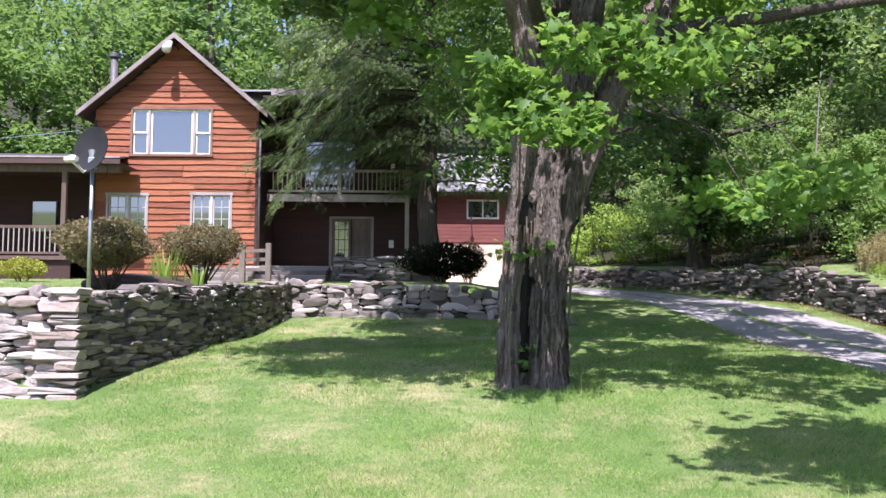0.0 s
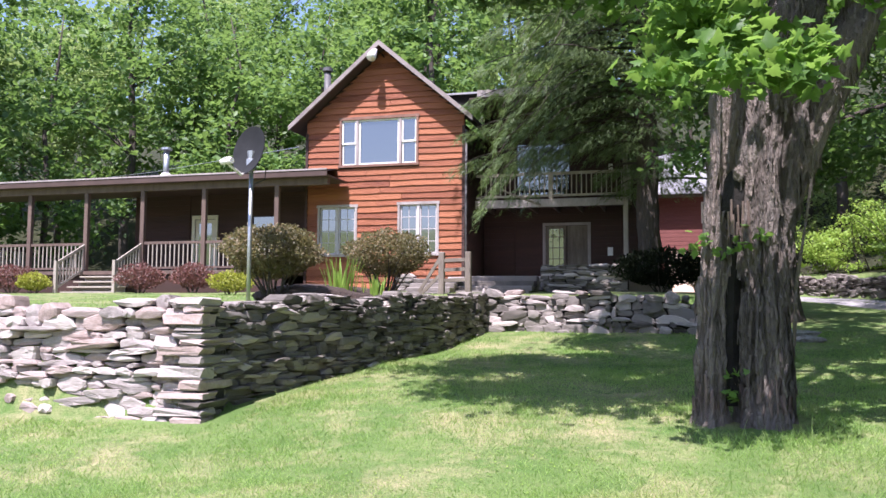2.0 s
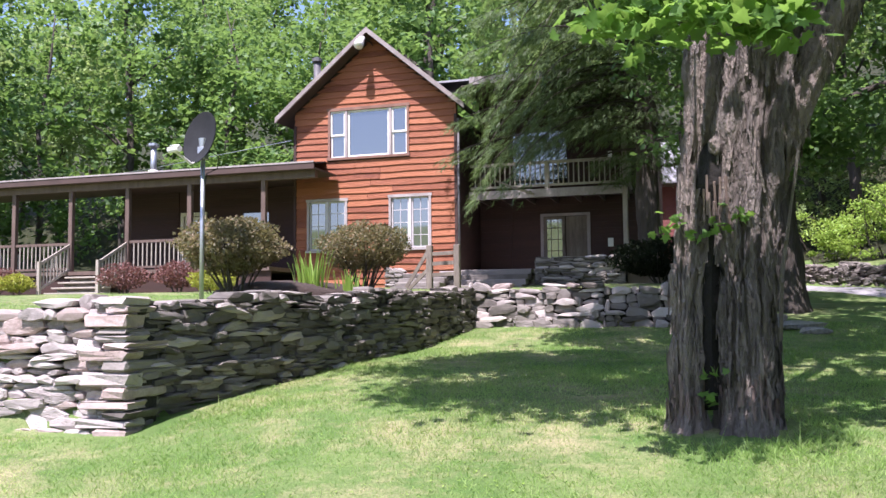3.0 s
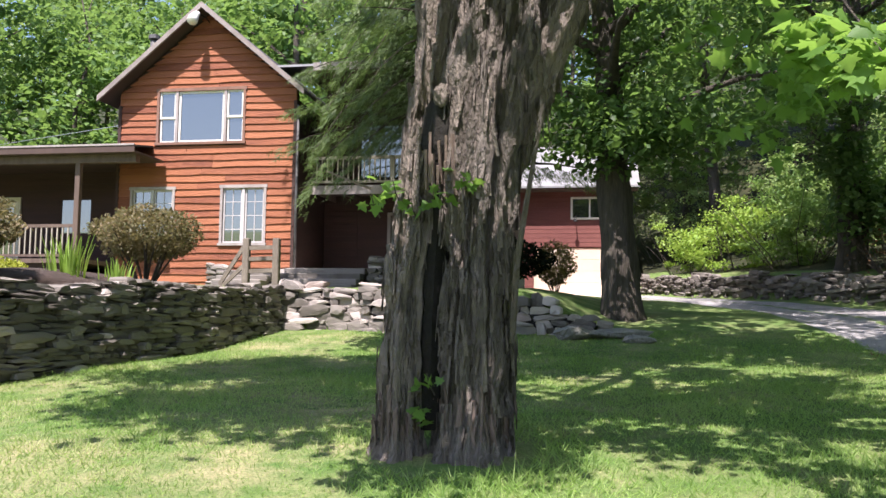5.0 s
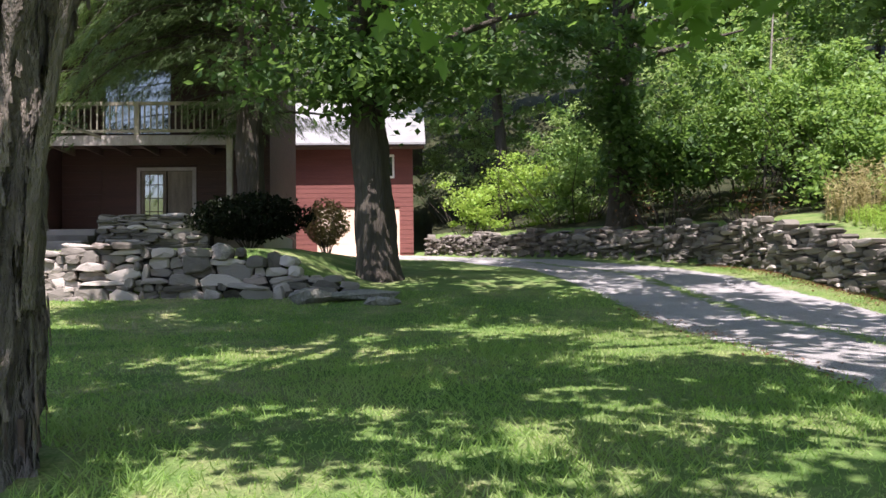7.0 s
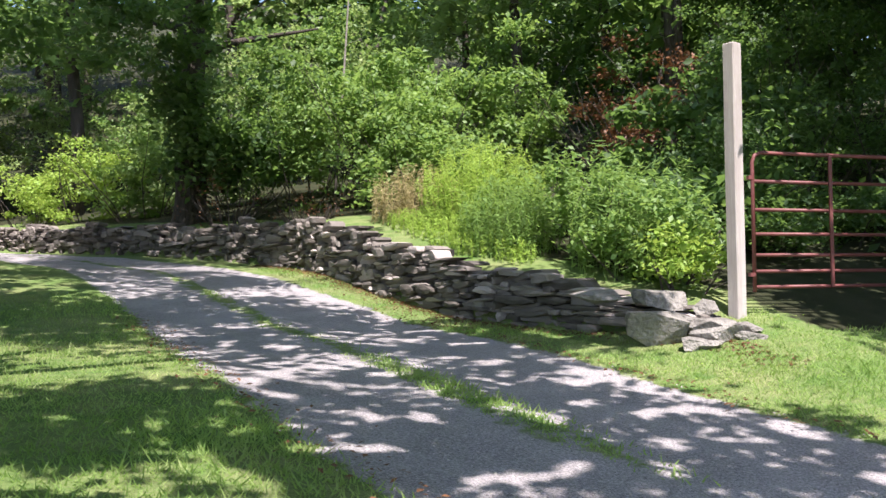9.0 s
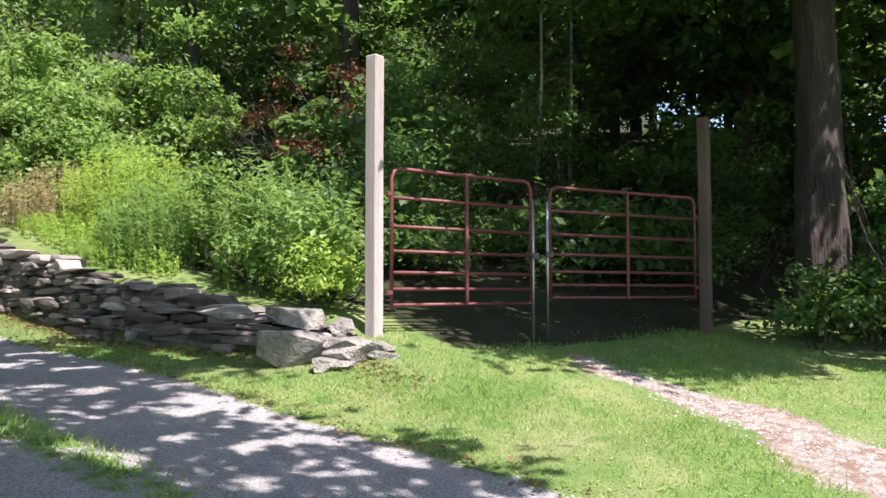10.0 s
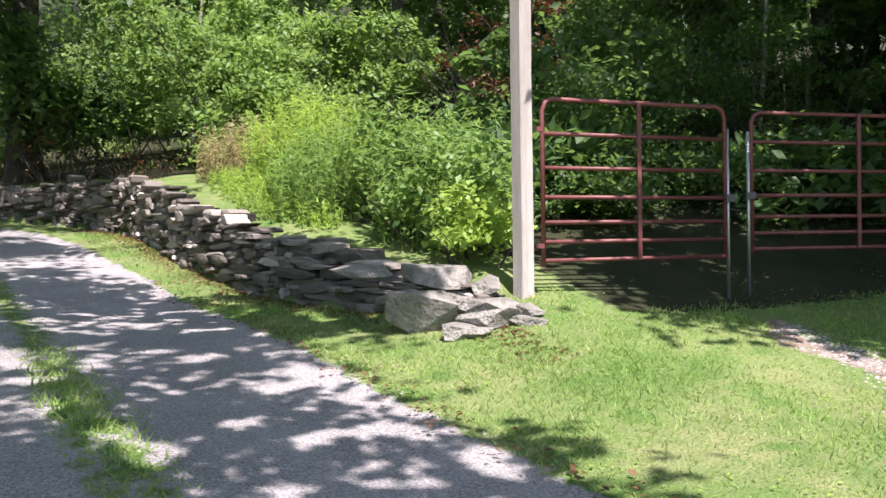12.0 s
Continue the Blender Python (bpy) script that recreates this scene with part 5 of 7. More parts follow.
# clumps about 6.5 m up are out of view, added to shade the gate
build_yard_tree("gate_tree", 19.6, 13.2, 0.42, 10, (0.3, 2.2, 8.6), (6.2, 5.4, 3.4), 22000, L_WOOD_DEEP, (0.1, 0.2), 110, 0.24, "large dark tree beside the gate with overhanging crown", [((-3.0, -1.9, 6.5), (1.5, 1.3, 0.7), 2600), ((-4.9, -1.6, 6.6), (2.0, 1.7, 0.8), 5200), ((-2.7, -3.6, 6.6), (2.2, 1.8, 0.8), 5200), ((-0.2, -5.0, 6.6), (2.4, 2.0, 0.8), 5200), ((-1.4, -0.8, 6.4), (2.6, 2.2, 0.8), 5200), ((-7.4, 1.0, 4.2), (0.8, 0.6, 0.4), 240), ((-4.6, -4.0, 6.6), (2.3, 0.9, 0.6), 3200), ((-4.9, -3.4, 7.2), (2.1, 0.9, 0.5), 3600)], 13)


# ---- hemlock ----
def build_hemlock():
    """Hemlock by the house: long drooping boughs reach out over the steps."""
    rng, pr = np.random.default_rng(21), random.Random(21)
    x, y = -0.45, 28.2
    z = gz(x, y)
    t = thing("hemlock_tree", (x, y, z), "tall dark hemlock with drooping feathery boughs before the balcony", "tree")
    part("trunk", fluted_trunk([(0, 0, -0.2), (-0.05, 0, 3), (-0.1, 0, 7), (-0.2, 0, 12), (-0.2, 0, 18)], [0.36, 0.33, 0.27, 0.18, 0.05], 24, 0.6, 2.0), M_BARK_DARK, t, "dark straight trunk", True)
    pts, frames = [], []
    boughs = []
    for i in range(74):
        h = 3.2 + 14 * (i / 74) ** 1.1
        a = i * 2.399963
        reach = (4.6 - 0.24 * h) * pr.uniform(0.75, 1.15)
        d = Vector((math.cos(a), math.sin(a), 0))
        lean = d.dot(Vector((-0.85, -0.5, 0)))
        reach *= 1.0 + 0.45 * max(lean, 0)
        if d.y > 0.3 and h < 8 or lean > 0.0 and h < 6.0:
            reach *= 0.35
        boughs.append((h, a, max(reach, 0.8)))
    boughs = [(h, a, r, 0.11) for h, a, r in boughs]
    boughs += [(4.4 + 0.2 * i, math.radians(178 + (i * 37) % 46), 5.9 - 0.05 * i - 0.75 * ((i * 7) % 5), 0.6 + 0.55 * ((i * 3) % 5)) for i in range(36)]
    for h, a, reach, droop in boughs:
        if droop < 0.5:
            path = limb_path(pr, (-0.1, 0, h), (math.cos(a), math.sin(a), 0.35), reach, 6, droop, 0.08)
        else:  # long boughs that arch out and hang
            path = [(-0.1 + math.cos(a) * reach * f, math.sin(a) * reach * f, h + 0.5 * f - (0.3 + droop) * f ** 3) for f in (0, 0.17, 0.33, 0.5, 0.67, 0.84, 1.0)]
        part("bough", tube_bm(path, [0.05 * (1 - 0.14 * k) for k in range(len(path))], 5), M_BARK_DARK, t)
        n = int(reach * (105 if droop < 0.5 else 105))
        f = (rng.uniform(0.12, 1.0, n) if droop < 0.5 else rng.uniform(0.05, 1.0, n) ** 0.6) * (len(path) - 1.001)
        k = f.astype(int)
        P = np.array(path)
        base = P[k] + (P[k + 1] - P[k]) * (f - k)[:, None]
        d = np.array((math.cos(a), math.sin(a), 0.0))
        side = np.array((-math.sin(a), math.cos(a), 0.0))
        off = rng.normal(0, 0.33 if droop < 0.5 else 0.52, n)
        base = base + side[None] * off[:, None] + np.array((0, 0, -1.0))[None] * (0.35 * np.abs(off) + rng.uniform(0, 0.28, n))[:, None]
        fwd = d[None] * rng.uniform(0.3, 1, n)[:, None] + side[None] * (np.sign(off) * rng.uniform(0.2, 1.0, n))[:, None] + np.array((0, 0, -1.0))[None] * rng.uniform(0.2, 0.9, n)[:, None]
        fwd /= np.linalg.norm(fwd, axis=1)[:, None]
        up = np.array((0, 0, 1.0))[None] + rng.normal(0, 0.35, (n, 3))
        right = np.cross(fwd, up)
        right /= np.linalg.norm(right, axis=1)[:, None]
        nor = np.cross(right, fwd)
        pts.append(base)
        frames.append(np.stack([right, fwd, nor], -1))
    pts, frames = np.concatenate(pts), np.concatenate(frames)
    link("foliage", scatter_mesh("foliage", pts, rng.uniform(0.2, 0.42, len(pts)), SPRAY, SPRAY_T, rng, frames=frames), L_HEMLOCK, t, "feathery dark green needle sprays")
    part("broken_branch", tube_bm([(-2.9, -1.9, 2.4), (-3.4, -2.1, 2.58), (-3.9, -2.3, 2.78)], [0.035, 0.03, 0.02], 6), M_DEADWOOD, t, "pale bare broken branch")


build_hemlock()


# ---- shrubs and borders ----
def build_bush(name, x, y, rx, h, mat, n, label, size=0.07, stems=9, seed=1, flat=0.25, group="", ry=None, legs=0.25):
    """A clipped shrub: bare stems below, a dense uneven head of small leaves."""
    rng, pr = np.random.default_rng(seed), random.Random(seed)
    z = gz(x, y)
    t = thing(name, (x, y, z), label, "shrub", group)
    ry = ry or rx
    for i in range(stems):
        a = 2 * math.pi * i / stems + pr.uniform(-0.3, 0.3)
        path = limb_path(pr, (0.08 * math.cos(a), 0.08 * math.sin(a), -0.05), (math.cos(a) * rx * 0.75, math.sin(a) * ry * 0.75, h * 0.85), h * 0.85, 4, 0, 0.12)
        part("stem", tube_bm(path, [0.022, 0.018, 0.014, 0.01, 0.006], 5), M_BARK_DARK, t)
    d = rng.normal(size=(n, 3))
    d /= np.linalg.norm(d, axis=1)[:, None]
    lump = np.array([1 + 0.26 * noise.noise(Vector(v * 2.1) + Vector((seed, 0, 0))) + 0.14 * noise.noise(Vector(v * 5.0)) for v in d])
    r = (1 - 0.5 * rng.uniform(0, 1, n) ** 2.2) * lump + rng.normal(0, 0.045, n)
    p = d * r[:, None]
    p[:, 2] = np.where(p[:, 2] < 0, p[:, 2] * (1 - flat), p[:, 2] * (1 - 0.35 * flat))
    low = h * legs
    p = p * np.array((rx, ry, (h - low) / 2)) + np.array((0, 0, low + (h - low) / 2))
    foot = 0.6 if h > 1 else 0.9
    taper = foot + (1 - foot) * np.clip((p[:, 2] - low * 0.5) / (0.4 * h), 0, 1)
    p[:, :2] *= taper[:, None]
    leaves("foliage", p, size, mat, t, rng)
    return t


build_bush("barberry_bush", -5.95, 15.3, 0.8, 1.32, L_BARBERRY, 9000, "large rounded bronze-green shrub by the dish pole", 0.065, 15, 31, legs=0.2)
build_bush("barberry_bush", -5.3, 19.0, 0.84, 1.4, L_BARBERRY, 9000, "large rounded bronze-green shrub with bare dark stems", 0.065, 17, 32, legs=0.22)
for i, (x, r) in enumerate(((-15.6, 0.72), (-13.75, 0.66), (-20.4, 0.85))):
    build_bush("low_barberry", x, 25.35, r, 0.95, L_MAROON, 2200, "low maroon barberry shrub below the porch", 0.08, 6, 40 + i, group="low shrubs below the porch", legs=0.01)
for i, (x, y, r) in enumerate(((-11.3, 23.3, 0.62), (-19.4, 25.2, 0.5), (-22.6, 25.2, 0.45))):
    build_bush("golden_shrub", x, y, r, 0.68 if r > 0.3 else 0.42, L_YELLOW, 1800, "low yellow-green golden shrub in the border", 0.08, 5, 50 + i, group="golden shrubs", legs=0.01)
build_bush("yew_bush", -0.1, 25.9, 1.2, 1.2, L_DARK, 6000, "spreading yew, its deep shade painted near-black", 0.1, 8, 61, ry=0.7, legs=0.03)
build_bush("rounded_bush", 0.95, 32.0, 0.62, 1.6, L_OLIVE, 3500, "rounded yellow-brown shrub beside the garage apron", 0.09, 6, 62, legs=0.02)


def build_iris(x, y, n, h, label, seed):
    rng = np.random.default_rng(seed)
    z = gz(x, y)
    t = thing("iris_clump", (x, y, z), label, "plant", "iris clumps")
    for i in range(n):
        a, r = rng.uniform(0, 6.28), rng.uniform(0, 0.28)
        lean = rng.uniform(0.05, 0.3)
        hh = h * rng.uniform(0.7, 1.1)
        c, s = math.cos(a), math.sin(a)
        bm = bmesh.new()
        prev = None
        for k in range(4):
            f = k / 3
            w = 0.028 * (1 - f ** 2) + 0.002
            px, py = c * (r + lean * f * f * hh), s * (r + lean * f * f * hh)
            pair = [bm.verts.new((px - s * w, py + c * w, hh * f)), bm.verts.new((px + c * 0.006, py + s * 0.006, hh * f)), bm.verts.new((px + s * w, py - c * w, hh * f))]
            if prev:
                bm.faces.new((prev[0], prev[1], pair[1], pair[0])), bm.faces.new((prev[1], prev[2], pair[2], pair[1]))
            prev = pair
        part("leaf_blade", bm, L_WEED, t)


build_iris(-5.45, 17.0, 46, 0.72, "upright sword-leaved green iris clump in mulch", 71)
build_iris(-5.0, 17.6, 22, 0.42, "low grassy iris clump in mulch", 72)
bm = bmesh.new()
bmesh.ops.create_icosphere(bm, subdivisions=4, radius=1)
for v in bm.verts:
    v.co *= 1 + 0.12 * noise.noise(v.co * 2.5) + 0.03 * noise.noise(v.co * 9)
bm.transform(Matrix.Diagonal((1.0, 2.4, 0.3, 1)))
mound = part("mulch_mound", bm, M_MULCH, None, "", True)
mound.location = (-5.95, 17.6, gz(-5.95, 17.6) - 0.05)
tagged(mound, "low mound of dark bark mulch in the border", "mulch")

# ---- rail fence, patio steps and wall ----
fence = thing("rail_fence", (-5.1, 23.6, gz(-5.1, 23.6)), "short weathered split-rail fence at the stone steps", "fence")
for x in (-5.45, -4.75):
    bm = box_bm(x + 5.1 - 0.075, x + 5.1 + 0.075, -0.075, 0.075, -0.2, 1.08, 0.02)
    part("fence_post", bm, M_FENCE, fence)
for z in (0.35, 0.62, 0.86):
    part("rail", beam(bmesh.new(), (-0.28, 0, z), (0.3, 0, z + 0.02), 0.07, 0.09), M_FENCE, fence)
for z0, z1 in ((0.1, 0.95), (0.0, 0.5)):
    part("brace_rail", beam(bmesh.new(), (-0.95, -0.03, z0 - 0.05), (-0.38, 0, z1), 0.06, 0.08), M_FENCE, fence)


# ---- dry stone ----
def stone_meshes(count, seed, mats):
    """Unit fieldstones: an uneven outline on the face (-y), chamfered to a rough front, open at the back."""
    rng = random.Random(seed)
    out = []
    for i in range(count):
        bm = bmesh.new()
        k = rng.choice((7, 8, 9))
        sharp = rng.uniform(5.0, 14.0)
        skew = rng.uniform(-0.12, 0.12)
        outline = []
        for j in range(k):
            a = 2 * math.pi * (j + rng.uniform(-0.25, 0.25)) / k + 0.35
            c, q = math.cos(a), math.sin(a)
            r = 0.5 / (abs(c) ** sharp + abs(q) ** sharp) ** (1 / sharp) * rng.uniform(0.88, 1.08)
            outline.append((c * r * (1 + skew * q * 2), q * r * 1.02))
        rings = []
        for y, f in ((0.5, 0.95), (-0.38, 1.0), (-0.47, 0.87)):
            rings.append([bm.verts.new((x * f + rng.uniform(-0.02, 0.02), y + rng.uniform(-0.05, 0.05), z * f + rng.uniform(-0.02, 0.02))) for x, z in outline])
        for a, b in zip(rings, rings[1:]):
            for j in range(k):
                bm.faces.new((a[j], a[(j + 1) % k], b[(j + 1) % k], b[j]))
        mid = bm.verts.new((rng.uniform(-0.15, 0.15), -0.5 + rng.uniform(-0.05, 0.05), rng.uniform(-0.12, 0.12)))
        for j in range(k):
            bm.faces.new((rings[2][j], rings[2][(j + 1) % k], mid))
        bmesh.ops.recalc_face_normals(bm, faces=bm.faces)
        mesh = bpy.data.meshes.new("stone")
        bm.to_mesh(mesh)
        bm.free()
        mesh.materials.append(mats[i % len(mats)])
        out.append(mesh)
    return out


# weathered brown stone, darkened well past M_STONE to paint in wall shade
M_STONE_SHADE = material("shade_dark_weathered_fieldstone", (0.065, 0.055, 0.048), (0.15, 0.13, 0.115), 3.0, (0.036, 0.031, 0.026), 12, 0.92, 0.6, 0.015, vary=(0.25, 0.22, 0.20))
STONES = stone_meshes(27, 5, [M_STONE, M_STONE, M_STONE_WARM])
SHADE_STONES = stone_meshes(24, 6, [M_STONE_SHADE, M_STONE_SHADE, M_STONE_SHADE, M_STONE])


def dry_wall(name, path, top, label, seed, near, course=0.105, length=0.36, depth=0.3, limit=300, foot=None, rough=1.0, core_inset=0.17, stones=None, rest_mat=None):
    """A dry stone wall along path: a rubble core, near-black to paint the gaps' shade, with laid stones on its face.
    near(x, y) says which stones come first.
    """
    rng = random.Random(seed)
    stones = stones or STONES
    wall = thing(name, (*path[0], 0), label, "stone wall", kind="structure")
    base = Vector((*path[0], 0))
    laid = []
    core = bmesh.new()
    for (ax, ay), (bx, by) in zip(path, path[1:]):
        seg = Vector((bx - ax, by - ay))
        ln = seg.length
        u = seg / ln
        nrm = Vector((u.y, -u.x))  # face to the right of the way along the path
        turn = math.atan2(u.y, u.x)
        k = max(1, int(ln / 0.6))
        for i in range(k):
            s0, s1 = ln * i / k, ln * (i + 1) / k
            if i == 0 and (ax, ay) == tuple(path[0]):
                s0 += 0.3
            q = [Vector((ax, ay)) + u * s - nrm * o for s in (s0, s1) for o in (core_inset, 0.5)]
            zt = min(top(q[0].x, q[0].y), top(q[2].x, q[2].y)) - 0.06
            lo = min((foot or gz)(ax + u.x * s + nrm.x * 0.3, ay + u.y * s + nrm.y * 0.3) for s in (s0, s1)) - 0.3
            vs = [core.verts.new(Vector((p.x, p.y, z)) - base) for z in (lo, zt) for p in (q[0], q[2], q[3], q[1])]
            for f in ((0, 1, 5, 4), (1, 2, 6, 5), (2, 3, 7, 6), (3, 0, 4, 7), (4, 5, 6, 7)):
                core.faces.new([vs[j] for j in f])
        zs = [(foot or gz)(ax + u.x * s + nrm.x * 0.25, ay + u.y * s + nrm.y * 0.25) for s in np.linspace(0, ln, 9)]
        z = min(zs) - 0.06
        zmax = max(top(ax + u.x * s, ay + u.y * s) for s in np.linspace(0, ln, 9))
        while z < zmax - 0.02:
            h = course * rng.uniform(0.6, 1.45)
            s = -rng.uniform(0, length * 0.6)
            while s < ln:
                l = length * rng.choice((rng.uniform(0.35, 0.8), rng.uniform(0.7, 1.3), rng.uniform(1.1, 2.1)))
                hh = h * rng.choice((rng.uniform(0.8, 1.1), rng.uniform(0.95, 1.25), rng.uniform(1.3, 2.0)))
                step_on = l
                a0, a1 = max(s, 0.0), min(s + l, ln)
                l, s_mid = max(a1 - a0, 0.08), (a0 + a1) / 2
                px, py = ax + u.x * s_mid, ay + u.y * s_mid
                t = top(px, py)
                g = (foot or gz)(px + nrm.x * 0.25, py + nrm.y * 0.25)
                if z + h > g + 0.03 and z + h * 0.6 < t:
                    o = rng.uniform(-0.09, 0.05) * rough
                    c = Vector((px - nrm.x * (depth / 2 - o), py - nrm.y * (depth / 2 - o), z + h / 2))
                    m = Matrix.Translation(c) @ Matrix.Rotation(turn + rng.uniform(-0.09, 0.09) * rough, 4, "Z") @ Matrix.Rotation(rng.uniform(-0.08, 0.08) * rough, 4, "Y") @ Matrix.Diagonal((l * 1.0, depth, hh * 1.02, 1))
                    laid.append((near(px, py), m, rng.randrange(len(stones))))
                s += step_on * 0.985
            z += h * 0.97
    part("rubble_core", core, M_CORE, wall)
    laid.sort(key=lambda e: e[0])
    shift = Matrix.Translation(-base)
    for _, m, k in laid[:limit]:
        ob = new("stone", stones[k])
        ob.parent = wall
        ob.matrix_basis = shift @ m
    rest = laid[limit:]
    if rest:
        verts, faces = [], []
        for _, m, k in rest:
            mm, n0 = shift @ m, len(verts)
            verts += [mm @ v.co for v in stones[k].vertices]
            faces += [[n0 + i for i in p.vertices] for p in stones[k].polygons]
        mesh = bpy.data.meshes.new("stones")
        mesh.from_pydata(verts, [], faces)
        tagged(link("stones", mesh, rest_mat or M_STONE_ISLAND, wall), kind="stuff")
    return wall


# same shade-darkened stone, toned piece by piece for joined meshes
M_SHADE_ISLAND = material("shade_dark_fieldstone_mixed", (0.065, 0.055, 0.048), (0.15, 0.13, 0.115), 3.0, (0.036, 0.031, 0.026), 12, 0.92, 0.6, 0.015, vary=(0.25, 0.22, 0.20), island=True)
M_STONE_ISLAND = material("fieldstone_mixed", (0.24, 0.205, 0.195), (0.42, 0.37, 0.35), 3.0, (0.14, 0.12, 0.11), 14, 0.9, 0.6, 0.015, vary=(0.52, 0.455, 0.425), island=True)


def lawn_foot(x, y):
    return float(base_height(np.float64(x), np.float64(y)))


def terrace_top(x, y):
    return float(np.interp(y, [10.9, 14, 19, 21.6], [1.65, 1.77, 1.95, 1.96])) + 0.04 * math.sin(x * 2.1 + y * 1.7)


def inner_top(x, y):
    return float(np.interp(x, [-4.6, -3, 0, 1.4, 2.0, 2.6], [2.02, 2.07, 2.06, 1.82, 1.52, 1.25])) + 0.05 * math.sin(x * 3.1)


def right_top(x, y):
    return lawn_foot(x, y) + float(np.interp(y, [14.9, 15.6, 18, 21, 25.5, 31, 42], [0.38, 0.5, 0.75, 0.95, 1.02, 0.8, 0.65])) + 0.07 * math.sin(y * 2.3) + 0.04 * math.sin(y * 6.1)


# ---- loose stones, steps ----
M_BOULDER = material("lichened_boulder", (0.20, 0.185, 0.17), (0.37, 0.345, 0.32), 2.5, (0.11, 0.105, 0.09), 16, 0.92, 0.9, 0.04)


def build_boulder(x, y, sx, sy, sz, turn, label, seed, lift=0.0, tilt=0.0, mat=None):
    bm = bmesh.new()
    rng = random.Random(seed * 17)
    for i in range(17):
        p = Vector((rng.gauss(0, 1), rng.gauss(0, 1), rng.gauss(0, 1))).normalized()
        k = max(abs(p.x), abs(p.y), abs(p.z))
        bm.verts.new(p * 0.5 * (0.35 + 0.65 / k) * rng.uniform(0.86, 1.04))
    bmesh.ops.convex_hull(bm, input=list(bm.verts))
    bmesh.ops.delete(bm, geom=[v for v in bm.verts if not v.link_faces], context="VERTS")
    bmesh.ops.dissolve_limit(bm, angle_limit=0.3, verts=bm.verts, edges=bm.edges)
    bmesh.ops.bevel(bm, geom=list(bm.edges), offset=0.01, segments=1, affect="EDGES")
    bmesh.ops.triangulate(bm, faces=bm.faces)
    for v in bm.verts:
        v.co *= 1 + 0.03 * noise.noise(v.co * 7 + Vector((seed, 0, 0)))
    bm.transform(Matrix.Diagonal((sx, sy, sz, 1)))
    ob = part("boulder", bm, mat or M_BOULDER)
    ob.matrix_world = pose(x, y, gz(x, y) + sz * 0.32 + lift, tilt, tilt * 0.5, turn)
    return tagged(ob, label, "boulder", "tumbled stones at the wall's end")


build_boulder(10.98, 15.02, 0.66, 0.42, 0.42, -35, "big lichened grey boulder at the wall's end", 1, 0.02, 16)
build_boulder(11.35, 15.35, 0.75, 0.5, 0.22, -15, "long flat capstone tilted on the wall's end", 2, 0.3, 8)
build_boulder(11.55, 14.85, 0.55, 0.4, 0.2, -30, "flat pale stone on the ground", 3, 0.02, 6)
build_boulder(11.42, 14.62, 0.6, 0.36, 0.2, -40, "flat pale stone on the ground", 4, 0.0, -6)
build_boulder(11.1, 14.62, 0.34, 0.25, 0.16, 20, "small pale stone on the ground", 5)
build_boulder(11.75, 14.55, 0.3, 0.22, 0.12, 70, "small pale stone on the ground", 6)
build_boulder(11.3, 15.0, 0.5, 0.34, 0.16, 25, "wedge of split stone leaning on the boulder", 10, 0.12, 20)
build_boulder(11.68, 15.1, 0.42, 0.3, 0.15, 60, "wedge of split stone by the gate post", 11, 0.1, -18)
build_boulder(11.2, 14.5, 0.26, 0.2, 0.1, 5, "small pale stone on the ground", 12)
build_boulder(11.62, 14.42, 0.36, 0.24, 0.1, -60, "flat pale stone on the ground", 13)
build_boulder(10.75, 15.7, 0.6, 0.4, 0.16, -70, "long flat capstone tilted on the wall's end", 14, 0.42, 6)
build_boulder(2.55, 21.1, 1.3, 0.5, 0.22, 5, "long flat slab in the grass", 7)
build_boulder(1.75, 20.95, 0.7, 0.5, 0.3, 15, "squarish fallen wall stone", 8)
build_boulder(2.9, 20.6, 0.6, 0.35, 0.16, -8, "flat slab in the grass", 9)

# slabs use the darkened stone, so patio shade is in their colour
steps = thing("stone_steps", (-4.5, 25.4, gz(-4.5, 25.4)), "broad bluestone slab steps up to the patio", "steps")
for i in range(4):
    zt = 2.66 - 0.15 * i
    bm = box_bm(-1.05 - 0.1 * i, 1.05, 0.85 - 0.4 * i, 1.3 - 0.4 * i, zt - 0.15 - steps.location.z, zt - steps.location.z, 0.02)
    for v in bm.verts:
        v.co += Vector((0.02 * noise.noise(v.co * 5), 0.03 * noise.noise(v.co * 7), 0.012 * noise.noise(v.co * 4)))
    part("slab", bm, M_STONE_SHADE, steps)
steps2 = thing("stone_steps", (-6.0, 24.6, gz(-6.0, 24.6)), "rough stone steps climbing beside the fence", "steps")
for i in range(4):
    bm = box_bm(-0.75, 0.5, -0.3 + 0.32 * i, 0.2 + 0.32 * i, 0.13 * i - 0.1, 0.13 * i + 0.04, 0.02)
    for v in bm.verts:
        v.co += Vector((0.05 * noise.noise(v.co * 3), 0.05 * noise.noise(v.co * 5), 0.02 * noise.noise(v.co * 4)))
    part("slab", bm, M_STONE_SHADE, steps2)


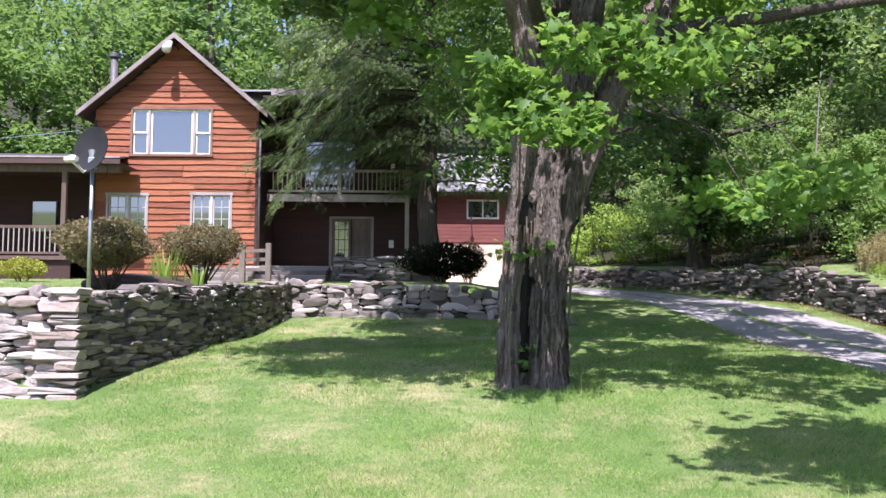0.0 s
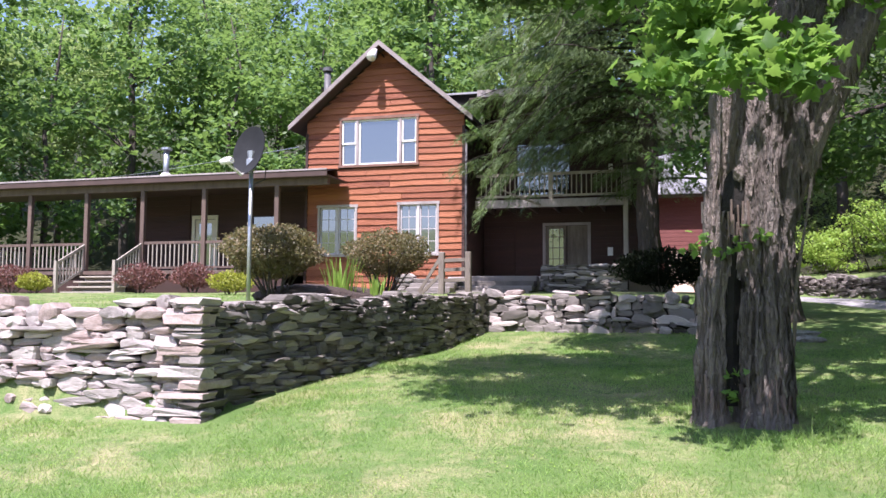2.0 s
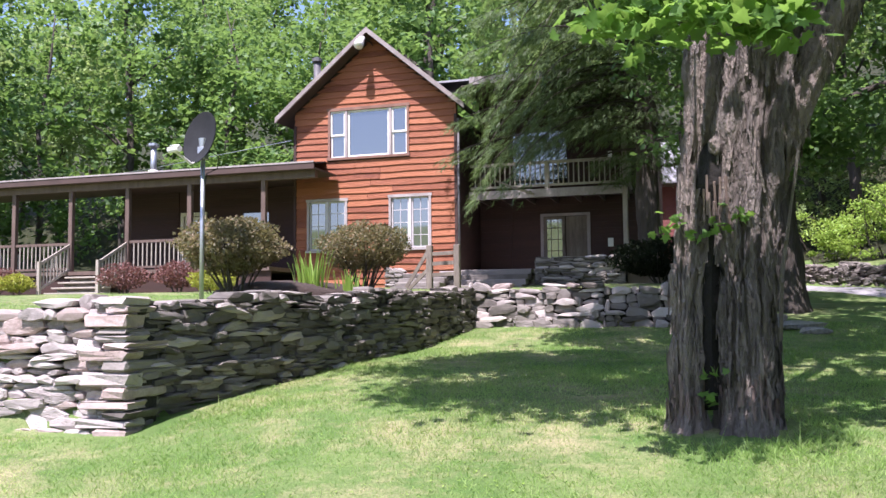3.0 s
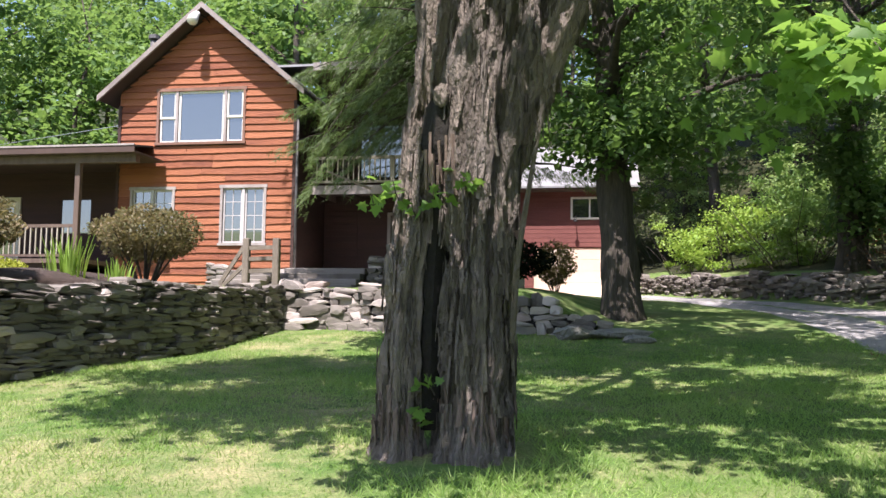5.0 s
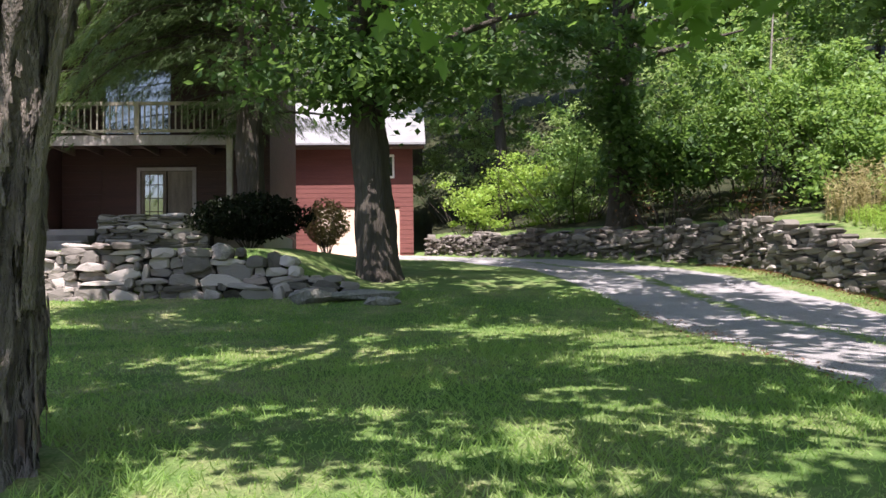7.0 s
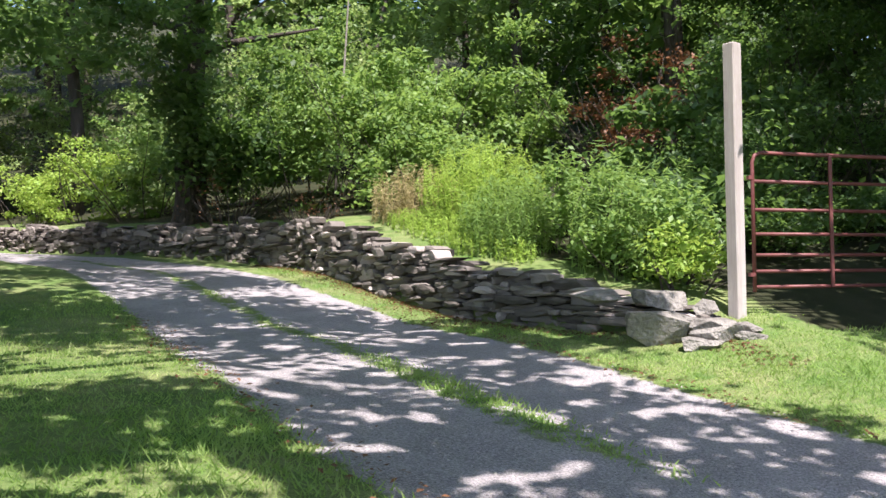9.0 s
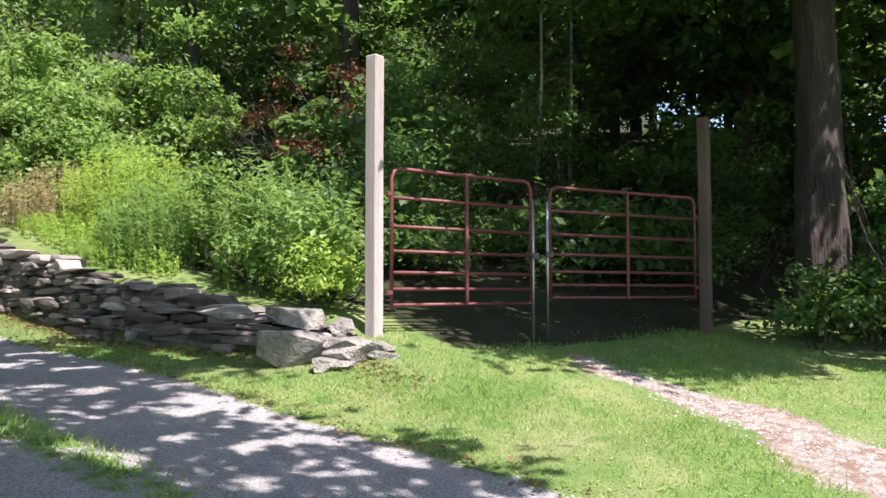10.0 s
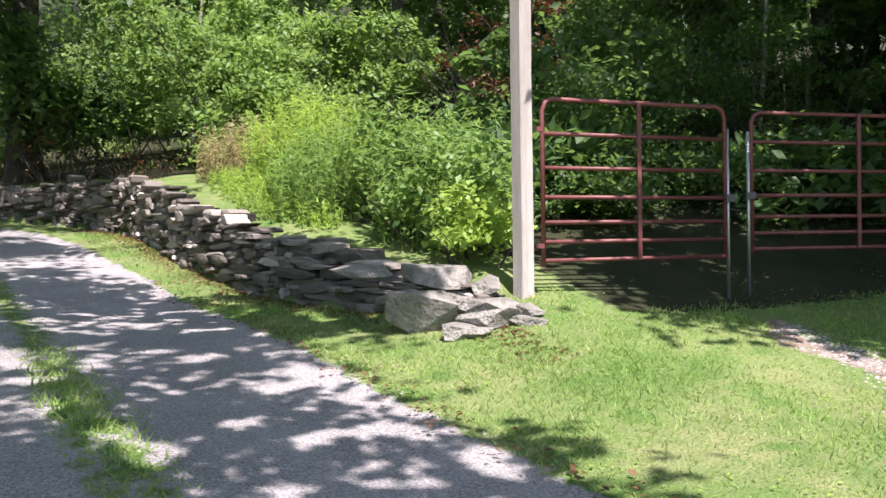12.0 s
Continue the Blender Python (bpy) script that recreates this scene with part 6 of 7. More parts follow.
# ---- woods ----
def wood_tree(name, seed, height, r, crown_c, crown_r, n, mat, size, label, clumps=60, bark=None):
    """A forest tree at the origin, to be copied."""
    rng, pr = np.random.default_rng(seed), random.Random(seed)
    t = thing(name, (0, 0, 0), label, "tree", "woodland trees")
    pts = [(pr.uniform(-0.15, 0.15) * i, pr.uniform(-0.15, 0.15) * i, -0.8 + (height + 0.8) * i / 5) for i in range(6)]
    part("trunk", tube_bm(pts, [r, r * 0.85, r * 0.7, r * 0.55, r * 0.35, r * 0.12], 10, 0.2, seed), bark or M_BARK_DARK, t, smooth_faces=True)
    for i in range(5):
        a = i * 2.4
        path = limb_path(pr, pts[2 + i % 3], (math.cos(a), math.sin(a), 0.7), crown_r[0] * 0.8, 4, 0.0)
        part("limb", tube_bm(path, [r * 0.3, r * 0.24, r * 0.17, r * 0.1, r * 0.04], 5), bark or M_BARK_DARK, t)
    leaves("crown", clump_points(rng, n, crown_c, crown_r, clumps, 0.52, 0.35), size, mat, t, rng, OVAL, OVAL_T, 0.7)
    return t


# paler copy for hillside and bank, with the sun painted into the green
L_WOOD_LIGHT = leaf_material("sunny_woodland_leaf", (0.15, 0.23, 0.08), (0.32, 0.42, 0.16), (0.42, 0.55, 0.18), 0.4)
M_BIRCH = material("pale_birch_bark", (0.2, 0.18, 0.16), (0.34, 0.31, 0.28), 2, (0.07, 0.06, 0.05), 8, 0.8, 0.3, 0.01, (1, 1, 4))

kinds = [
    wood_tree("ash_tree", 101, 17, 0.24, (0, 0, 10.5), (4.6, 4.6, 6.8), 4700, L_WOOD_LIGHT, 0.42, "tall broadleaf tree of the wooded hillside", 70),
    wood_tree("cherry_tree", 102, 15, 0.2, (0, 0, 9), (4.0, 4.0, 6.4), 4300, L_WOOD, 0.40, "leafy broadleaf tree of the wooded hillside", 60),
    wood_tree("oak_tree", 103, 19, 0.3, (0, 0, 11.5), (5.2, 5.2, 7.6), 5300, L_WOOD, 0.44, "large broadleaf tree of the wooded hillside", 80),
    wood_tree("beech_tree", 104, 16, 0.22, (0, 0, 8.5), (4.4, 4.4, 7.4), 5000, L_WOOD_DEEP, 0.40, "dark dense tree of the wooded hillside", 60),
]


def plant_woods():
    rng = random.Random(77)
    spots = []

    def try_spot(x, y, gap, k):
        if all((x - a) ** 2 + (y - b) ** 2 > gap * gap for a, b, _ in spots):
            spots.append((x, y, k))

    # hillside behind the house, out of the porch and round the garage
    for i in range(900):
        x, y = rng.uniform(-54, 18), rng.uniform(44, 74)
        if not (-9 < x < 5.5 and y < 54) and not (x > -14 and y < 41):
            if abs(x / y + 0.64) < 0.035 and y > 40:
                continue
            try_spot(x, y, 5.6, rng.choice((0, 0, 1, 2)))
    for i in range(120):
        x, y = rng.uniform(-50, -28), rng.uniform(30, 46)
        try_spot(x, y, 5.4, rng.choice((0, 1, 2, 3)))
    # the wood beyond the wall and the gate
    for i in range(1100):
        x, y = rng.uniform(11, 58), rng.uniform(2, 58)
        d = x - float(right_wall_x(y))
        if d > 4.5 + 2.5 * (y < 24) + 5.0 * (17 < y < 34) and (x > 19.5 or y > 18) and (x - 19.6) ** 2 + (y - 13.2) ** 2 > 9:
            if x < 22.5 and y < 16 or 7 < x < 16.5 and 30 < y < 43:
                continue
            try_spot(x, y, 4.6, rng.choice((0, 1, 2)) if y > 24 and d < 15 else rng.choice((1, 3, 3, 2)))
    used = set()
    for x, y, k in spots:
        m = pose(x, y, gz(x, y), 0, 0, rng.uniform(0, 360))
        if k not in used:
            kinds[k].matrix_world = m
            used.add(k)
        else:
            c = copy_thing(kinds[k], m)
            c.scale = (rng.uniform(0.85, 1.15),) * 3
    return len(spots)


plant_woods()

# slender pale trunks in the wood behind the gate
for i, (x, y, h, lean) in enumerate(((19.6, 18.8, 7.0, 0.25), (22.5, 20.0, 8.0, 0.1), (12.9, 30.5, 7.5, 0.3))):
    pr = random.Random(200 + i)
    z = gz(x, y)
    t = thing("sapling", (x, y, z), "slender pale-barked sapling in the shaded wood", "tree", "pale saplings")
    path = [(lean * k / 5 * h * 0.3 + pr.uniform(-0.05, 0.05), pr.uniform(-0.05, 0.05), -0.1 + h * k / 5) for k in range(6)]
    part("trunk", tube_bm(path, [0.042, 0.04, 0.036, 0.03, 0.022, 0.012], 7), M_BIRCH, t, smooth_faces=True)
    for k in range(4):
        a = pr.uniform(0, 6.28)
        p = limb_path(pr, path[2 + k % 3], (math.cos(a), math.sin(a), 0.6), 0.7, 4, 0.1, 0.4)
        part("twig", tube_bm(p, [0.012, 0.009, 0.007, 0.005, 0.003], 5), M_BIRCH, t)


# ---- bank: weeds, brambles, brush ----
def build_thicket(name, x, y, rx, ry, h, n, mat, size, label, seed, clumps=30, stems=8, lift=0.0, tilt=0.8):
    """An unclipped shrub or bramble patch with clumps and gaps."""
    rng, pr = np.random.default_rng(seed), random.Random(seed)
    z = gz(x, y) + lift
    t = thing(name, (x, y, z), label, "shrub")
    for i in range(stems):
        a = pr.uniform(0, 6.28)
        p = limb_path(pr, (math.cos(a) * rx * 0.4, math.sin(a) * ry * 0.4, -0.2 - lift), (math.cos(a) * 0.5, math.sin(a) * 0.5, 1), h * 0.85 + lift, 5, 0.05, 0.2)
        part("cane", tube_bm(p, [0.018, 0.016, 0.013, 0.01, 0.007, 0.004], 5), M_BARK_DARK, t)
    pts = clump_points(rng, n, (0, 0, h * 0.48), (rx, ry, h * 0.5), clumps, 0.16 * max(rx, ry) ** 0.5, 0.2)
    g = ground_height(pts[:, 0] + x, pts[:, 1] + y) - z
    pts[:, 2] = np.maximum(pts[:, 2], g + 0.05)
    leaves("foliage", pts, size, mat, t, rng, OVAL, OVAL_T, tilt)
    return t


def build_weeds(name, x, y, rx, ry, h, stems, mat, label, seed, blade=0.09, per=16):
    """A stand of upright weeds: leaves up each stem."""
    rng = np.random.default_rng(seed)
    z = gz(x, y)
    t = thing(name, (x, y, z), label, "weeds")
    a, r = rng.uniform(0, 6.28, stems), np.sqrt(rng.uniform(0, 1, stems))
    bx, by = r * np.cos(a) * rx, r * np.sin(a) * ry
    hh = h * (1 - 0.35 * r ** 2) * rng.uniform(0.75, 1.1, stems)
    g = ground_height(bx + x, by + y) - z
    lean = rng.normal(0, 0.1, (stems, 2))
    f = rng.uniform(0.08, 1, (stems, per))
    cx = bx[:, None] + lean[:, :1] * f * hh[:, None]
    cy = by[:, None] + lean[:, 1:] * f * hh[:, None]
    cz = g[:, None] + f * hh[:, None]
    pts = np.stack([cx, cy, cz], -1).reshape(-1, 3)
    n = len(pts)
    az = rng.uniform(0, 6.28, n)
    el = rng.uniform(-0.3, 0.75, n)
    fwd = np.stack([np.cos(az) * np.cos(el), np.sin(az) * np.cos(el), np.sin(el)], -1)
    right = np.stack([-np.sin(az), np.cos(az), np.zeros(n)], -1)
    fr = np.stack([right, fwd, np.cross(right, fwd)], -1)
    s = rng.uniform(0.7, 1.3, n) * blade
    link("leafage", scatter_mesh("leafage", pts, np.stack([s * 0.5, s * 1.6, s], 1), OVAL, OVAL_T, rng, frames=fr), mat, t)
    v = np.stack([bx, by, g], -1)
    top = np.stack([bx + lean[:, 0] * hh, by + lean[:, 1] * hh, g + hh], -1)
    up = top - v
    ln = np.linalg.norm(up, axis=1)
    up /= ln[:, None]
    rt = np.cross(up, rng.normal(size=(stems, 3)))
    rt /= np.linalg.norm(rt, axis=1)[:, None]
    fr = np.stack([rt, np.cross(up, rt), up], -1)
    tagged(link("stalk_mass", scatter_mesh("stalk_mass", v, np.stack([np.full(stems, 0.012)] * 2 + [ln], 1), BLADE, BLADE_T, rng, frames=fr), mat, t), kind="stuff")
    return t


L_STRAW = leaf_material("straw_dry_grass", (0.32, 0.27, 0.13), (0.46, 0.4, 0.22), (0.4, 0.35, 0.15), 0.3)
build_weeds("goldenrod_stand", 12.6, 21.6, 0.95, 1.5, 1.5, 420, L_WEED, "tall bright green goldenrod on the bank", 301)
build_weeds("goldenrod_stand", 12.0, 19.6, 0.7, 0.9, 1.2, 220, L_BRAMBLE, "green nettles and goldenrod behind the wall", 302)
build_weeds("nettle_stand", 12.35, 17.3, 0.6, 0.9, 1.75, 110, L_BRAMBLE, "leggy upright nettles with pale tips beside the brambles", 305, 0.11, 18)
build_weeds("dry_grass_stand", 12.2, 23.6, 0.9, 0.9, 1.1, 260, L_STRAW, "straw-coloured dry grass on the bank", 303, 0.08, 10)
build_weeds("grass_verge", 11.6, 20.8, 0.5, 2.5, 0.4, 420, L_WEED, "short bright grass along the wall top", 304, 0.07, 8)
build_thicket("bramble_patch", 12.25, 16.6, 0.66, 1.0, 1.2, 3000, L_BRAMBLE, 0.1, "bright green bramble patch beside the gate post", 311, 34)
build_thicket("bramble_patch", 12.6, 18.3, 0.75, 0.9, 1.6, 2600, L_BRAMBLE, 0.095, "leggy bramble with pale tips above the wall", 312, 30)
build_thicket("bramble_patch", 11.95, 15.75, 0.45, 0.5, 0.75, 1200, L_WEED, 0.09, "low yellow-green bramble leaves at the post's foot", 313, 14)
build_thicket("elder_bush", 13.4, 25.8, 1.8, 1.6, 2.6, 5000, L_BRAMBLE, 0.14, "sunlit leafy elder bush on the bank", 314, 40)
build_thicket("elder_bush", 15.0, 29.5, 2.6, 2.2, 4.4, 7500, L_BRAMBLE, 0.17, "tall sunlit shrub mass on the bank", 315, 50)
build_thicket("elder_bush", 18.0, 31.0, 2.6, 2.4, 4.6, 7500, L_BRAMBLE, 0.17, "tall sunlit shrub mass on the bank", 316, 50)
build_thicket("elder_bush", 13.6, 28.2, 1.8, 1.6, 4.6, 5500, L_BRAMBLE, 0.16, "tall sunlit shrub mass on the bank", 324, 40)
build_thicket("elder_bush", 16.4, 27.2, 1.8, 1.6, 4.4, 5500, L_BRAMBLE, 0.16, "tall sunlit shrub mass on the bank", 325, 40)
build_thicket("elder_bush", 13.2, 33.2, 2.2, 1.8, 6.4, 7000, L_BRAMBLE, 0.18, "tall sunlit shrub mass on the bank", 326, 46)
build_thicket("elder_bush", 11.7, 30.6, 1.6, 1.4, 4.8, 5000, L_BRAMBLE, 0.15, "vine-hung sunlit shrub behind the wall", 317, 36)
build_thicket("elder_bush", 7.2, 37.5, 1.9, 1.6, 2.9, 5000, L_WEED, 0.14, "bright yellow-green shrub beyond the drive", 318, 40)
build_thicket("elder_bush", 8.6, 35.2, 1.7, 1.5, 3.8, 5000, L_BRAMBLE, 0.14, "pale green shrub with dead twigs beyond the drive", 319, 40, 22)
build_thicket("elder_bush", 5.6, 40.0, 1.2, 1.4, 2.2, 3000, L_WEED, 0.13, "bright yellow-green shrub beside the garage", 320, 26)
build_thicket("understorey_bush", 18.5, 11.2, 1.0, 0.9, 3.8, 4200, L_WOOD, 0.1, "tall leafy shrub at the wood's sunny edge", 327, 36)
build_thicket("understorey_bush", 19.2, 11.2, 1.6, 1.4, 1.9, 5000, L_WOOD, 0.13, "shade-edge shrub beside the gate tree", 321, 36)
build_thicket("understorey_bush", 17.9, 12.4, 1.1, 0.9, 1.0, 2600, L_WOOD_DEEP, 0.12, "low dark shrub at the foot of the gate post", 322, 22)
build_thicket("understorey_bush", 22.0, 10.6, 2.2, 2.0, 3.4, 6500, L_WOOD, 0.16, "leafy understorey shrub at the wood's edge", 323, 40)
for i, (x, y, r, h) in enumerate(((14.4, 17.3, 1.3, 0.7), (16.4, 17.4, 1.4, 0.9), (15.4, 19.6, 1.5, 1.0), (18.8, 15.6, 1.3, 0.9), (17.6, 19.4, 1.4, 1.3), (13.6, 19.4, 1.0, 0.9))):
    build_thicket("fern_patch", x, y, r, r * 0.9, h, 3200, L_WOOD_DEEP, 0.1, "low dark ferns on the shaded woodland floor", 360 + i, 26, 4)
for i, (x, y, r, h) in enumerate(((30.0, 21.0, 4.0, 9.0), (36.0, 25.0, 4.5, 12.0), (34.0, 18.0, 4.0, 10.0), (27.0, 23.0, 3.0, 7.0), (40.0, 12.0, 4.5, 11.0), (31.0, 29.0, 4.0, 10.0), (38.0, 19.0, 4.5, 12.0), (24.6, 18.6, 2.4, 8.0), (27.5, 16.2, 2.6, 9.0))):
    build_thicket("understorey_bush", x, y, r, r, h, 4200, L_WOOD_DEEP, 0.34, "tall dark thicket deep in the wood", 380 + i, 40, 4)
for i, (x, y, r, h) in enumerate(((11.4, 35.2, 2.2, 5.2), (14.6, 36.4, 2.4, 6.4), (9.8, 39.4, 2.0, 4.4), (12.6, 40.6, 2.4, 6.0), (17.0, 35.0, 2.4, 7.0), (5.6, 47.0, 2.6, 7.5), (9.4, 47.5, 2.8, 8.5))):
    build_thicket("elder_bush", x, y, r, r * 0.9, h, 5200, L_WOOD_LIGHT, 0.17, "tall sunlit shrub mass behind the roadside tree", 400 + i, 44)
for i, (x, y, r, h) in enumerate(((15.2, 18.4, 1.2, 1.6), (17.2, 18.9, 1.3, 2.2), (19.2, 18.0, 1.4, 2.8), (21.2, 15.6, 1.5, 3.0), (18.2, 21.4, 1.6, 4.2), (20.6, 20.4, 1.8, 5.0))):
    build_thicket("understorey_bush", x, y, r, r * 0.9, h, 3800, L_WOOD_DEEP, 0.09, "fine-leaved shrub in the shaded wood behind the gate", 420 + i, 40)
build_thicket("dead_brush", 18.6, 24.6, 2.0, 1.6, 2.8, 2600, L_DEAD, 0.13, "rust-brown dead conifer brush in the shade", 331, 30, 40, 0.4)
build_thicket("dead_brush", 10.9, 26.3, 0.9, 1.1, 0.7, 260, L_DEAD, 0.06, "heap of bare brown cut branches on the wall", 332, 16, 46)
build_thicket("dead_brush", 9.9, 29.6, 0.9, 1.4, 1.5, 500, L_DEAD, 0.07, "dry vine tangle hanging over the wall", 333, 20, 40)
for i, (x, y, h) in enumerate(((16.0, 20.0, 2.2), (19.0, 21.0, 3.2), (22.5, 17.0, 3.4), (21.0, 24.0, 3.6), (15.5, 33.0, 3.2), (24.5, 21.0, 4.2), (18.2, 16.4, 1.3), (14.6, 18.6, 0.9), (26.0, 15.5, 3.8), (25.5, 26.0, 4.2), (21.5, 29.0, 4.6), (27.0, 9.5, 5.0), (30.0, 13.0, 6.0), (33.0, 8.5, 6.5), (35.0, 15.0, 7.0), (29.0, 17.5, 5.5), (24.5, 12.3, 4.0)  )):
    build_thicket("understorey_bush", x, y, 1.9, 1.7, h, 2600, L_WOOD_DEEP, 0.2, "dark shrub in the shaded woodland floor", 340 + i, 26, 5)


# ---- grass ----
def build_grass():
    """Mown blades over the near lawn, longer at the wall's foot and by the drive."""
    rng = np.random.default_rng(5)
    P = []
    for x0, x1, y0, y1, dens in ((-8, 10, 1.5, 11, 1300), (-4, 6.5, 3.0, 9, 2000), (-4.5, 8.5, 11, 16, 1300), (-4.2, 8, 16, 22, 600), (8, 17, 5, 15.0, 1300), (9.6, 11.2, 13.5, 26, 700), (6.8, 9.6, 10, 22, 260), (-12, -4.5, 11, 26, 120)):
        n = int((x1 - x0) * (y1 - y0) * dens)
        P.append(np.stack([rng.uniform(x0, x1, n), rng.uniform(y0, y1, n)], 1))
    P = np.concatenate(P)
    X, Y = P[:, 0], P[:, 1]
    grav = drive_band(X, Y)
    wm = np.interp(Y, [4, 8, 10, 12.5, 14.0], [11.0, 11.8, 12.3, 13.2, 13.7])
    ww = np.interp(Y, [6, 10, 12.5, 14], [1.2, 0.75, 0.25, 0.15])
    patch = np.sin(X * 1.9 + 1.3 * np.sin(Y * 0.8)) * np.sin(Y * 1.6 + X * 0.5)
    keep = (grav < rng.uniform(0.05, 0.75, len(X))) & ((np.abs(X - wm) > ww) | (Y > 14)) & (np.hypot((X + 5.75) / 1.1, (Y - 18.0) / 3.0) > 1.0) & (np.hypot(X - 1.25, Y - 11.35) > 0.55) & (rng.uniform(0, 1, len(X)) < 0.75 + 0.25 * patch)
    wallx = right_wall_x(Y)
    keep &= ~((Y > 13.9 + rng.uniform(-0.5, 0.5, len(X))) & (X > 12.3))
    keep &= ~((Y > 14.9) & (X > wallx - 0.05)) & ~((X < -4.3) & (X > -4.9) & (Y > 10.9)) & ~((X < -4.5) & (np.abs(Y - 11.1) < 0.35))
    X, Y, patch = X[keep], Y[keep], patch[keep]
    n = len(X)
    Z = ground_height(X, Y)
    h = rng.uniform(0.022, 0.062, n) * (1 + 0.4 * patch)
    h = h * np.where(np.hypot(X - 1.25, Y - 11.35) < 1.0, 1.7, 1.0)
    h = h * (1 + 0.4 * np.exp(-((X - 3.2) / 3.6) ** 2 - ((Y - 9.5) / 2.8) ** 2))
    tall = rng.uniform(0, 1, n) < 0.01
    h = np.where(tall, h * 2.2, h)
    az = rng.uniform(0, 6.28, n)
    lean = rng.normal(0, 0.9, (n, 2))
    up = np.stack([lean[:, 0], lean[:, 1], np.ones(n)], -1)
    up /= np.linalg.norm(up, axis=1)[:, None]
    rt = np.stack([np.cos(az), np.sin(az), np.zeros(n)], -1)
    rt -= up * np.sum(rt * up, 1)[:, None]
    rt /= np.linalg.norm(rt, axis=1)[:, None]
    fr = np.stack([rt, np.cross(up, rt), up], -1)
    dist = np.clip(np.hypot(X - 2, Y - 2) / 8, 0.8, 1.4)
    mesh = scatter_mesh("lawn_grass", np.stack([X, Y, Z - 0.005], -1), np.stack([0.0085 * dist, np.full(n, 0.014), h * (0.9 + 0.2 * dist)], 1), BLADE, BLADE_T, rng, frames=fr)
    tagged(link("lawn_grass", mesh, L_GRASS), "short mown lawn grass with pale dry blades", "grass", kind="stuff")


build_grass()


def build_clover():
    """Low broad leaves among the grass by the drive and the gate."""
    rng = np.random.default_rng(8)
    n = 7000
    X, Y = rng.uniform(9.8, 17, n), rng.uniform(6, 15, n)
    k = np.sin(X * 2.7 + np.sin(Y * 1.9)) * np.sin(Y * 2.2) + rng.normal(0, 0.35, n) > 0.25
    m = 9000
    X2, Y2 = rng.uniform(-6, 6, m), rng.uniform(2.5, 11, m)
    k2 = np.sin(X2 * 1.7 + np.sin(Y2 * 2.3)) * np.sin(Y2 * 1.8) + rng.normal(0, 0.35, m) > 0.45
    X, Y = np.concatenate([X[k], X2[k2]]), np.concatenate([Y[k], Y2[k2]])
    wm = np.interp(Y, [4, 8, 10, 12.5, 14.0], [11.0, 11.8, 12.3, 13.2, 13.7])
    ok = (drive_band(X, Y) < 0.3) & ((np.abs(X - wm) > 0.6) | (X < 9))
    X, Y = X[ok], Y[ok]
    pts = np.stack([X, Y, ground_height(X, Y) + rng.uniform(0.012, 0.025, len(X))], -1)
    mesh = scatter_mesh("clover", pts, rng.uniform(0.018, 0.036, len(X)), OVAL, OVAL_T, rng, 0.3)
    tagged(link("clover", mesh, L_WEED), "small broad clover and plantain leaves in the lawn", "weeds", kind="stuff")


build_clover()


PEBBLE = np.array([(0.5, 0, 0), (0.1, 0.45, 0.05), (-0.5, 0.1, 0), (-0.1, -0.45, 0), (0.05, 0, 0.35)])
PEBBLE_T = [(0, 1, 4), (1, 2, 4), (2, 3, 4), (3, 0, 4)]


def build_pebbles():
    """Washed-out gravel below the gate and loose stones on the drive."""
    rng = np.random.default_rng(10)
    n = 3800
    Y = rng.uniform(5, 13.4, n)
    X = np.interp(Y, [4, 8, 10, 12.5, 14.0], [11.0, 11.8, 12.3, 13.2, 13.7]) + rng.normal(0, 0.42, n) * np.interp(Y, [6, 10, 12.5, 14], [1.3, 0.9, 0.3, 0.2])
    m = 5200
    Y2 = rng.uniform(6, 18, m)
    X2 = np.interp(Y2, [-40, 8, 14, 20], [9.0, 8.6, 8.3, 8.2]) + rng.uniform(-1.8, 1.8, m)
    X, Y = np.concatenate([X, X2]), np.concatenate([Y, Y2])
    pts = np.stack([X, Y, ground_height(X, Y) - 0.035 * drive_band(X, Y)], -1)
    size = np.concatenate([rng.uniform(0.012, 0.038, n), rng.uniform(0.01, 0.028, m)])
    mesh = scatter_mesh("pebbles", pts, size, PEBBLE, PEBBLE_T, rng, 0.25)
    tagged(link("pebbles", mesh, M_PEBBLE), "pale washed pebbles on path and drive", "gravel", kind="stuff")


M_PEBBLE = material("pale_pebble", (0.2, 0.185, 0.18), (0.33, 0.305, 0.295), 5, (0.16, 0.145, 0.14), 30, 0.9, 0.2, 0.004, vary=(0.4, 0.365, 0.35), island=True)
build_pebbles()


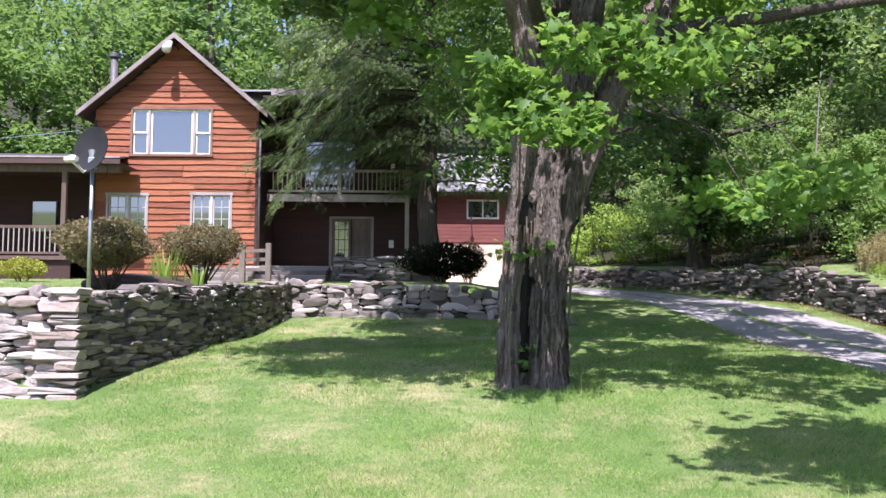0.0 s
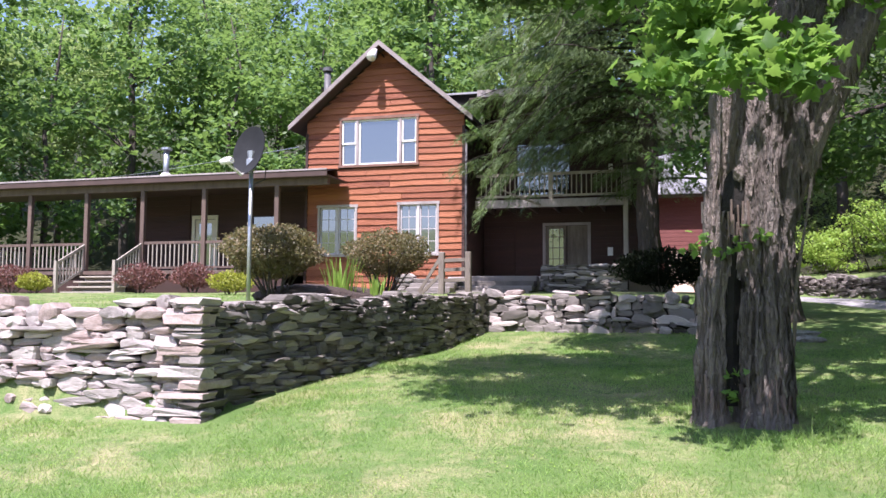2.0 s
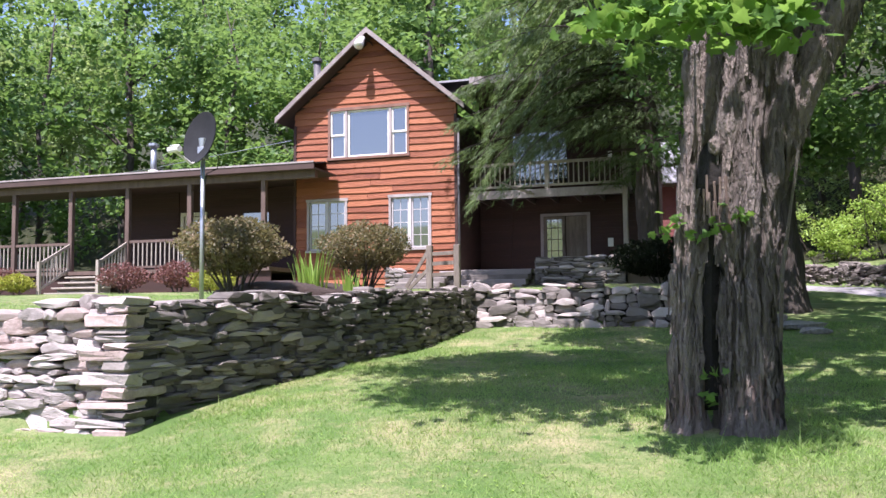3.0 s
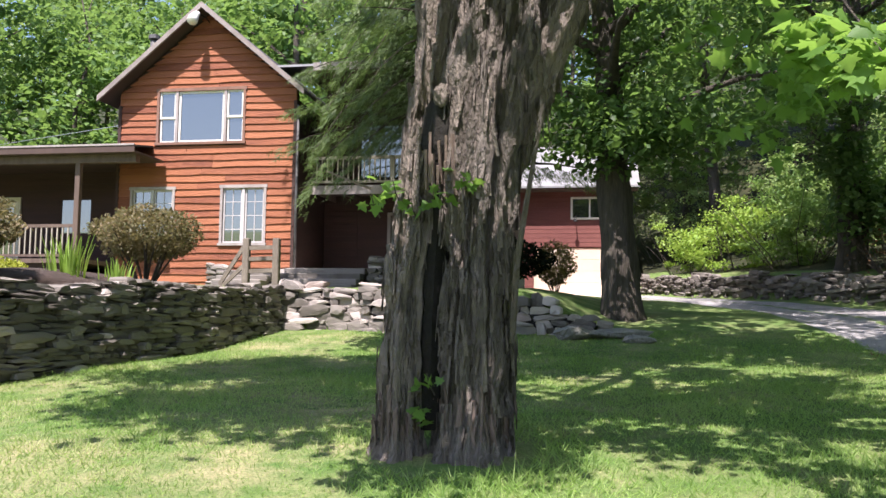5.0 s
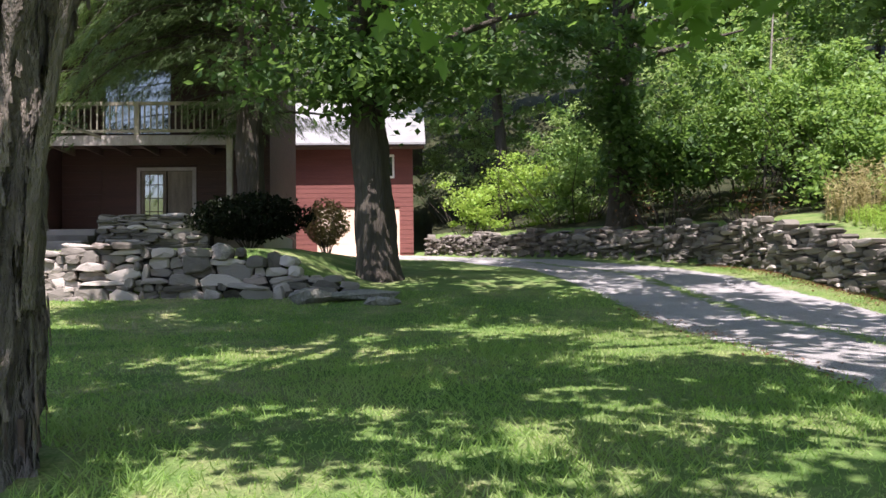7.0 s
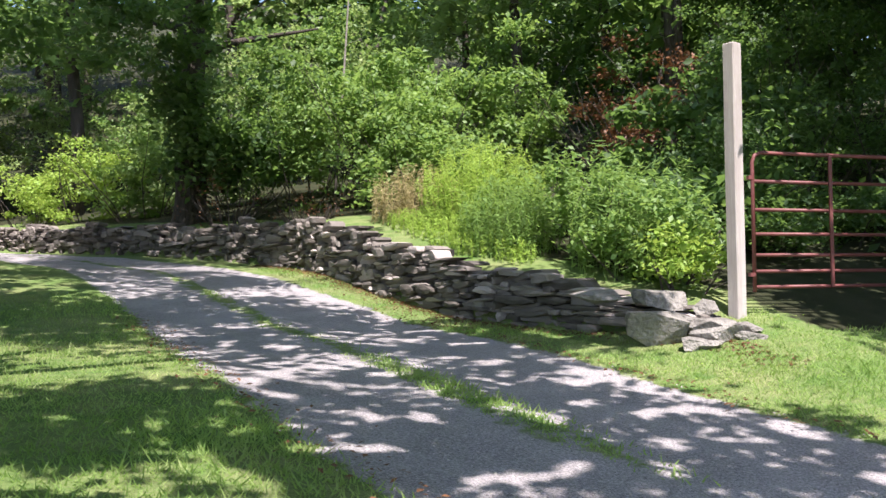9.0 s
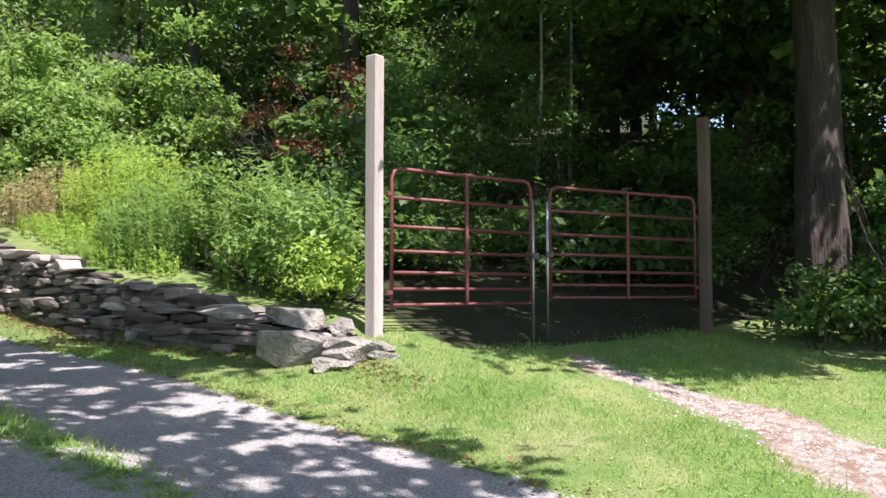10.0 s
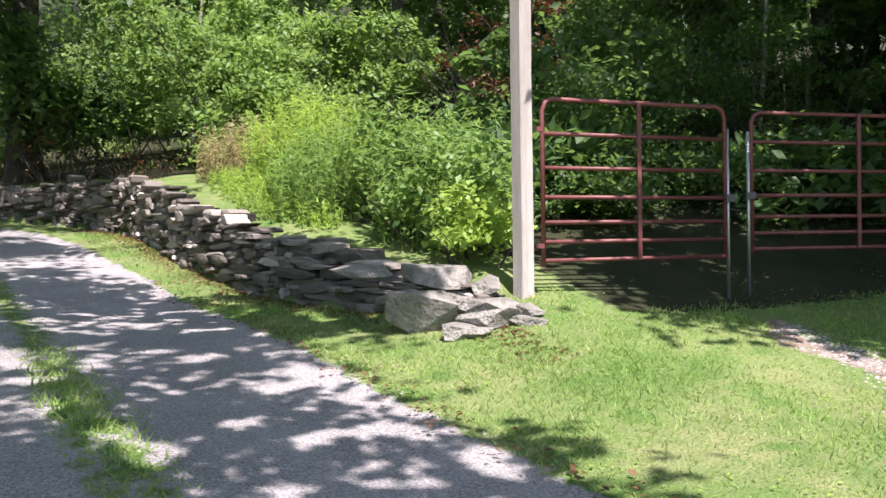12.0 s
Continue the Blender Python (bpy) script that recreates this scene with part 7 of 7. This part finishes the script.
def build_litter():
    """Dry leaves along the foot of the roadside wall and the edge of the drive."""
    rng = np.random.default_rng(9)
    n = 2600
    Y = rng.uniform(13.5, 27, n)
    X = right_wall_x(Y) - np.abs(rng.normal(0.05, 0.22, n))
    m = 1500
    Y2 = rng.uniform(5, 20, m)
    side = rng.choice((-1, 1), m)
    X2 = np.interp(Y2, [-40, 8, 14, 20], [9.0, 8.6, 8.3, 8.2]) + side * (1.7 + rng.normal(0, 0.14, m))
    X, Y = np.concatenate([X, X2]), np.concatenate([Y, Y2])
    pts = np.stack([X, Y, base_height(X, Y) + 0.02 + rng.uniform(0, 0.015, len(X))], -1)
    pts[:, 2] = np.maximum(pts[:, 2], ground_height(X, Y) * (X < right_wall_x(Y)) + 0.01)
    mesh = scatter_mesh("leaf_litter", pts, rng.uniform(0.025, 0.06, len(X)), OVAL, OVAL_T, rng, 0.35)
    tagged(link("leaf_litter", mesh, L_DEAD), "dry reddish-brown leaf litter along wall and drive", "leaf litter", kind="stuff")


build_litter()

# ---- pieces of walls, last ----
build_gable_planks()
dry_wall("terrace_wall_front", [(-11.5, 11.15), (TERRACE_X, TERRACE_Y)], terrace_top, "sunlit dry-laid fieldstone terrace wall", 1, lambda x, y: -x, 0.085, 0.36, foot=lawn_foot)
# side, inner, patio, step and roadside walls take the stone darkened for shade
dry_wall("terrace_wall_side", [(TERRACE_X, TERRACE_Y), (-3.75, INNER_Y)], terrace_top, "shaded dry-laid fieldstone terrace wall", 2, lambda x, y: y, 0.062, 0.36, foot=lawn_foot, stones=SHADE_STONES, rest_mat=M_SHADE_ISLAND)
dry_wall("terrace_wall_inner", [(-3.9, INNER_Y), (-1.0, INNER_Y - 0.05), (2.5, INNER_Y - 0.15)], inner_top, "low tumbled fieldstone wall ending in the lawn", 3, lambda x, y: abs(x), 0.12, 0.36, foot=lawn_foot, rough=1.6, stones=SHADE_STONES + STONES[:9], rest_mat=M_SHADE_ISLAND)
dry_wall("patio_wall", [(-3.3, 25.9), (-0.95, 25.9)], lambda x, y: 2.95, "stacked flat-stone wall before the patio", 4, lambda x, y: abs(x), 0.065, 0.4, stones=SHADE_STONES)
dry_wall("step_wall", [(-7.6, 26.1), (-5.7, 26.0)], lambda x, y: 2.35 + 0.25 * (-5.7 - x), "stacked flat stones beside the steps", 6, lambda x, y: abs(x), 0.065, 0.4, stones=SHADE_STONES)
dry_wall("roadside_wall", RIGHT_WALL[::-1], right_top, "old tumbled fieldstone wall along the drive", 5, lambda x, y: y, 0.078, 0.4, foot=lawn_foot, rough=1.35, stones=SHADE_STONES, rest_mat=M_SHADE_ISLAND)


# squared stones that bind the terrace corner
def build_corner_stones():
    rng = random.Random(23)
    wall = bpy.data.objects["terrace_wall_front"]
    inv = wall.matrix_world.inverted()
    z = lawn_foot(TERRACE_X, TERRACE_Y) - 0.1
    top = terrace_top(TERRACE_X, TERRACE_Y) + 0.03
    i = 0
    while z < top - 0.04:
        h = min(rng.uniform(0.06, 0.16), top - z)
        w, d = (rng.uniform(0.34, 0.58), rng.uniform(0.22, 0.34)) if i % 2 else (rng.uniform(0.22, 0.36), rng.uniform(0.4, 0.65))
        bm = box_bm(-w, 0.03, -0.05, d, 0.006, h - 0.006, min(0.022, h * 0.2))
        for v in bm.verts:
            v.co += Vector((rng.uniform(-0.03, 0.03), rng.uniform(-0.022, 0.022), rng.uniform(-0.011, 0.011)))
        mesh = bpy.data.meshes.new("stone")
        bm.to_mesh(mesh)
        bm.free()
        mesh.materials.append((M_STONE_WARM, M_STONE, M_STONE_SHADE, M_STONE_WARM)[i % 4])
        ob = new("stone", mesh)
        ob.parent = wall
        ob.matrix_basis = inv @ pose(TERRACE_X + 0.02 + rng.uniform(-0.02, 0.02), TERRACE_Y - 0.02, z, 0, 0, rng.uniform(-3, 3))
        z += h
        i += 1


build_corner_stones()
